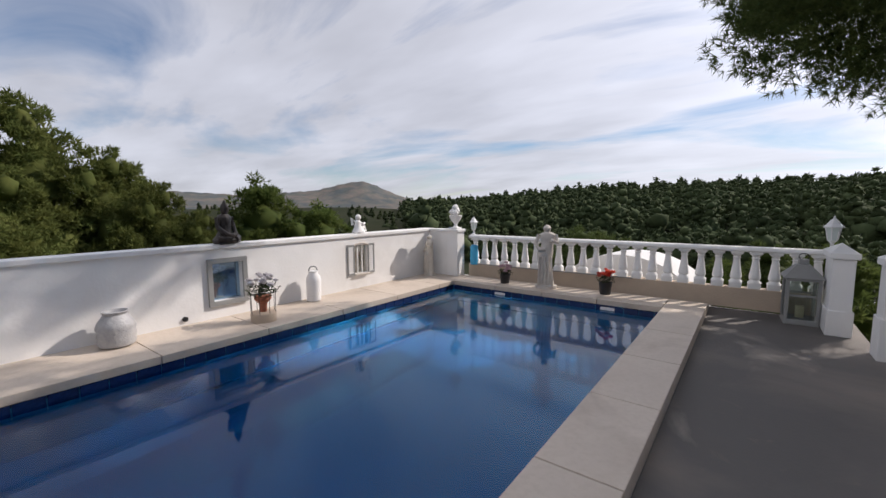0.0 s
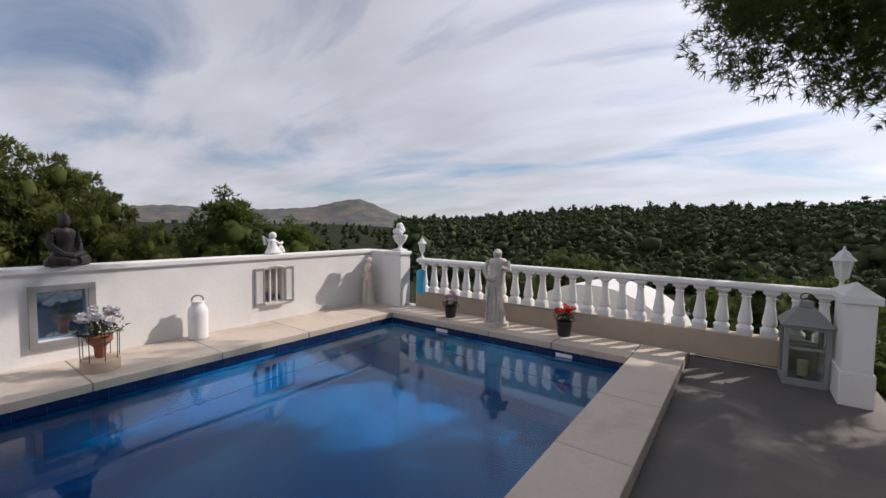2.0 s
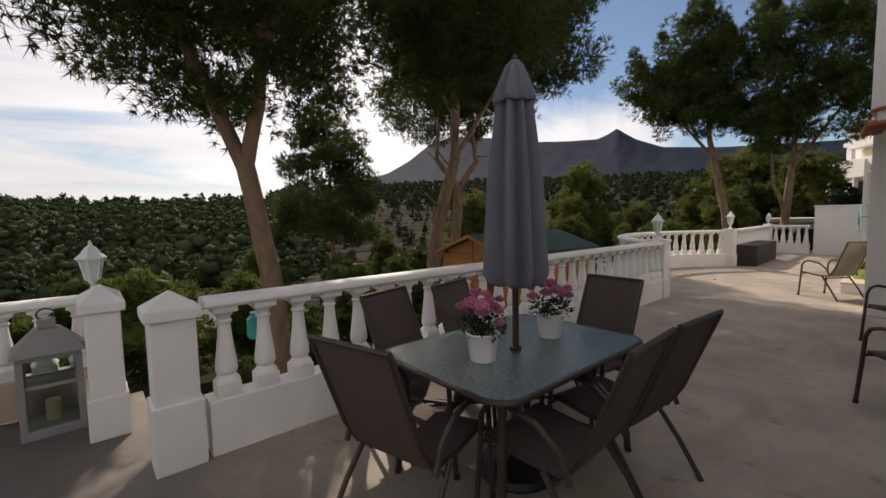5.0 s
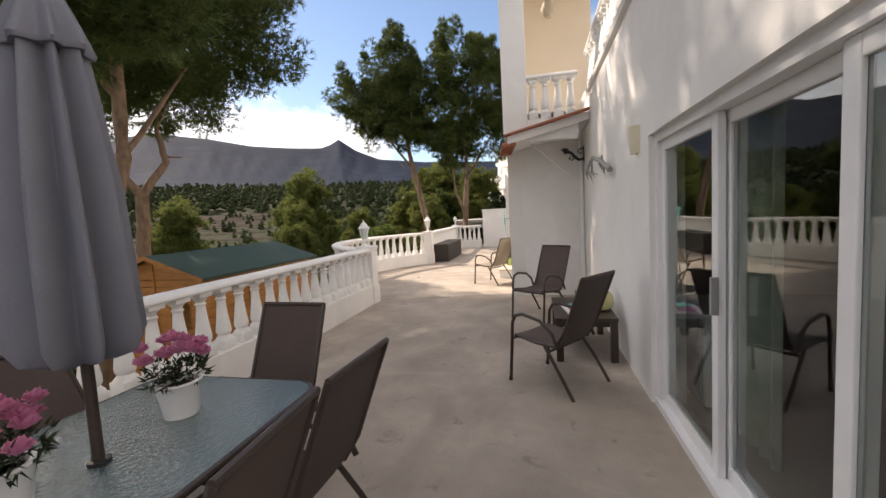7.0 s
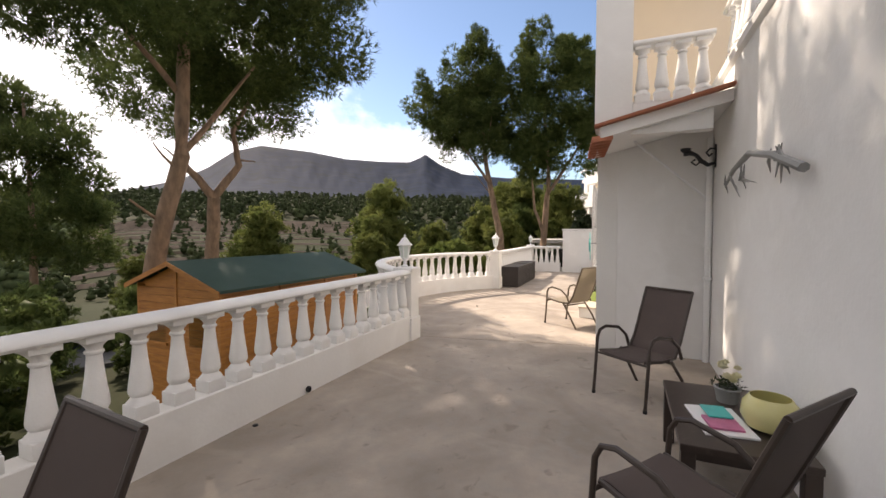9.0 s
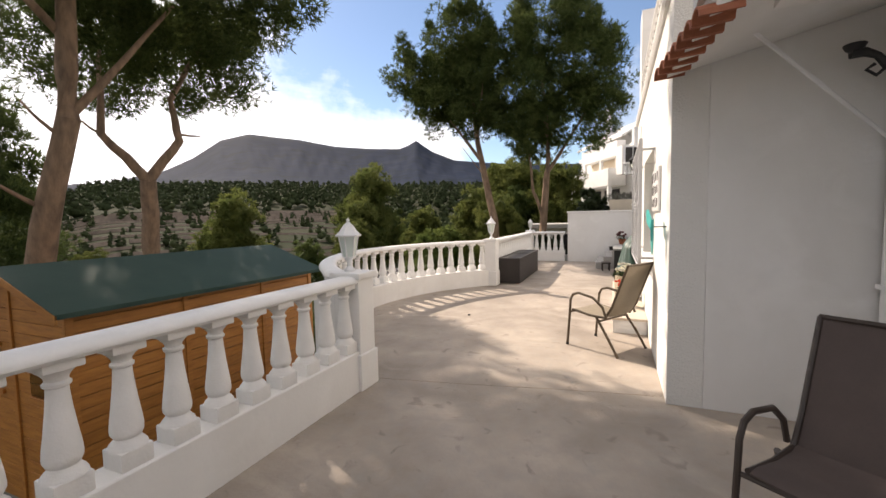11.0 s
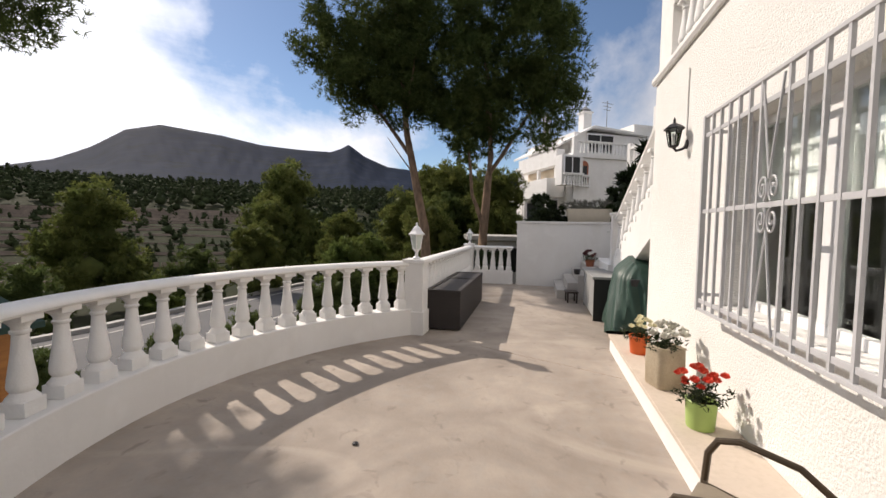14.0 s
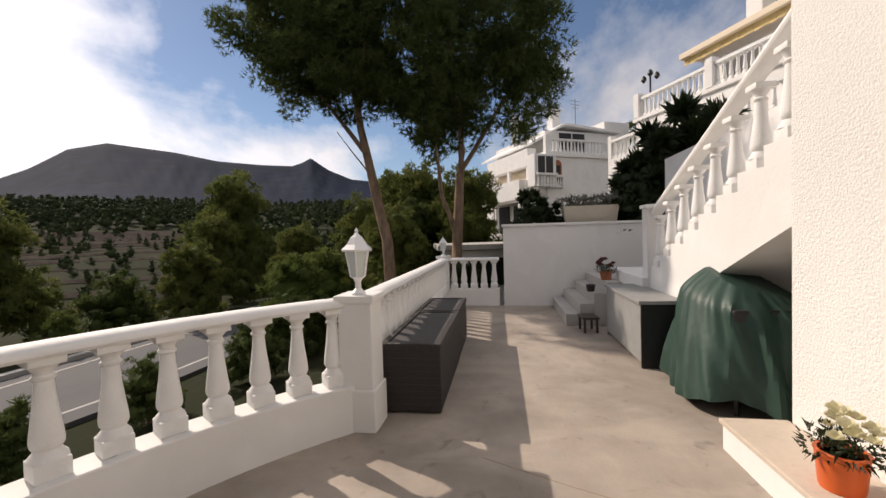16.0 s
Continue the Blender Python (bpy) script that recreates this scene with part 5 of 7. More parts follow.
tagged(obj("curtain", cur, mat_new("pale_green_curtain", (0.34, 0.38, 0.33), 0.9, second=(0.2, 0.26, 0.2), scale=9, amount=0.7), None, "", True), "pale green patterned curtain behind the sliding door", "curtain")


def lace_cabinet():
    """Low white cabinet just inside the sliding door, with a printed border."""
    t = thing("sideboard", 5.08, 0.72, 0, 0, "low white cabinet with a dotted grey border behind the glass door", "cabinet")
    part("body", bx(-0.34, -0.2, 0.03, 0.34, 0.16, 0.70, 0.008), M_PVC, t)
    part("top", bx(-0.36, -0.22, 0.70, 0.36, 0.185, 0.73, 0.008), M_PVC, t)
    part("plinth", bx(-0.32, -0.18, 0.0, 0.32, 0.14, 0.03), M_GREY, t)
    bm = bmesh.new()
    g = random.Random(4)
    for k in range(26):
        for u in (-0.285, -0.245, -0.205):
            z = 0.06 + k * 0.024
            w = g.uniform(0.006, 0.012)
            o = g.uniform(-0.006, 0.006)
            bx(u + o - w, 0.16, z - w * 0.8, u + o + w, 0.1625, z + w * 0.8, 0, bm)
    part("border", bm, M_GREY, t, "dotted grey floral border")


lace_cabinet()


def window_unit():
    t = thing("window_1", 10.6, 2.36, 0.98, 0, "white framed window behind an iron grille", "window", kind="structure")
    W, H = 1.65, 1.30
    for x0, x1, z0, z1 in ((0, W, 0, 0.06), (0, W, H - 0.06, H), (0, 0.06, 0.06, H - 0.06), (W - 0.06, W, 0.06, H - 0.06), (W / 2 - 0.05, W / 2 + 0.05, 0.06, H - 0.06)):
        part("window_frame", bx(x0, -0.03, z0, x1, 0.03, z1, 0.004), M_PVC, t)
    for x0, x1 in ((0.06, W / 2 - 0.05), (W / 2 + 0.05, W - 0.06)):
        p = part("pane", bx(x0, -0.004, 0.06, x1, 0.004, H - 0.06), M_GLASS, t)
        p.visible_shadow = False
    part("blind", bx(0.0, -0.10, 0.75, W, -0.085, H, 0.003), M_PVC, t, "half lowered white blind")
    part("window_sill", bx(-0.06, 0.03, -0.05, W + 0.06, 0.21, -0.004, 0.008), M_WHITE, t)


window_unit()
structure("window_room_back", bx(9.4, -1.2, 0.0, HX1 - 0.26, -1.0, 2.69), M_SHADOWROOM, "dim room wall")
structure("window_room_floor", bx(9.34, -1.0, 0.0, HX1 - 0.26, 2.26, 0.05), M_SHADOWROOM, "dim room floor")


def grille():
    t = thing("window_grille", 10.50, 2.66, 0.925, 0, "grey painted iron window grille with scrolls", "window grille")
    W, H = 1.84, 1.435
    for x in (0, W):
        part("post", bx(x - 0.018, -0.018, 0, x + 0.018, 0.018, H, 0.004), M_GRILLE, t)
    for z in (0.06, H - 0.16, 0.72):
        part("crossbar", bx(0.018, -0.006, z, W - 0.018, 0.006, z + 0.03, 0.003), M_GRILLE, t)
    part("crossbar", bx(0.018, -0.012, 0.0, W - 0.018, 0.012, 0.022, 0.003), M_GRILLE, t)
    part("crossbar", bx(0.018, -0.012, H - 0.022, W - 0.018, 0.012, H, 0.003), M_GRILLE, t)
    for i in range(1, 14):
        if i == 7:
            continue
        x = W * i / 14
        part("bar", bx(x - 0.009, -0.009, 0.022, x + 0.009, 0.009, H - 0.022), M_GRILLE, t)
    for sx in (-1, 1):
        for sz in (-1, 1):
            pts = []
            for k in range(26):
                a = k * 0.42
                rr = 0.012 + 0.0042 * k * 0.62
                pts.append((W / 2 + sx * (0.052 + rr * math.cos(a) * 0.62), 0.014, 0.735 + sz * (0.085 + rr * math.sin(a))))
            part("scroll", tube(pts, 0.006, 5), M_GRILLE, t)
        part("brace", tube([(W / 2 + sx * 0.10, 0.012, 0.05), (W / 2, 0.012, 0.60)], 0.007, 5), M_GRILLE, t)
        part("brace", tube([(W / 2 + sx * 0.10, 0.012, H - 0.05), (W / 2, 0.012, 0.87)], 0.007, 5), M_GRILLE, t)
    for x in (0.0, W):
        for z in (0.12, H - 0.12):
            part("stay", bx(x - 0.012, -0.135, z - 0.012, x + 0.012, -0.018, z + 0.012), M_GRILLE, t)


grille()


def wall_panel():
    t = thing("wall_plaque", 10.11, 2.535, 1.77, 0, "pale wooden plaque with small dark cut-out figures", "plaque")
    part("board", bx(-0.34, -0.012, -0.21, 0.34, 0.012, 0.21, 0.006), M_POTW, t)
    g = random.Random(4)
    for i in range(4):
        for j in range(3):
            x, z = -0.255 + i * 0.17, -0.125 + j * 0.125
            lean, tall = g.uniform(-0.012, 0.02), g.uniform(0.038, 0.05)
            bm = bmesh.new()
            side = [(-0.010, -1.0), (0.004, -1.0), (0.010, -0.35), (0.020, 0.1), (0.026, 0.55), (0.016, 1.0), (-0.002, 0.9), (-0.012, 0.4), (-0.014, -0.3)]
            n = len(side)
            o = [bm.verts.new((x + u + lean * w_, 0.018, z + tall * w_)) for u, w_ in side]
            u = [bm.verts.new((v.co.x, 0.0125, v.co.z)) for v in o]
            bm.faces.new(o)
            for k in range(n):
                bm.faces.new((o[k], o[(k + 1) % n], u[(k + 1) % n], u[k]))
            bmesh.ops.recalc_face_normals(bm, faces=bm.faces[:])
            part("figure", bm, M_RATTAN, t)


wall_panel()


def butterfly():
    t = thing("wall_butterfly", 9.30, 2.55, 1.42, 0, "turquoise metal butterfly ornament on the wall", "ornament")
    for name, pts in (("upper_wing", [(0, 0), (0.07, 0.05), (0.26, 0.15), (0.34, 0.14), (0.30, 0.03), (0.12, -0.03)]), ("lower_wing", [(0, -0.01), (0.09, -0.04), (0.10, -0.13), (0.05, -0.24), (0.015, -0.20), (-0.02, -0.08)]),
                      ("upper_wing", [(0, 0), (-0.04, 0.05), (-0.09, 0.07), (-0.10, 0.02), (-0.05, -0.03)])):
        bm = bmesh.new()
        o = [bm.verts.new((x, 0.07 + abs(x) * 0.1, z)) for x, z in pts]
        u = [bm.verts.new((x, 0.062 + abs(x) * 0.1, z)) for x, z in pts]
        bm.faces.new(o)
        bm.faces.new(list(reversed(u)))
        for k in range(len(pts)):
            j = (k + 1) % len(pts)
            bm.faces.new((o[k], u[k], u[j], o[j]))
        bmesh.ops.recalc_face_normals(bm, faces=bm.faces[:])
        part(name, bm, M_TURQ, t)
    part("body", tube([(0.0, 0.075, 0.06), (0, 0.08, 0), (0.005, 0.075, -0.12)], 0.011, 7), M_TURQ, t)
    part("stem", tube([(0, -0.03, 0), (0, 0.075, 0)], 0.005, 5), M_IRON, t)


butterfly()


def wall_lantern():
    """Bracket, lantern head and conduit."""
    t = thing("wall_lantern", 13.20, 2.635, 2.24, 0, "black iron carriage lantern with clear panes", "wall lamp")
    part("bracket", tube([(0, -0.14, 0.10), (0, -0.10, 0.05), (0, -0.03, 0.03), (0, 0.0, 0.07)], 0.016, 8), M_IRON, t, smooth=True)
    part("rosette", lathe([(0.055, 0), (0.05, 0.012), (0.02, 0.02)], 14, None, Matrix.Translation((0, -0.14, 0.10)) @ Matrix.Rotation(-math.pi / 2, 4, 'X')), M_IRON, t, smooth=True)
    part("base", lathe([(0.02, 0.06), (0.05, 0.075), (0.055, 0.09)], 6), M_IRON, t)
    pn = part("pane", lathe([(0.05, 0.09), (0.082, 0.27)], 6), M_GLASS, t)
    pn.visible_shadow = False
    part("bulb", lathe([(0.012, 0.09), (0.014, 0.15), (0.022, 0.18), (0.016, 0.215), (0.003, 0.225)], 10), M_POTW, t, smooth=True)
    for k in range(6):
        a = math.pi * k / 3
        part("bar", tube([(0.052 * math.cos(a), 0.052 * math.sin(a), 0.09), (0.085 * math.cos(a), 0.085 * math.sin(a), 0.27)], 0.006, 5), M_IRON, t)
    part("roof", lathe([(0.11, 0.265), (0.112, 0.28), (0.07, 0.315), (0.03, 0.335), (0.012, 0.35), (0.016, 0.365), (0.003, 0.41)], 6), M_IRON, t)
    part("conduit", tube([(0.0, -0.132, 0.2), (0.01, -0.132, 0.6), (0.0, -0.132, 0.95)], 0.008, 6), M_WALL, t)
    t.scale = (0.82, 0.82, 0.82)


wall_lantern()
# pale wall light beside the door
sc = thing("wall_light", 5.17, 1.22, 2.07, 0, "cream half-round plaster wall light", "wall lamp")
bm = bmesh.new()
ring0, ring1 = [], []
for k in range(13):
    a = math.pi * k / 12
    ring0.append(bm.verts.new((0.055 * math.cos(a), 0.06 * math.sin(a), -0.11)))
    ring1.append(bm.verts.new((0.075 * math.cos(a), 0.08 * math.sin(a), 0.11)))
for k in range(12):
    bm.faces.new((ring0[k], ring0[k + 1], ring1[k + 1], ring1[k]))
bm.faces.new(ring0)
bm.faces.new(list(reversed(ring1)))
bm.faces.new((ring0[0], ring1[0], ring1[-1], ring0[-1]))
bmesh.ops.recalc_face_normals(bm, faces=bm.faces[:])
part("shade", bm, mat_new("cream_plaster", (0.72, 0.66, 0.5), 0.7, second=(0.66, 0.6, 0.44), scale=8), sc, smooth=True)
# wrought ornament on the door wall
orn = thing("wall_ornament", 6.95, 1.225, 2.05, 0, "grey wrought metal branch ornament on the wall", "ornament")
part("branch", tube([(1.2, 0.04, -0.02), (0.7, 0.08, 0.07), (0.1, 0.10, 0.12), (-0.4, 0.08, 0.02), (-0.8, 0.05, -0.12)], 0.022, 7, None, [0.008, 0.02, 0.024, 0.028, 0.03]), M_GREY, orn, smooth=True)
g = random.Random(8)
for i in range(13):
    x = g.choice((-0.72, -0.45, 0.35, 0.95)) + g.uniform(-0.13, 0.13)
    part("leaf", tube([(x, 0.08, 0.07), (x + g.uniform(-.10, .10), 0.075, 0.0 - g.random() * 0.05), (x + g.uniform(-.2, .2), 0.03, -0.04 - g.random() * 0.14)], 0.01, 5, None, [0.004, 0.012, 0.003]), M_GREY, orn)
# iron lamp bracket on the return wall
br = thing("iron_bracket", 8.90, 1.222, 2.46, 90, "black wrought iron scrolled bracket on the wall", "bracket")
part("plate", bx(0.0, -0.022, -0.13, 0.014, 0.022, 0.13, 0.004), M_IRON, br)
part("arm", tube([(0.01, 0, -0.08), (0.08, 0, -0.10), (0.15, 0, -0.05), (0.20, 0, 0.02), (0.26, 0, 0.05), (0.33, 0, 0.05)], 0.02, 8, None, [0.016, 0.024, 0.026, 0.022, 0.03, 0.034]), M_IRON, br, smooth=True)
part("cup", lathe([(0.02, 0.05), (0.045, 0.07), (0.06, 0.10), (0.055, 0.105)], 12, None, Matrix.Translation((0.31, 0, 0))), M_IRON, br, smooth=True)
part("scroll", tube([(0.01, 0, 0.08), (0.06, 0, 0.09), (0.10, 0, 0.04), (0.07, 0, 0.0), (0.04, 0, 0.03)], 0.012, 7), M_IRON, br, smooth=True)
part("scroll", tube([(0.15, 0, -0.05), (0.20, 0, -0.10), (0.25, 0, -0.06), (0.21, 0, -0.03)], 0.011, 7), M_IRON, br, smooth=True)
# thin pole under the balcony
pole = thing("washing_pole", 0, 0, 0, 0, "thin white pole slung under the balcony", "pole")
part("rod", tube([(8.72, 2.12, 2.69), (9.02, 1.26, 1.95)], 0.014, 7), M_PVC, pole)
dp = thing("drainpipe", 9.0, 1.235, 0, 0, "white drainpipe in the wall corner", "drainpipe")
part("pipe", tube([(0, 0.03, 0.0), (0, 0.03, 2.69)], 0.035, 10), M_WALL, dp, smooth=True)
part("clip", bx(-0.05, -0.01, 1.0, 0.05, 0.075, 1.03, 0.004), M_WALL, dp)

# ledge under the window
structure("ledge_step", bx(11.15, 2.523, 0, HX1 + 0.02, 2.93, 0.17), M_WALL, "white rendered bench step along the wall")
structure("ledge_step_top", bx(11.13, 2.523, 0.172, HX1 + 0.04, 2.95, 0.205, 0.008), M_COPING, "cream tile top of the bench step")


def flower_head(bm, c, r, rng, petals=9):
    """A rose-like head of curled petals."""
    for k in range(petals):
        a = 2.4 * k
        tilt = 0.35 + 0.75 * k / petals
        d = Vector((math.cos(a) * math.sin(tilt), math.sin(a) * math.sin(tilt), math.cos(tilt)))
        s = d.cross(Vector((0, 0, 1))).normalized() * r * 0.55
        base, mid, tip = c + d * r * 0.15, c + d * r * 0.75, c + d * r * 1.05 + Vector((0, 0, r * 0.15))
        vs = [bm.verts.new(p) for p in (base, mid + s, tip, mid - s)]
        bm.faces.new(vs)
    return bm


def bouquet(t, z, spread, count, petal_mat, head_r, seed, leaf_mat=None, stalk=True):
    rng = random.Random(seed)
    for i in range(count):
        a, q = rng.uniform(0, 6.283), spread * math.sqrt(rng.random())
        c = Vector((q * math.cos(a), q * math.sin(a), z + rng.uniform(0.02, 0.12) + spread * 0.5 * (1 - q / spread)))
        part("bloom", flower_head(bmesh.new(), c, head_r * rng.uniform(0.8, 1.15), rng), petal_mat, t)
    g = np.random.default_rng(seed)
    v, f = tufts([(0, 0, z + 0.02)] + [(spread * 0.6 * math.cos(k), spread * 0.6 * math.sin(k), z + 0.01) for k in (0, 1.6, 3.1, 4.7)], [spread * 0.6] * 5, 45, spread * 0.28, spread * 0.09, 2, g)
    soup("foliage", v, f, leaf_mat or M_LEAF, t)


def pail(x, y, z, r0, r1, h, mat, label, name="flower_pot", handle=False):
    t = thing(name, x, y, z, 0, label, "flower pot", "flower pots")
    part("pot", lathe([(r0 * 0.96, 0), (r0, 0.01), (r1, h - 0.012), (r1 + 0.006, h - 0.006), (r1, h), (r1 - 0.012, h - 0.002), (r1 - 0.014, h - 0.03)], 24), mat, t, smooth=True)
    part("soil", lathe([(r1 - 0.016, h - 0.04), (r1 - 0.017, h - 0.03)], 16), M_BARK, t)
    if handle:
        part("handle", tube([(r1 + 0.004, 0, h - 0.03), (r1 + 0.02, 0, h - 0.12), (r1 * 0.7, -r1 * 0.8, h - 0.16), (0, -r1 - 0.02, h - 0.10)], 0.006, 6), mat, t)
    return t


p = pail(11.93, 2.75, 0.206, 0.085, 0.095, 0.19, M_LIME, "lime green pail of red and coral artificial roses")
bouquet(p, 0.22, 0.15, 17, M_RED, 0.042, 1)
p = pail(13.62, 2.76, 0.206, 0.09, 0.105, 0.19, M_ORANGE, "orange pail of pale yellow artificial flowers", handle=True)
bouquet(p, 0.21, 0.16, 13, M_IVORY, 0.045, 2)
p = thing("flower_vase", 12.68, 2.77, 0.206, 20, "square wicker-patterned vase of cream roses", "vase", "flower pots")
bm = bmesh.new()
ring = []
for z, s in ((0, 0.11), (0.02, 0.118), (0.20, 0.122), (0.34, 0.118), (0.345, 0.105), (0.30, 0.10)):
    ring.append([bm.verts.new((s * math.copysign(min(1, abs(1.25 * math.cos(a))), math.cos(a)), s * math.copysign(min(1, abs(1.25 * math.sin(a))), math.sin(a)), z)) for a in [2 * math.pi * (k + 0.5) / 36 for k in range(36)]])
for a, b in zip(ring, ring[1:]):
    for k in range(36):
        bm.faces.new((a[k], a[(k + 1) % 36], b[(k + 1) % 36], b[k]))
bm.faces.new(list(reversed(ring[0])))
bm.faces.new(ring[-1])
part("vase", bm, M_BURLAP, p, smooth=True)
bouquet(p, 0.35, 0.15, 16, mat_new("cream_petals", (0.74, 0.72, 0.64), 0.6, second=(0.6, 0.62, 0.55), scale=20, vary=0.2), 0.048, 3)


# ---------------------------------------------------------------- chairs and tables
def garden_chair(fabric, tube_mat, label, group):
    """A steel sling chair: front to +y, foot at the floor, back raked."""
    t = thing("garden_chair", 0, 0, 0, 0, label, "chair", group)
    for sx in (-1, 1):
        x = 0.275 * sx
        part("leg", tube([(x, 0.33, 0.0), (x, 0.30, 0.34), (x, 0.285, 0.55), (x, 0.25, 0.615), (x, 0.17, 0.64), (x, -0.02, 0.61), (x, -0.14, 0.52), (x, -0.19, 0.40)], 0.015, 8), tube_mat, t, smooth=True)
        part("leg", tube([(x * 0.95, -0.05, 0.40), (x * 1.0, -0.20, 0.20), (x * 1.0, -0.33, 0.0)], 0.015, 8), tube_mat, t, smooth=True)
        part("side_rail", tube([(x * 0.86, 0.29, 0.425), (x * 0.86, 0.05, 0.395), (x * 0.86, -0.15, 0.40), (x * 0.86, -0.23, 0.53), (x * 0.86, -0.41, 0.995)], 0.014, 8), tube_mat, t, smooth=True)
        part("foot_cap", lathe([(0.018, 0), (0.019, 0.02), (0.017, 0.03)], 10, None, Matrix.Translation((x, 0.33, 0))), M_BLACKP, t)
    part("crossbar", tube([(-0.27, 0.29, 0.40), (0.27, 0.29, 0.40)], 0.012, 8), tube_mat, t)
    part("crossbar", tube([(-0.26, -0.10, 0.36), (0.26, -0.10, 0.36)], 0.012, 8), tube_mat, t)
    part("top_bar", tube([(-0.24, -0.41, 0.995), (0.24, -0.41, 0.995)], 0.013, 8), tube_mat, t)
    prof = [(0.305, 0.425), (0.25, 0.432), (0.05, 0.398), (-0.10, 0.395), (-0.16, 0.41), (-0.20, 0.47), (-0.235, 0.545), (-0.41, 1.0)]

    def sling(pts, name):
        bm = bmesh.new()
        rows = []
        for y, z in pts:
            rows.append([bm.verts.new((0.225 * k, y, z - 0.010 * (1 - k * k) + d)) for d in (0.004, -0.004) for k in (-1, -0.5, 0, 0.5, 1)])
        for a, b in zip(rows, rows[1:]):
            for k in range(4):
                bm.faces.new((a[k], a[k + 1], b[k + 1], b[k]))
                bm.faces.new((a[k + 5], b[k + 5], b[k + 6], a[k + 6]))
            bm.faces.new((a[0], b[0], b[5], a[5]))
            bm.faces.new((a[4], a[9], b[9], b[4]))
        for rr in (rows[0], rows[-1]):
            for k in range(4):
                bm.faces.new((rr[k], rr[k + 1], rr[k + 6], rr[k + 5]))
        bmesh.ops.recalc_face_normals(bm, faces=bm.faces[:])
        part(name, bm, fabric, t, smooth=True)

    sling(prof[:5], "seat")
    sling(prof[4:], "backrest")
    return t


CH = garden_chair(M_FABRIC, M_FRAME, "dark brown steel garden chair with a sling seat", "garden chairs")
CH.matrix_world = pose(5.21, 1.90, 0, 0, 0, -38)


def chair_at(x, y, rz):
    return copy_thing(CH, pose(x, y, 0, 0, 0, rz))


chair_at(7.55, 2.02, 53)
# six round the dining table
for x, y, rz in ((1.88, 3.70, -76), (2.40, 4.16, 197), (2.97, 4.11, 195), (3.55, 3.72, 86), (2.40, 3.17, 3), (2.99, 3.16, -4)):
    d = chair_at(x, y, rz)
    d["group"] = "chairs round the table"
    d["label"] = "dark brown sling chair drawn up to the glass table"
cb = garden_chair(M_BEIGEFAB, M_BRONZEF, "beige sling chair with a bronze tube frame by the wall", "beige chairs")
cb.matrix_world = pose(10.50, 3.00, 0, 0, 0, -33)


def dining_table():
    t = thing("dining_table", 2.63, 3.64, 0, 0, "rectangular rippled glass garden table on dark legs", "table")
    hx, hy, r = 0.68, 0.48, 0.13

    def outline(gx, gy, rr):
        return [(sx * (gx - rr) + rr * math.cos(a0 + a), sy * (gy - rr) + rr * math.sin(a0 + a)) for sx, sy, a0 in ((1, 1, 0), (-1, 1, math.pi / 2), (-1, -1, math.pi), (1, -1, 1.5 * math.pi)) for a in np.linspace(0, math.pi / 2, 7)]

    part("tabletop", prism(outline(hx, hy, r), 0.728, 0.736), M_GLASSTOP, t, "rippled tempered glass")
    o = outline(hx + 0.008, hy + 0.008, r)
    part("rim", tube([(x, y, 0.724) for x, y in o + o[:1]], 0.014, 8), M_FRAME, t, smooth=True)
    for sx in (-1, 1):
        for sy in (-1, 1):
            part("leg", tube([(sx * 0.60, sy * 0.40, 0.715), (sx * 0.585, sy * 0.385, 0.35), (sx * 0.61, sy * 0.41, 0.0)], 0.022, 10), M_FRAME, t, smooth=True)
    part("stretcher", tube([(-0.59, -0.39, 0.40), (0, 0, 0.40), (0.59, 0.39, 0.40)], 0.010, 7), M_FRAME, t)
    part("stretcher", tube([(-0.59, 0.39, 0.40), (0, 0, 0.392), (0.59, -0.39, 0.40)], 0.010, 7), M_FRAME, t)
    part("parasol_ring", lathe([(0.028, 0.737), (0.036, 0.738), (0.036, 0.75), (0.026, 0.752)], 16, None, Matrix.Translation((-0.07, -0.05, 0))), M_BLACKP, t)


dining_table()


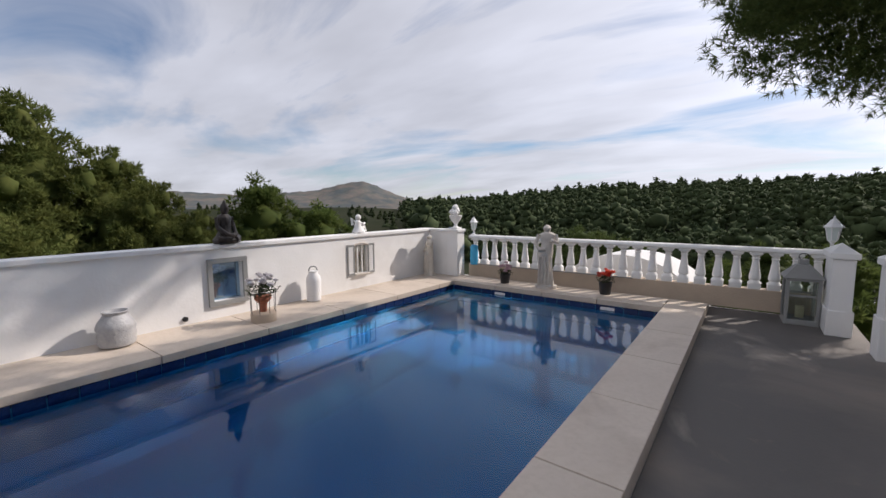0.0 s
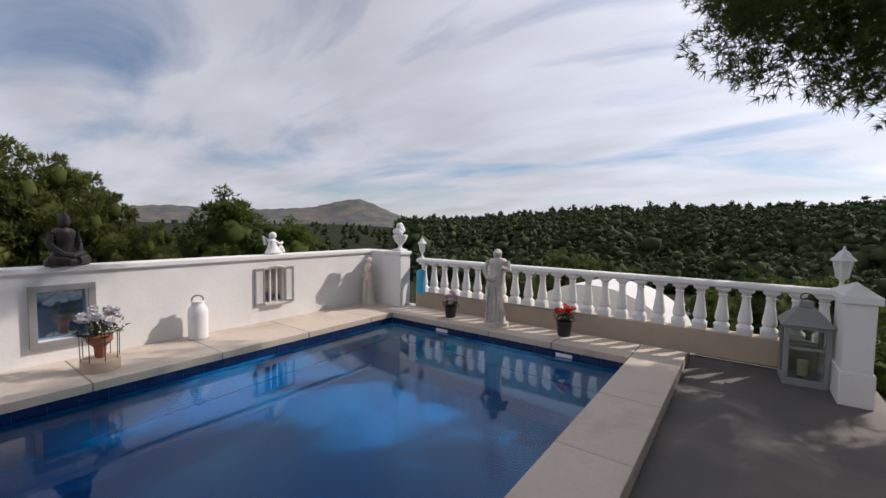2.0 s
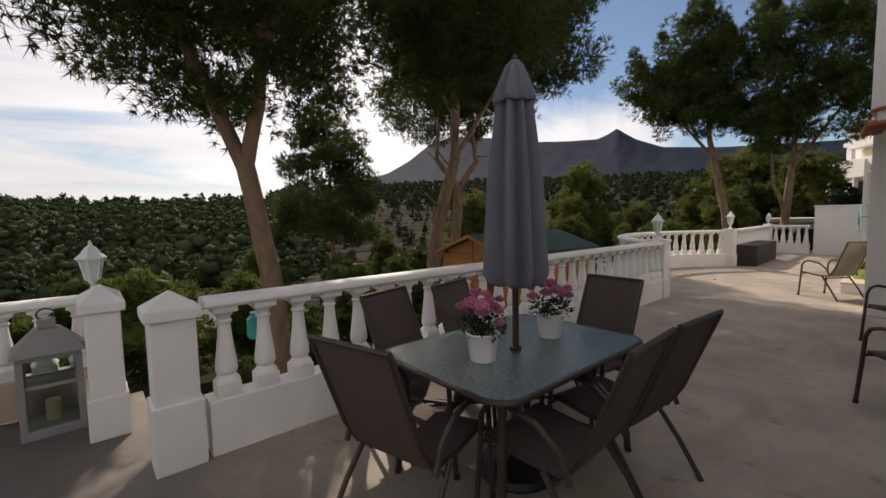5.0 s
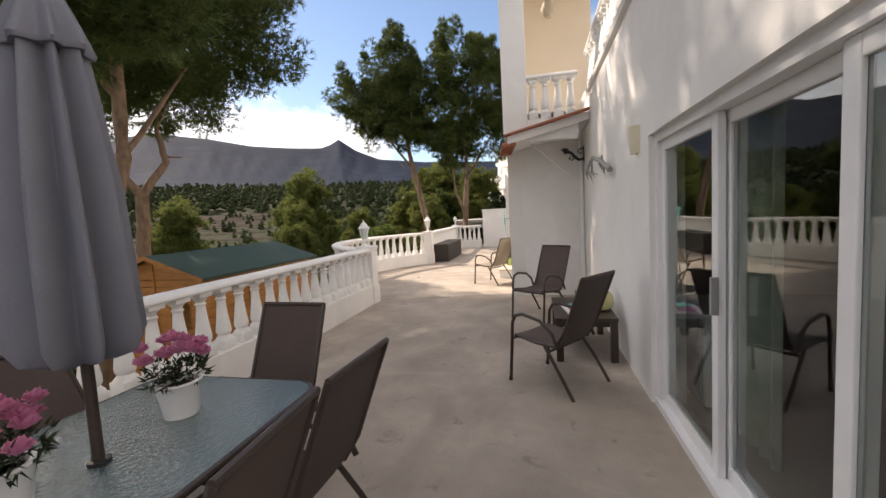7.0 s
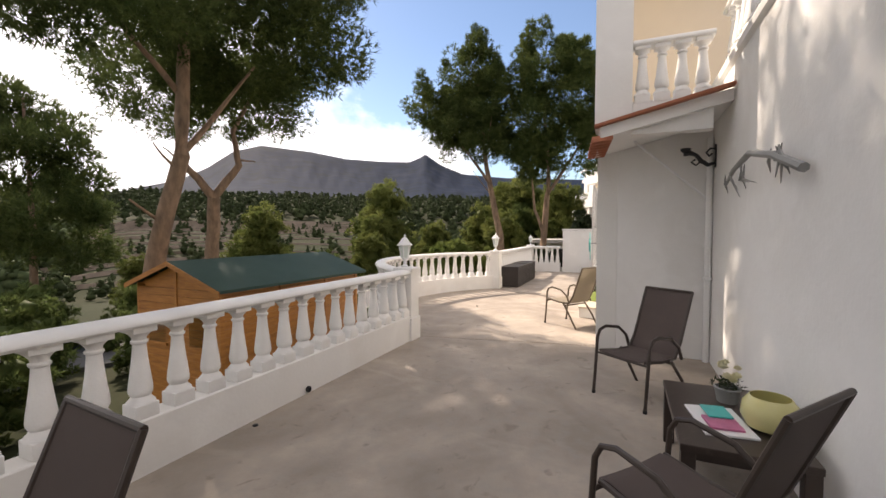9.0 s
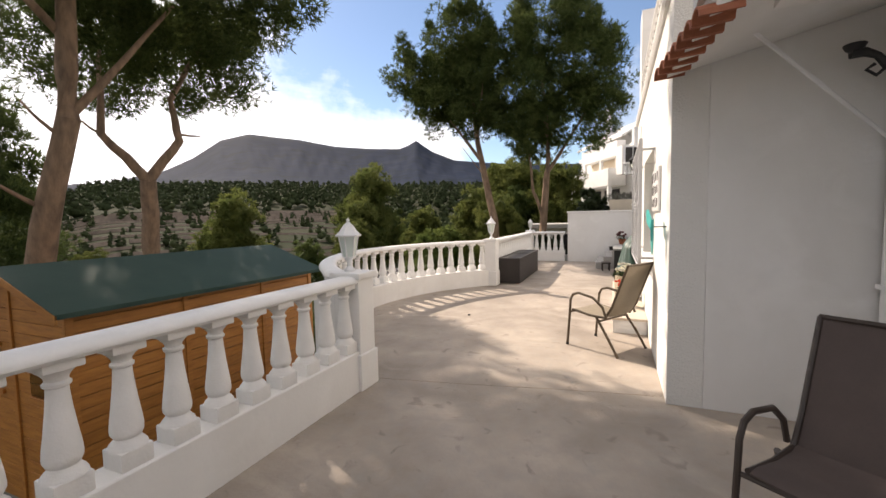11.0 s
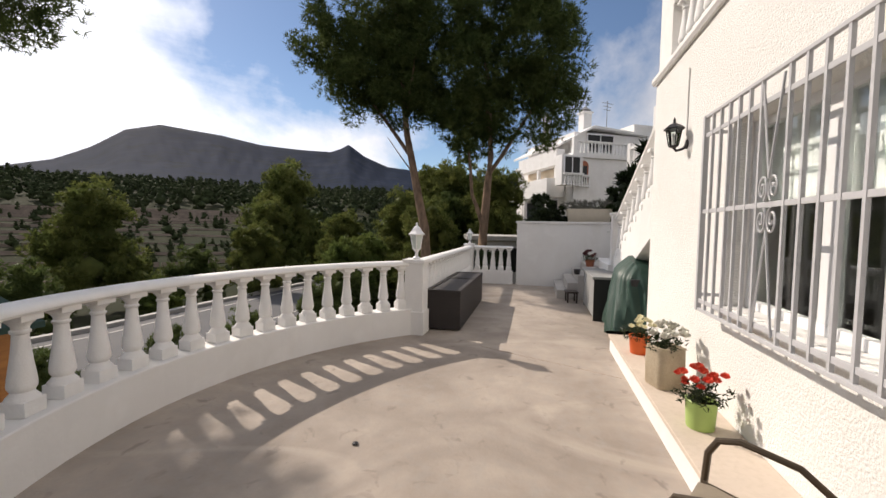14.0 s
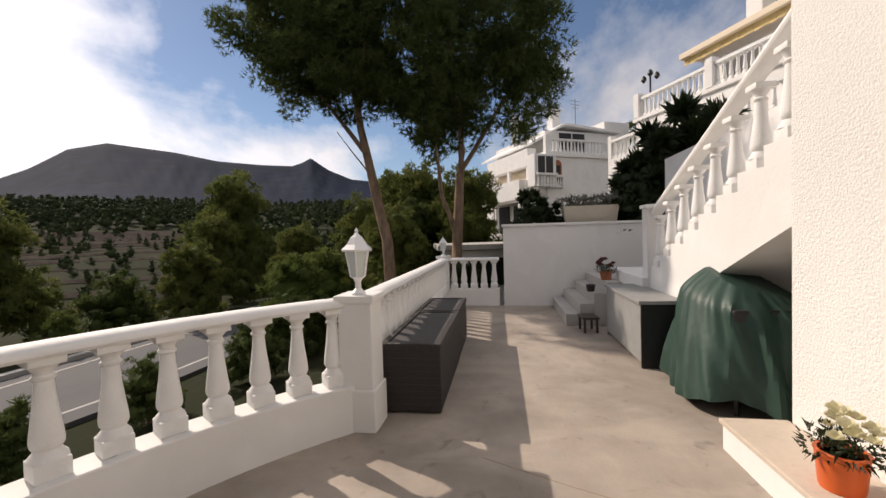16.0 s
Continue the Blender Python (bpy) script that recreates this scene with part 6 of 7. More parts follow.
def parasol():
    t = thing("parasol", 2.56, 3.59, 0, 8, "closed grey canvas parasol on a dark pole", "parasol")
    part("base", lathe([(0.24, 0), (0.25, 0.02), (0.23, 0.05), (0.06, 0.075), (0.035, 0.10), (0.03, 0.30)], 24), M_BLACKP, t, smooth=True)
    part("pole", tube([(0, 0, 0.06), (0, 0, 2.40)], 0.020, 12), M_FRAME, t, smooth=True)

    def skirt(z_r, n=128, folds=8, depth=0.34, flare=0.0):
        bm = bmesh.new()
        rings = []
        for z, r in z_r:
            ring = []
            for k in range(n):
                a = 2 * math.pi * k / n
                w = 1 + depth * (1 - 1.7 * abs(math.cos(folds / 2 * a + 0.4 * math.sin(3 * a) + z * 0.45)) ** 1.6)
                ring.append(bm.verts.new((r * w * math.cos(a), r * w * math.sin(a), z)))
            rings.append(ring)
        for a, b in zip(rings, rings[1:]):
            for k in range(n):
                bm.faces.new((a[k], a[(k + 1) % n], b[(k + 1) % n], b[k]))
        bm.faces.new(rings[0])
        bm.faces.new(rings[-1])
        bmesh.ops.recalc_face_normals(bm, faces=bm.faces[:])
        return bm

    part("canopy", skirt([(1.14, 0.08), (1.16, 0.125), (1.22, 0.148), (1.45, 0.140), (1.75, 0.126), (2.05, 0.098), (2.24, 0.08)], depth=0.42), M_UMB, t, "folded grey canvas", True)
    part("vent", skirt([(2.20, 0.115), (2.215, 0.122), (2.32, 0.085), (2.41, 0.048), (2.44, 0.02)], depth=0.16), M_UMB, t, smooth=True)
    t.scale = (0.94, 0.94, 0.975)
    part("finial", lathe([(0.014, 2.435), (0.02, 2.45), (0.004, 2.475)], 10), M_FRAME, t)


parasol()
for x, y, s in ((2.29, 3.60, 5), (2.92, 3.60, 6)):
    p = pail(x, y, 0.737, 0.070, 0.088, 0.155, M_POTW, "white pot of pink artificial flowers on the table")
    bouquet(p, 0.18, 0.13, 15, M_PINK, 0.048, s)


def side_table():
    t = thing("side_table", 6.20, 1.60, 0, 0, "low dark wooden side table against the wall", "table")
    part("tabletop", bx(-0.52, -0.30, 0.41, 0.52, 0.30, 0.45, 0.006), M_FRAME, t)
    part("apron", bx(-0.47, -0.27, 0.35, 0.47, 0.27, 0.41, 0.004), M_FRAME, t)
    for sx in (-1, 1):
        for sy in (-1, 1):
            part("leg", bx(sx * 0.48 - 0.035, sy * 0.26 - 0.035, 0, sx * 0.48 + 0.035, sy * 0.26 + 0.035, 0.41, 0.005), M_FRAME, t)


side_table()
tr = thing("tray", 6.05, 1.66, 0.451, 8, "white tray with a folded pink and turquoise cloth", "tray")
part("base", bx(-0.20, -0.13, 0, 0.20, 0.13, 0.015, 0.004), M_POTW, tr)
part("cloth", bx(-0.15, -0.08, 0.016, 0.02, 0.09, 0.03, 0.006), M_PINK, tr)
part("cloth", bx(-0.02, -0.07, 0.031, 0.15, 0.06, 0.042, 0.005), M_TURQ, tr)
bw = thing("glass_bowl", 6.05, 1.42, 0.451, 0, "pale yellow round glass bowl", "bowl")
part("bowl", lathe([(0.06, 0), (0.11, 0.02), (0.14, 0.08), (0.13, 0.15), (0.10, 0.19), (0.095, 0.19), (0.12, 0.15), (0.13, 0.08), (0.10, 0.03), (0.05, 0.012)], 24), mat_new("yellow_glass", (0.62, 0.58, 0.28), 0.15, second=(0.55, 0.5, 0.22), scale=4), bw, smooth=True)
p = pail(6.42, 1.55, 0.451, 0.06, 0.075, 0.10, M_GREY, "small grey pot of pale yellow flowers")
bouquet(p, 0.11, 0.08, 7, M_IVORY, 0.038, 9)


# ---------------------------------------------------------------- far end of the terrace
def rattan_unit(x0, x1, y0, y1, h, label):
    t = thing("rattan_seat", (x0 + x1) / 2, (y0 + y1) / 2, 0, 0.6, label, "garden sofa", "rattan seats")
    w, d = (x1 - x0) / 2, (y1 - y0) / 2
    part("body", bx(-w, -d, 0.02, w, d, h - 0.03, 0.012), M_RATTAN, t)
    part("rim", bx(-w - 0.008, -d - 0.008, h - 0.06, w + 0.008, -d + 0.05, h, 0.01), M_RATTAN, t)
    part("rim", bx(-w - 0.008, d - 0.05, h - 0.06, w + 0.008, d + 0.008, h, 0.01), M_RATTAN, t)
    part("rim", bx(-w - 0.008, -d + 0.05, h - 0.06, -w + 0.05, d - 0.05, h, 0.01), M_RATTAN, t)
    part("rim", bx(w - 0.05, -d + 0.05, h - 0.06, w + 0.008, d - 0.05, h, 0.01), M_RATTAN, t)
    part("lid", bx(-w + 0.055, -d + 0.055, h - 0.03, w - 0.055, d - 0.055, h - 0.012, 0.006), M_CUSHION, t)
    for i in range(1, 9):
        z = 0.02 + (h - 0.1) * i / 9
        part("weave_band", bx(-w - 0.004, -d - 0.004, z - 0.012, w + 0.004, d + 0.004, z + 0.012, 0.003), M_RATTAN, t)


rattan_unit(14.72, 16.25, 4.93, 5.44, 0.60, "long dark rattan storage seat against the rail")
rattan_unit(16.29, 17.30, 4.95, 5.47, 0.60, "shorter dark rattan seat against the rail")

structure("wall_far", bx(20.13, 1.0, -0.2, 20.35, 4.42, 1.66), M_WALL, "white rendered retaining wall at the terrace end")
structure("wall_far_cap", bx(20.10, 1.0, 1.663, 20.38, 4.45, 1.72, 0.01), M_WALL, "white coping of the retaining wall")
structure("upper_bed", bx(20.36, -6, -1.0, 27, 4.40, 1.45), M_EARTH, "planted bed above the retaining wall")


def trough(x, y, z):
    t = thing("planter_trough", x, y, z, 90, "cream concrete planter trough of grey-green plants", "planter")
    bm = bmesh.new()
    lo = [bm.verts.new(p) for p in ((-0.52, -0.17, 0), (0.52, -0.17, 0), (0.52, 0.17, 0), (-0.52, 0.17, 0))]
    hi = [bm.verts.new(p) for p in ((-0.58, -0.22, 0.42), (0.58, -0.22, 0.42), (0.58, 0.22, 0.42), (-0.58, 0.22, 0.42))]
    bm.faces.new(list(reversed(lo)))
    bm.faces.new(hi)
    for k in range(4):
        bm.faces.new((lo[k], lo[(k + 1) % 4], hi[(k + 1) % 4], hi[k]))
    bmesh.ops.bevel(bm, geom=bm.edges[:], offset=0.012, segments=2, affect='EDGES')
    part("trough", bm, mat_new("cream_concrete", (0.60, 0.53, 0.42), 0.8, second=(0.5, 0.44, 0.35), scale=5, bump=0.2), t)
    g = np.random.default_rng(77)
    v, f = tufts([(x_, 0, 0.5) for x_ in np.linspace(-0.5, 0.5, 8)], [0.19] * 8, 45, 0.10, 0.03, 4, g)
    soup("foliage", v, f, mat_new("grey_green_leaves", (0.14, 0.16, 0.12), 0.7, second=(0.3, 0.26, 0.24), scale=14, amount=0.8, vary=0.3), t)


trough(20.75, 2.55, 1.66)
bush_kind("shrub", 1.0, 1.2, 22, 70, 41, M_LEAF, "dark leafy shrub in the upper bed", "shrub", "bed shrubs", [(20.85, 3.80, 1.40, 1.05), (20.8, 3.35, 1.40, 0.75), (20.9, 1.75, 1.4, 1.25), (21.7, 1.2, 1.4, 1.75), (22.2, 0.3, 1.4, 2.6), (22.8, -0.6, 1.4, 3.2), (21.3, 0.3, 1.4, 1.7), (20.9, 5.1, -0.3, 1.1), (21.3, 5.6, -0.4, 1.2)], 0.14, 0.07)


def stairs():
    t = thing("stairs", 0, 0, 0, 0, "white outdoor stairs climbing along the house", "stairs", kind="structure")
    n, x0, x1, z0, z1 = 8, 17.25, 14.42, 0.88, 2.10
    prof = [(x0, z0 - 0.55)]
    for i in range(n):
        xa, xb = x0 + (x1 - x0) * i / n, x0 + (x1 - x0) * (i + 1) / n
        z = z0 + (z1 - z0) * (i + 1) / n
        prof += [(xa, z), (xb, z)]
    prof += [(x1, z1 - 0.58)]
    bm = bmesh.new()
    a = [bm.verts.new((x, 1.25, z)) for x, z in prof]
    b = [bm.verts.new((x, 2.45, z)) for x, z in prof]
    bm.faces.new(list(reversed(a)))
    bm.faces.new(b)
    for i in range(len(prof)):
        j = (i + 1) % len(prof)
        bm.faces.new((a[i], a[j], b[j], b[i]))
    bmesh.ops.recalc_face_normals(bm, faces=bm.faces[:])
    bmesh.ops.triangulate(bm, faces=[f for f in bm.faces if len(f.verts) > 4])
    part("flight", bm, M_WALL, t)
    part("landing", bx(17.252, 1.25, 0.0, 19.2, 2.55, 0.86, 0.01), M_WALL, t)
    for i in range(4):
        part("step", bx(18.2, 2.552 + i * 0.22, 0.0, 20.1, 2.77 + i * 0.22, 0.70 - i * 0.17, 0.01), M_KERB, t)
    zs = [z0 + 0.02, z1 + 0.02]
    part("rail", sweep([(x0 - 0.02, 2.37), (x1, 2.37)], [(o * 0.8, 0.80 + z * 1.2) for o, z in RAIL_PROFILE], None, zs), M_WHITE, t, smooth=True)
    bal = baluster_mesh(0.68)
    for i in range(n):
        xa, xb = x0 + (x1 - x0) * i / n, x0 + (x1 - x0) * (i + 1) / n
        z = z0 + (z1 - z0) * (i + 1) / n
        share("baluster", bal, t, pose((xa + xb) / 2, 2.37, z - 0.02))
    part("newel", bx(x0 - 0.02, 2.29, 0.86, x0 + 0.18, 2.49, 1.80, 0.01), M_WALL, t)
    part("newel_cap", bx(x0 - 0.045, 2.265, 1.80, x0 + 0.205, 2.515, 1.85, 0.01), M_WALL, t)


stairs()
# added wall: blocks sky light so the underside of the flight stays dark
structure("wall_stair_back", bx(14.37, 1.0, 0, 20.12, 1.22, 2.9), M_WALL, "added white wall that keeps the space under the stairs dark")


def covered_grill():
    """A garden grill under a loose green tarpaulin."""
    t = thing("covered_barbecue", 15.35, 2.28, 0, 4, "barbecue under a loose draped green tarpaulin", "barbecue")
    g = np.random.default_rng(9)
    nA, nZ = 144, 26
    bm = bmesh.new()
    rings = []
    for j in range(nZ + 1):
        s = j / nZ
        z = 0.06 + 0.98 * s
        ring = []
        for k in range(nA):
            a = 2 * math.pi * k / nA
            cx, cy = 0.66, 0.58
            sq = 1.0 / max(abs(math.cos(a)), abs(math.sin(a))) ** 0.55
            shape = (1.02 - 0.34 * s ** 1.3) if s < 0.80 else (0.766 - 2.9 * (s - 0.80) ** 1.35)
            crease = 1 - 2 * abs(math.sin(3.5 * a + 1.1 * math.sin(2 * a) + 0.9 * s))
            fold = 1 + (1.05 - s) ** 0.8 * (0.13 * crease + 0.045 * math.sin(17 * a + 1.3 + 4 * s)) + 0.02 * math.sin(23 * a + 13 * s)
            hem = 0.10 * math.sin(3 * a + 0.7) * (1 - s) ** 3
            ring.append(bm.verts.new((cx * sq * shape * fold * math.cos(a), cy * sq * shape * fold * math.sin(a), z + hem + (0.10 * math.cos(a - 0.5) * s))))
        rings.append(ring)
    for a, b in zip(rings, rings[1:]):
        for k in range(nA):
            bm.faces.new((a[k], a[(k + 1) % nA], b[(k + 1) % nA], b[k]))
    bm.faces.new(rings[-1])
    part("tarpaulin", bm, M_TARP, t, "green woven tarpaulin", True)
    for sx in (-1, 1):
        for sy in (-1, 1):
            part("leg", tube([(sx * 0.40, sy * 0.32, 0), (sx * 0.40, sy * 0.32, 0.6)], 0.02, 8), M_IRON, t)
    part("firebox", bx(-0.45, -0.36, 0.55, 0.45, 0.36, 0.85, 0.02), M_IRON, t)


covered_grill()
cs = thing("garden_console", 16.85, 2.72, 0, 0, "grey painted wooden garden console", "console table")
part("top", bx(-0.80, -0.24, 0.70, 0.80, 0.24, 0.74, 0.006), M_GREY, cs)
part("front_panel", bx(-0.76, 0.18, 0.06, 0.76, 0.21, 0.70, 0.004), M_GREY, cs)
part("side_panel", bx(-0.78, -0.22, 0.0, -0.75, 0.21, 0.70, 0.004), M_BLACKP, cs)
part("side_panel", bx(0.75, -0.22, 0.0, 0.78, 0.21, 0.70, 0.004), M_GREY, cs)
fs = thing("footstool", 17.85, 3.15, 0, 5, "small dark wooden footstool", "stool")
part("seat", bx(-0.17, -0.12, 0.20, 0.17, 0.12, 0.235, 0.006), M_FRAME, fs)
for sx in (-1, 1):
    for sy in (-1, 1):
        part("leg", bx(sx * 0.14 - 0.015, sy * 0.09 - 0.015, 0, sx * 0.14 + 0.015, sy * 0.09 + 0.015, 0.2), M_FRAME, fs)
p = pail(18.55, 2.72, 0.70, 0.08, 0.10, 0.15, M_TERRA, "terracotta pot with a wilted dark red plant")
bouquet(p, 0.17, 0.15, 9, mat_new("dark_red_leaves", (0.09, 0.02, 0.025), 0.6, second=(0.14, 0.04, 0.04), scale=12, vary=0.3), 0.06, 14)
p = pail(18.4, 3.0, 0.53, 0.06, 0.075, 0.11, M_IRON, "small black pot on the steps")

# small things on the floor
for x, y in ((11.48, 5.03), (5.6, 4.9)):
    st = thing("pebble", x, y, 0.0, 0, "small dark stone on the terrace floor", "stone", "loose stones")
    part("stone", lathe([(0.012, 0), (0.024, 0.006), (0.020, 0.014), (0.006, 0.018)], 9), M_IRON, st, smooth=True)
for x, y, rz in ((11.55, 6.842, 0), (6.3, 4.985, 0)):
    dr = thing("drain_hole", x, y, 0.045, rz, "dark round drain outlet at the foot of the wall", "drain", "drains")
    part("pipe", lathe([(0.030, 0), (0.030, 0.02), (0.024, 0.021), (0.022, 0.01)], 14, None, Matrix.Rotation(math.pi / 2, 4, 'X')), M_BLACKP, dr, smooth=True)


# ---------------------------------------------------------------- things round the pool
def figure_mesh(rings, n=14, bm=None, twist=0.0):
    """A carved body from stacked ovals: centre x, y, height, half widths."""
    bm = bm or bmesh.new()
    rr = []
    for i, (cx, cy, z, a, b) in enumerate(rings):
        rr.append([bm.verts.new((cx + a * math.cos(2 * math.pi * k / n + twist * i), cy + b * math.sin(2 * math.pi * k / n + twist * i), z)) for k in range(n)])
    for p_, q_ in zip(rr, rr[1:]):
        for k in range(n):
            bm.faces.new((p_[k], p_[(k + 1) % n], q_[(k + 1) % n], q_[k]))
    bm.faces.new(list(reversed(rr[0])))
    bm.faces.new(rr[-1])
    return bm


def statue(x, y, z, h, rz, mat, label):
    bm = figure_mesh([(0, 0, 0, .17, .15), (0, 0, .05, .17, .15), (0, 0, .06, .13, .12), (.01, 0, .18, .12, .11), (.02, 0, .36, .105, .10), (.03, 0, .50, .12, .10), (.02, 0, .58, .125, .095),
                      (0, 0, .66, .10, .08), (-.01, 0, .72, .095, .075), (-.01, 0, .80, .12, .085), (-.01, 0, .86, .135, .08), (-.01, 0, .89, .09, .06), (0, .0, .905, .04, .04), (0, .01, .93, .055, .06), (0, .01, .97, .062, .07), (0, 0, 1.0, .045, .05), (0, 0, 1.02, .01, .01)], 18)
    tube([(.125, 0, .86), (.17, .03, .72), (.10, .10, .62), (.0, .11, .64)], 0.03, 8, bm)
    tube([(-.14, 0, .86), (-.17, .05, .74), (-.08, .11, .78)], 0.03, 8, bm)
    for k in range(5):
        tube([(-.08 + .045 * k, .09, .52), (-.10 + .05 * k, .115, .25), (-.11 + .055 * k, .11, .06)], 0.016, 6, bm)
    for v in bm.verts:
        v.co *= h
    ob = obj("statue", bm, mat, None, "", True)
    ob.matrix_world = pose(x, y, z, 0, 0, rz)
    return tagged(ob, label, "statue", "garden statues")


statue(-2.85, 5.86, 0.13, 1.05, 195, M_STATUE, "weathered stone garden statue on the pool edge")
statue(-5.26, 5.72, 0.13, 0.80, 150, mat_new("pale_stone", (0.66, 0.61, 0.53), 0.85, second=(0.5, 0.45, 0.39), scale=8, bump=0.3), "pale stone garden statue in the wall corner")


def seated_bronze():
    bm = figure_mesh([(0, 0, 0, .22, .16), (0, 0, .05, .235, .17), (0, -.01, .10, .17, .12), (0, -.02, .16, .115, .085), (0, -.02, .26, .12, .085), (0, -.02, .34, .145, .085), (0, -.02, .375, .11, .07), (0, -.01, .395, .045, .045), (0, 0, .42, .06, .065), (0, 0, .47, .065, .07), (0, 0, .51, .05, .055), (0, 0, .535, .028, .03), (0, 0, .57, .012, .012)], 18)
    for s in (-1, 1):
        tube([(s * .14, -.02, .34), (s * .17, 0, .22), (s * .10, .11, .12), (0, .13, .10)], 0.04, 8, bm, [.045, .04, .035, .03])
        tube([(s * .08, 0, .06), (s * .20, .07, .05), (s * .05, .16, .05)], 0.05, 8, bm, [.06, .06, .04])
    ob = obj("seated_statue", bm, M_BRONZE, None, "", True)
    ob.matrix_world = pose(-5.53, 1.87, 1.062, 0, 0, -70) @ Matrix.Diagonal((0.74, 0.80, 0.96, 1))
    tagged(ob, "dark bronze seated garden figure on the wall", "statue", "garden statues")


seated_bronze()
ab = figure_mesh([(0, 0, 0, .14, .09), (0, 0, .03, .15, .10), (.02, 0, .09, .08, .07), (.03, 0, .17, .06, .05), (.03, 0, .20, .07, .05), (.03, 0, .225, .03, .03), (.03, .01, .25, .05, .05), (.03, .01, .29, .052, .05), (.03, .01, .32, .02, .02)], 14)
tube([(.02, .02, .07), (-.10, .05, .10), (-.17, .03, .03)], 0.03, 7, ab)
tube([(.03, .03, .19), (-.06, .07, .15), (-.12, .05, .17)], 0.02, 7, ab)
tube([(.07, -.03, .20), (.12, -.07, .26), (.10, -.06, .14)], 0.022, 7, ab)
o = obj("cherub_statue", ab, M_WHITE, None, "", True)
o.matrix_world = pose(-5.54, 4.12, 1.062, 0, 0, -70)
tagged(o, "small white stone seated cherub on the wall", "statue", "garden statues")

urn = thing("stone_urn", -4.86, 6.06, 1.062, 0, "pale stone urn heaped with carved fruit", "urn")
part("base", bx(-0.09, -0.09, 0, 0.09, 0.09, 0.03, 0.006), M_WHITE, urn)
part("bowl", lathe([(0.07, 0.03), (0.035, 0.06), (0.035, 0.10), (0.09, 0.16), (0.125, 0.24), (0.13, 0.27), (0.11, 0.275)], 18), M_WHITE, urn, smooth=True)
g = random.Random(3)
for i in range(15):
    a, q = g.uniform(0, 6.28), 0.09 * math.sqrt(g.random())
    rr = g.uniform(0.035, 0.055)
    part("fruit", lathe([(0.004, -rr), (rr * .7, -rr * .7), (rr, 0), (rr * .7, rr * .7), (0.004, rr)], 9, None, Matrix.Translation((q * math.cos(a), q * math.sin(a), 0.30 + 0.16 * (1 - q / 0.09) + g.uniform(-.02, .03)))), M_WHITE, urn, smooth=True)

# framed niche and shuttered mirror window in the pool wall
nf = thing("wall_niche", WX + 0.002, 1.825, 0.585, 0, "grey framed niche with a blue glazed pane", "niche")
for y0, y1, z0, z1 in ((-0.25, 0.25, 0.24, 0.30), (-0.25, 0.25, -0.30, -0.24), (-0.25, -0.19, -0.24, 0.24), (0.19, 0.25, -0.24, 0.24)):
    part("frame", bx(0, y0, z0, 0.035, y1, z1, 0.006), M_GREY, nf)
part("pane", bx(-0.10, -0.19, -0.24, -0.085, 0.19, 0.24), mat_new("blue_mirror", (0.35, 0.5, 0.65), 0.06, metal=0.9, second=(0.3, 0.45, 0.6), scale=4), nf)
part("back", bx(-0.19, -0.194, -0.244, -0.105, 0.194, 0.244), M_GREY, nf)
sw = thing("shuttered_mirror", WX + 0.002, 4.08, 0.62, 0, "small arched mirror window with open slatted shutters", "mirror")
part("pane", bx(-0.06, -0.14, -0.235, -0.045, 0.14, 0.235), mat_new("aged_mirror", (0.6, 0.58, 0.52), 0.08, metal=0.9, second=(0.5, 0.48, 0.42), scale=5), sw)
part("back", bx(-0.19, -0.143, -0.238, -0.065, 0.143, 0.238), M_GREY, sw)
for y in (-0.05, 0.05):
    part("muntin", bx(-0.043, y - 0.008, -0.235, -0.025, y + 0.008, 0.235), M_WHITE, sw)
part("lintel", tube([(0.01, -0.16, 0.245), (0.012, -0.08, 0.27), (0.012, 0, 0.28), (0.012, 0.08, 0.27), (0.01, 0.16, 0.245)], 0.016, 8), M_STATUE, sw)
part("sill", bx(0.0, -0.16, -0.265, 0.05, 0.16, -0.238, 0.004), M_STATUE, sw)
for s in (-1, 1):
    e = part("shutter", bx(0.0, s * 0.155, -0.26, 0.018, s * 0.30, -0.225), M_GREY, sw)
    part("stile", bx(0.0, s * 0.155, 0.225, 0.018, s * 0.30, 0.26), M_GREY, e)
    part("stile", bx(0.0, s * 0.155, -0.225, 0.018, s * 0.175, 0.225), M_GREY, e)
    part("stile", bx(0.0, s * 0.28, -0.225, 0.018, s * 0.30, 0.225), M_GREY, e)
    for i in range(13):
        z = -0.21 + i * 0.035
        part("slat", bx(0.004, s * 0.176, z - 0.012, 0.013, s * 0.279, z + 0.010), M_WHITE, e)

jar = thing("ceramic_jar", -5.22, 0.58, 0.13, 0, "ribbed grey ceramic jar beside the wall", "jar")
part("body", lathe([(0.11, 0), (0.15, 0.02), (0.165, 0.06), (0.158, 0.09), (0.168, 0.12), (0.16, 0.16), (0.17, 0.20), (0.155, 0.25), (0.12, 0.30), (0.10, 0.33), (0.115, 0.36), (0.105, 0.365), (0.085, 0.33)], 26), mat_new("grey_ceramic", (0.42, 0.41, 0.40), 0.5, second=(0.3, 0.3, 0.31), scale=14, amount=0.8, bump=0.3), jar, smooth=True)
churn = thing("milk_churn", -5.28, 2.98, 0.13, 0, "white enamel milk churn with a ring handle", "churn")
part("body", lathe([(0.09, 0), (0.105, 0.01), (0.108, 0.30), (0.10, 0.36), (0.07, 0.40), (0.065, 0.43), (0.075, 0.44), (0.07, 0.45)], 24), M_POTW, churn, smooth=True)
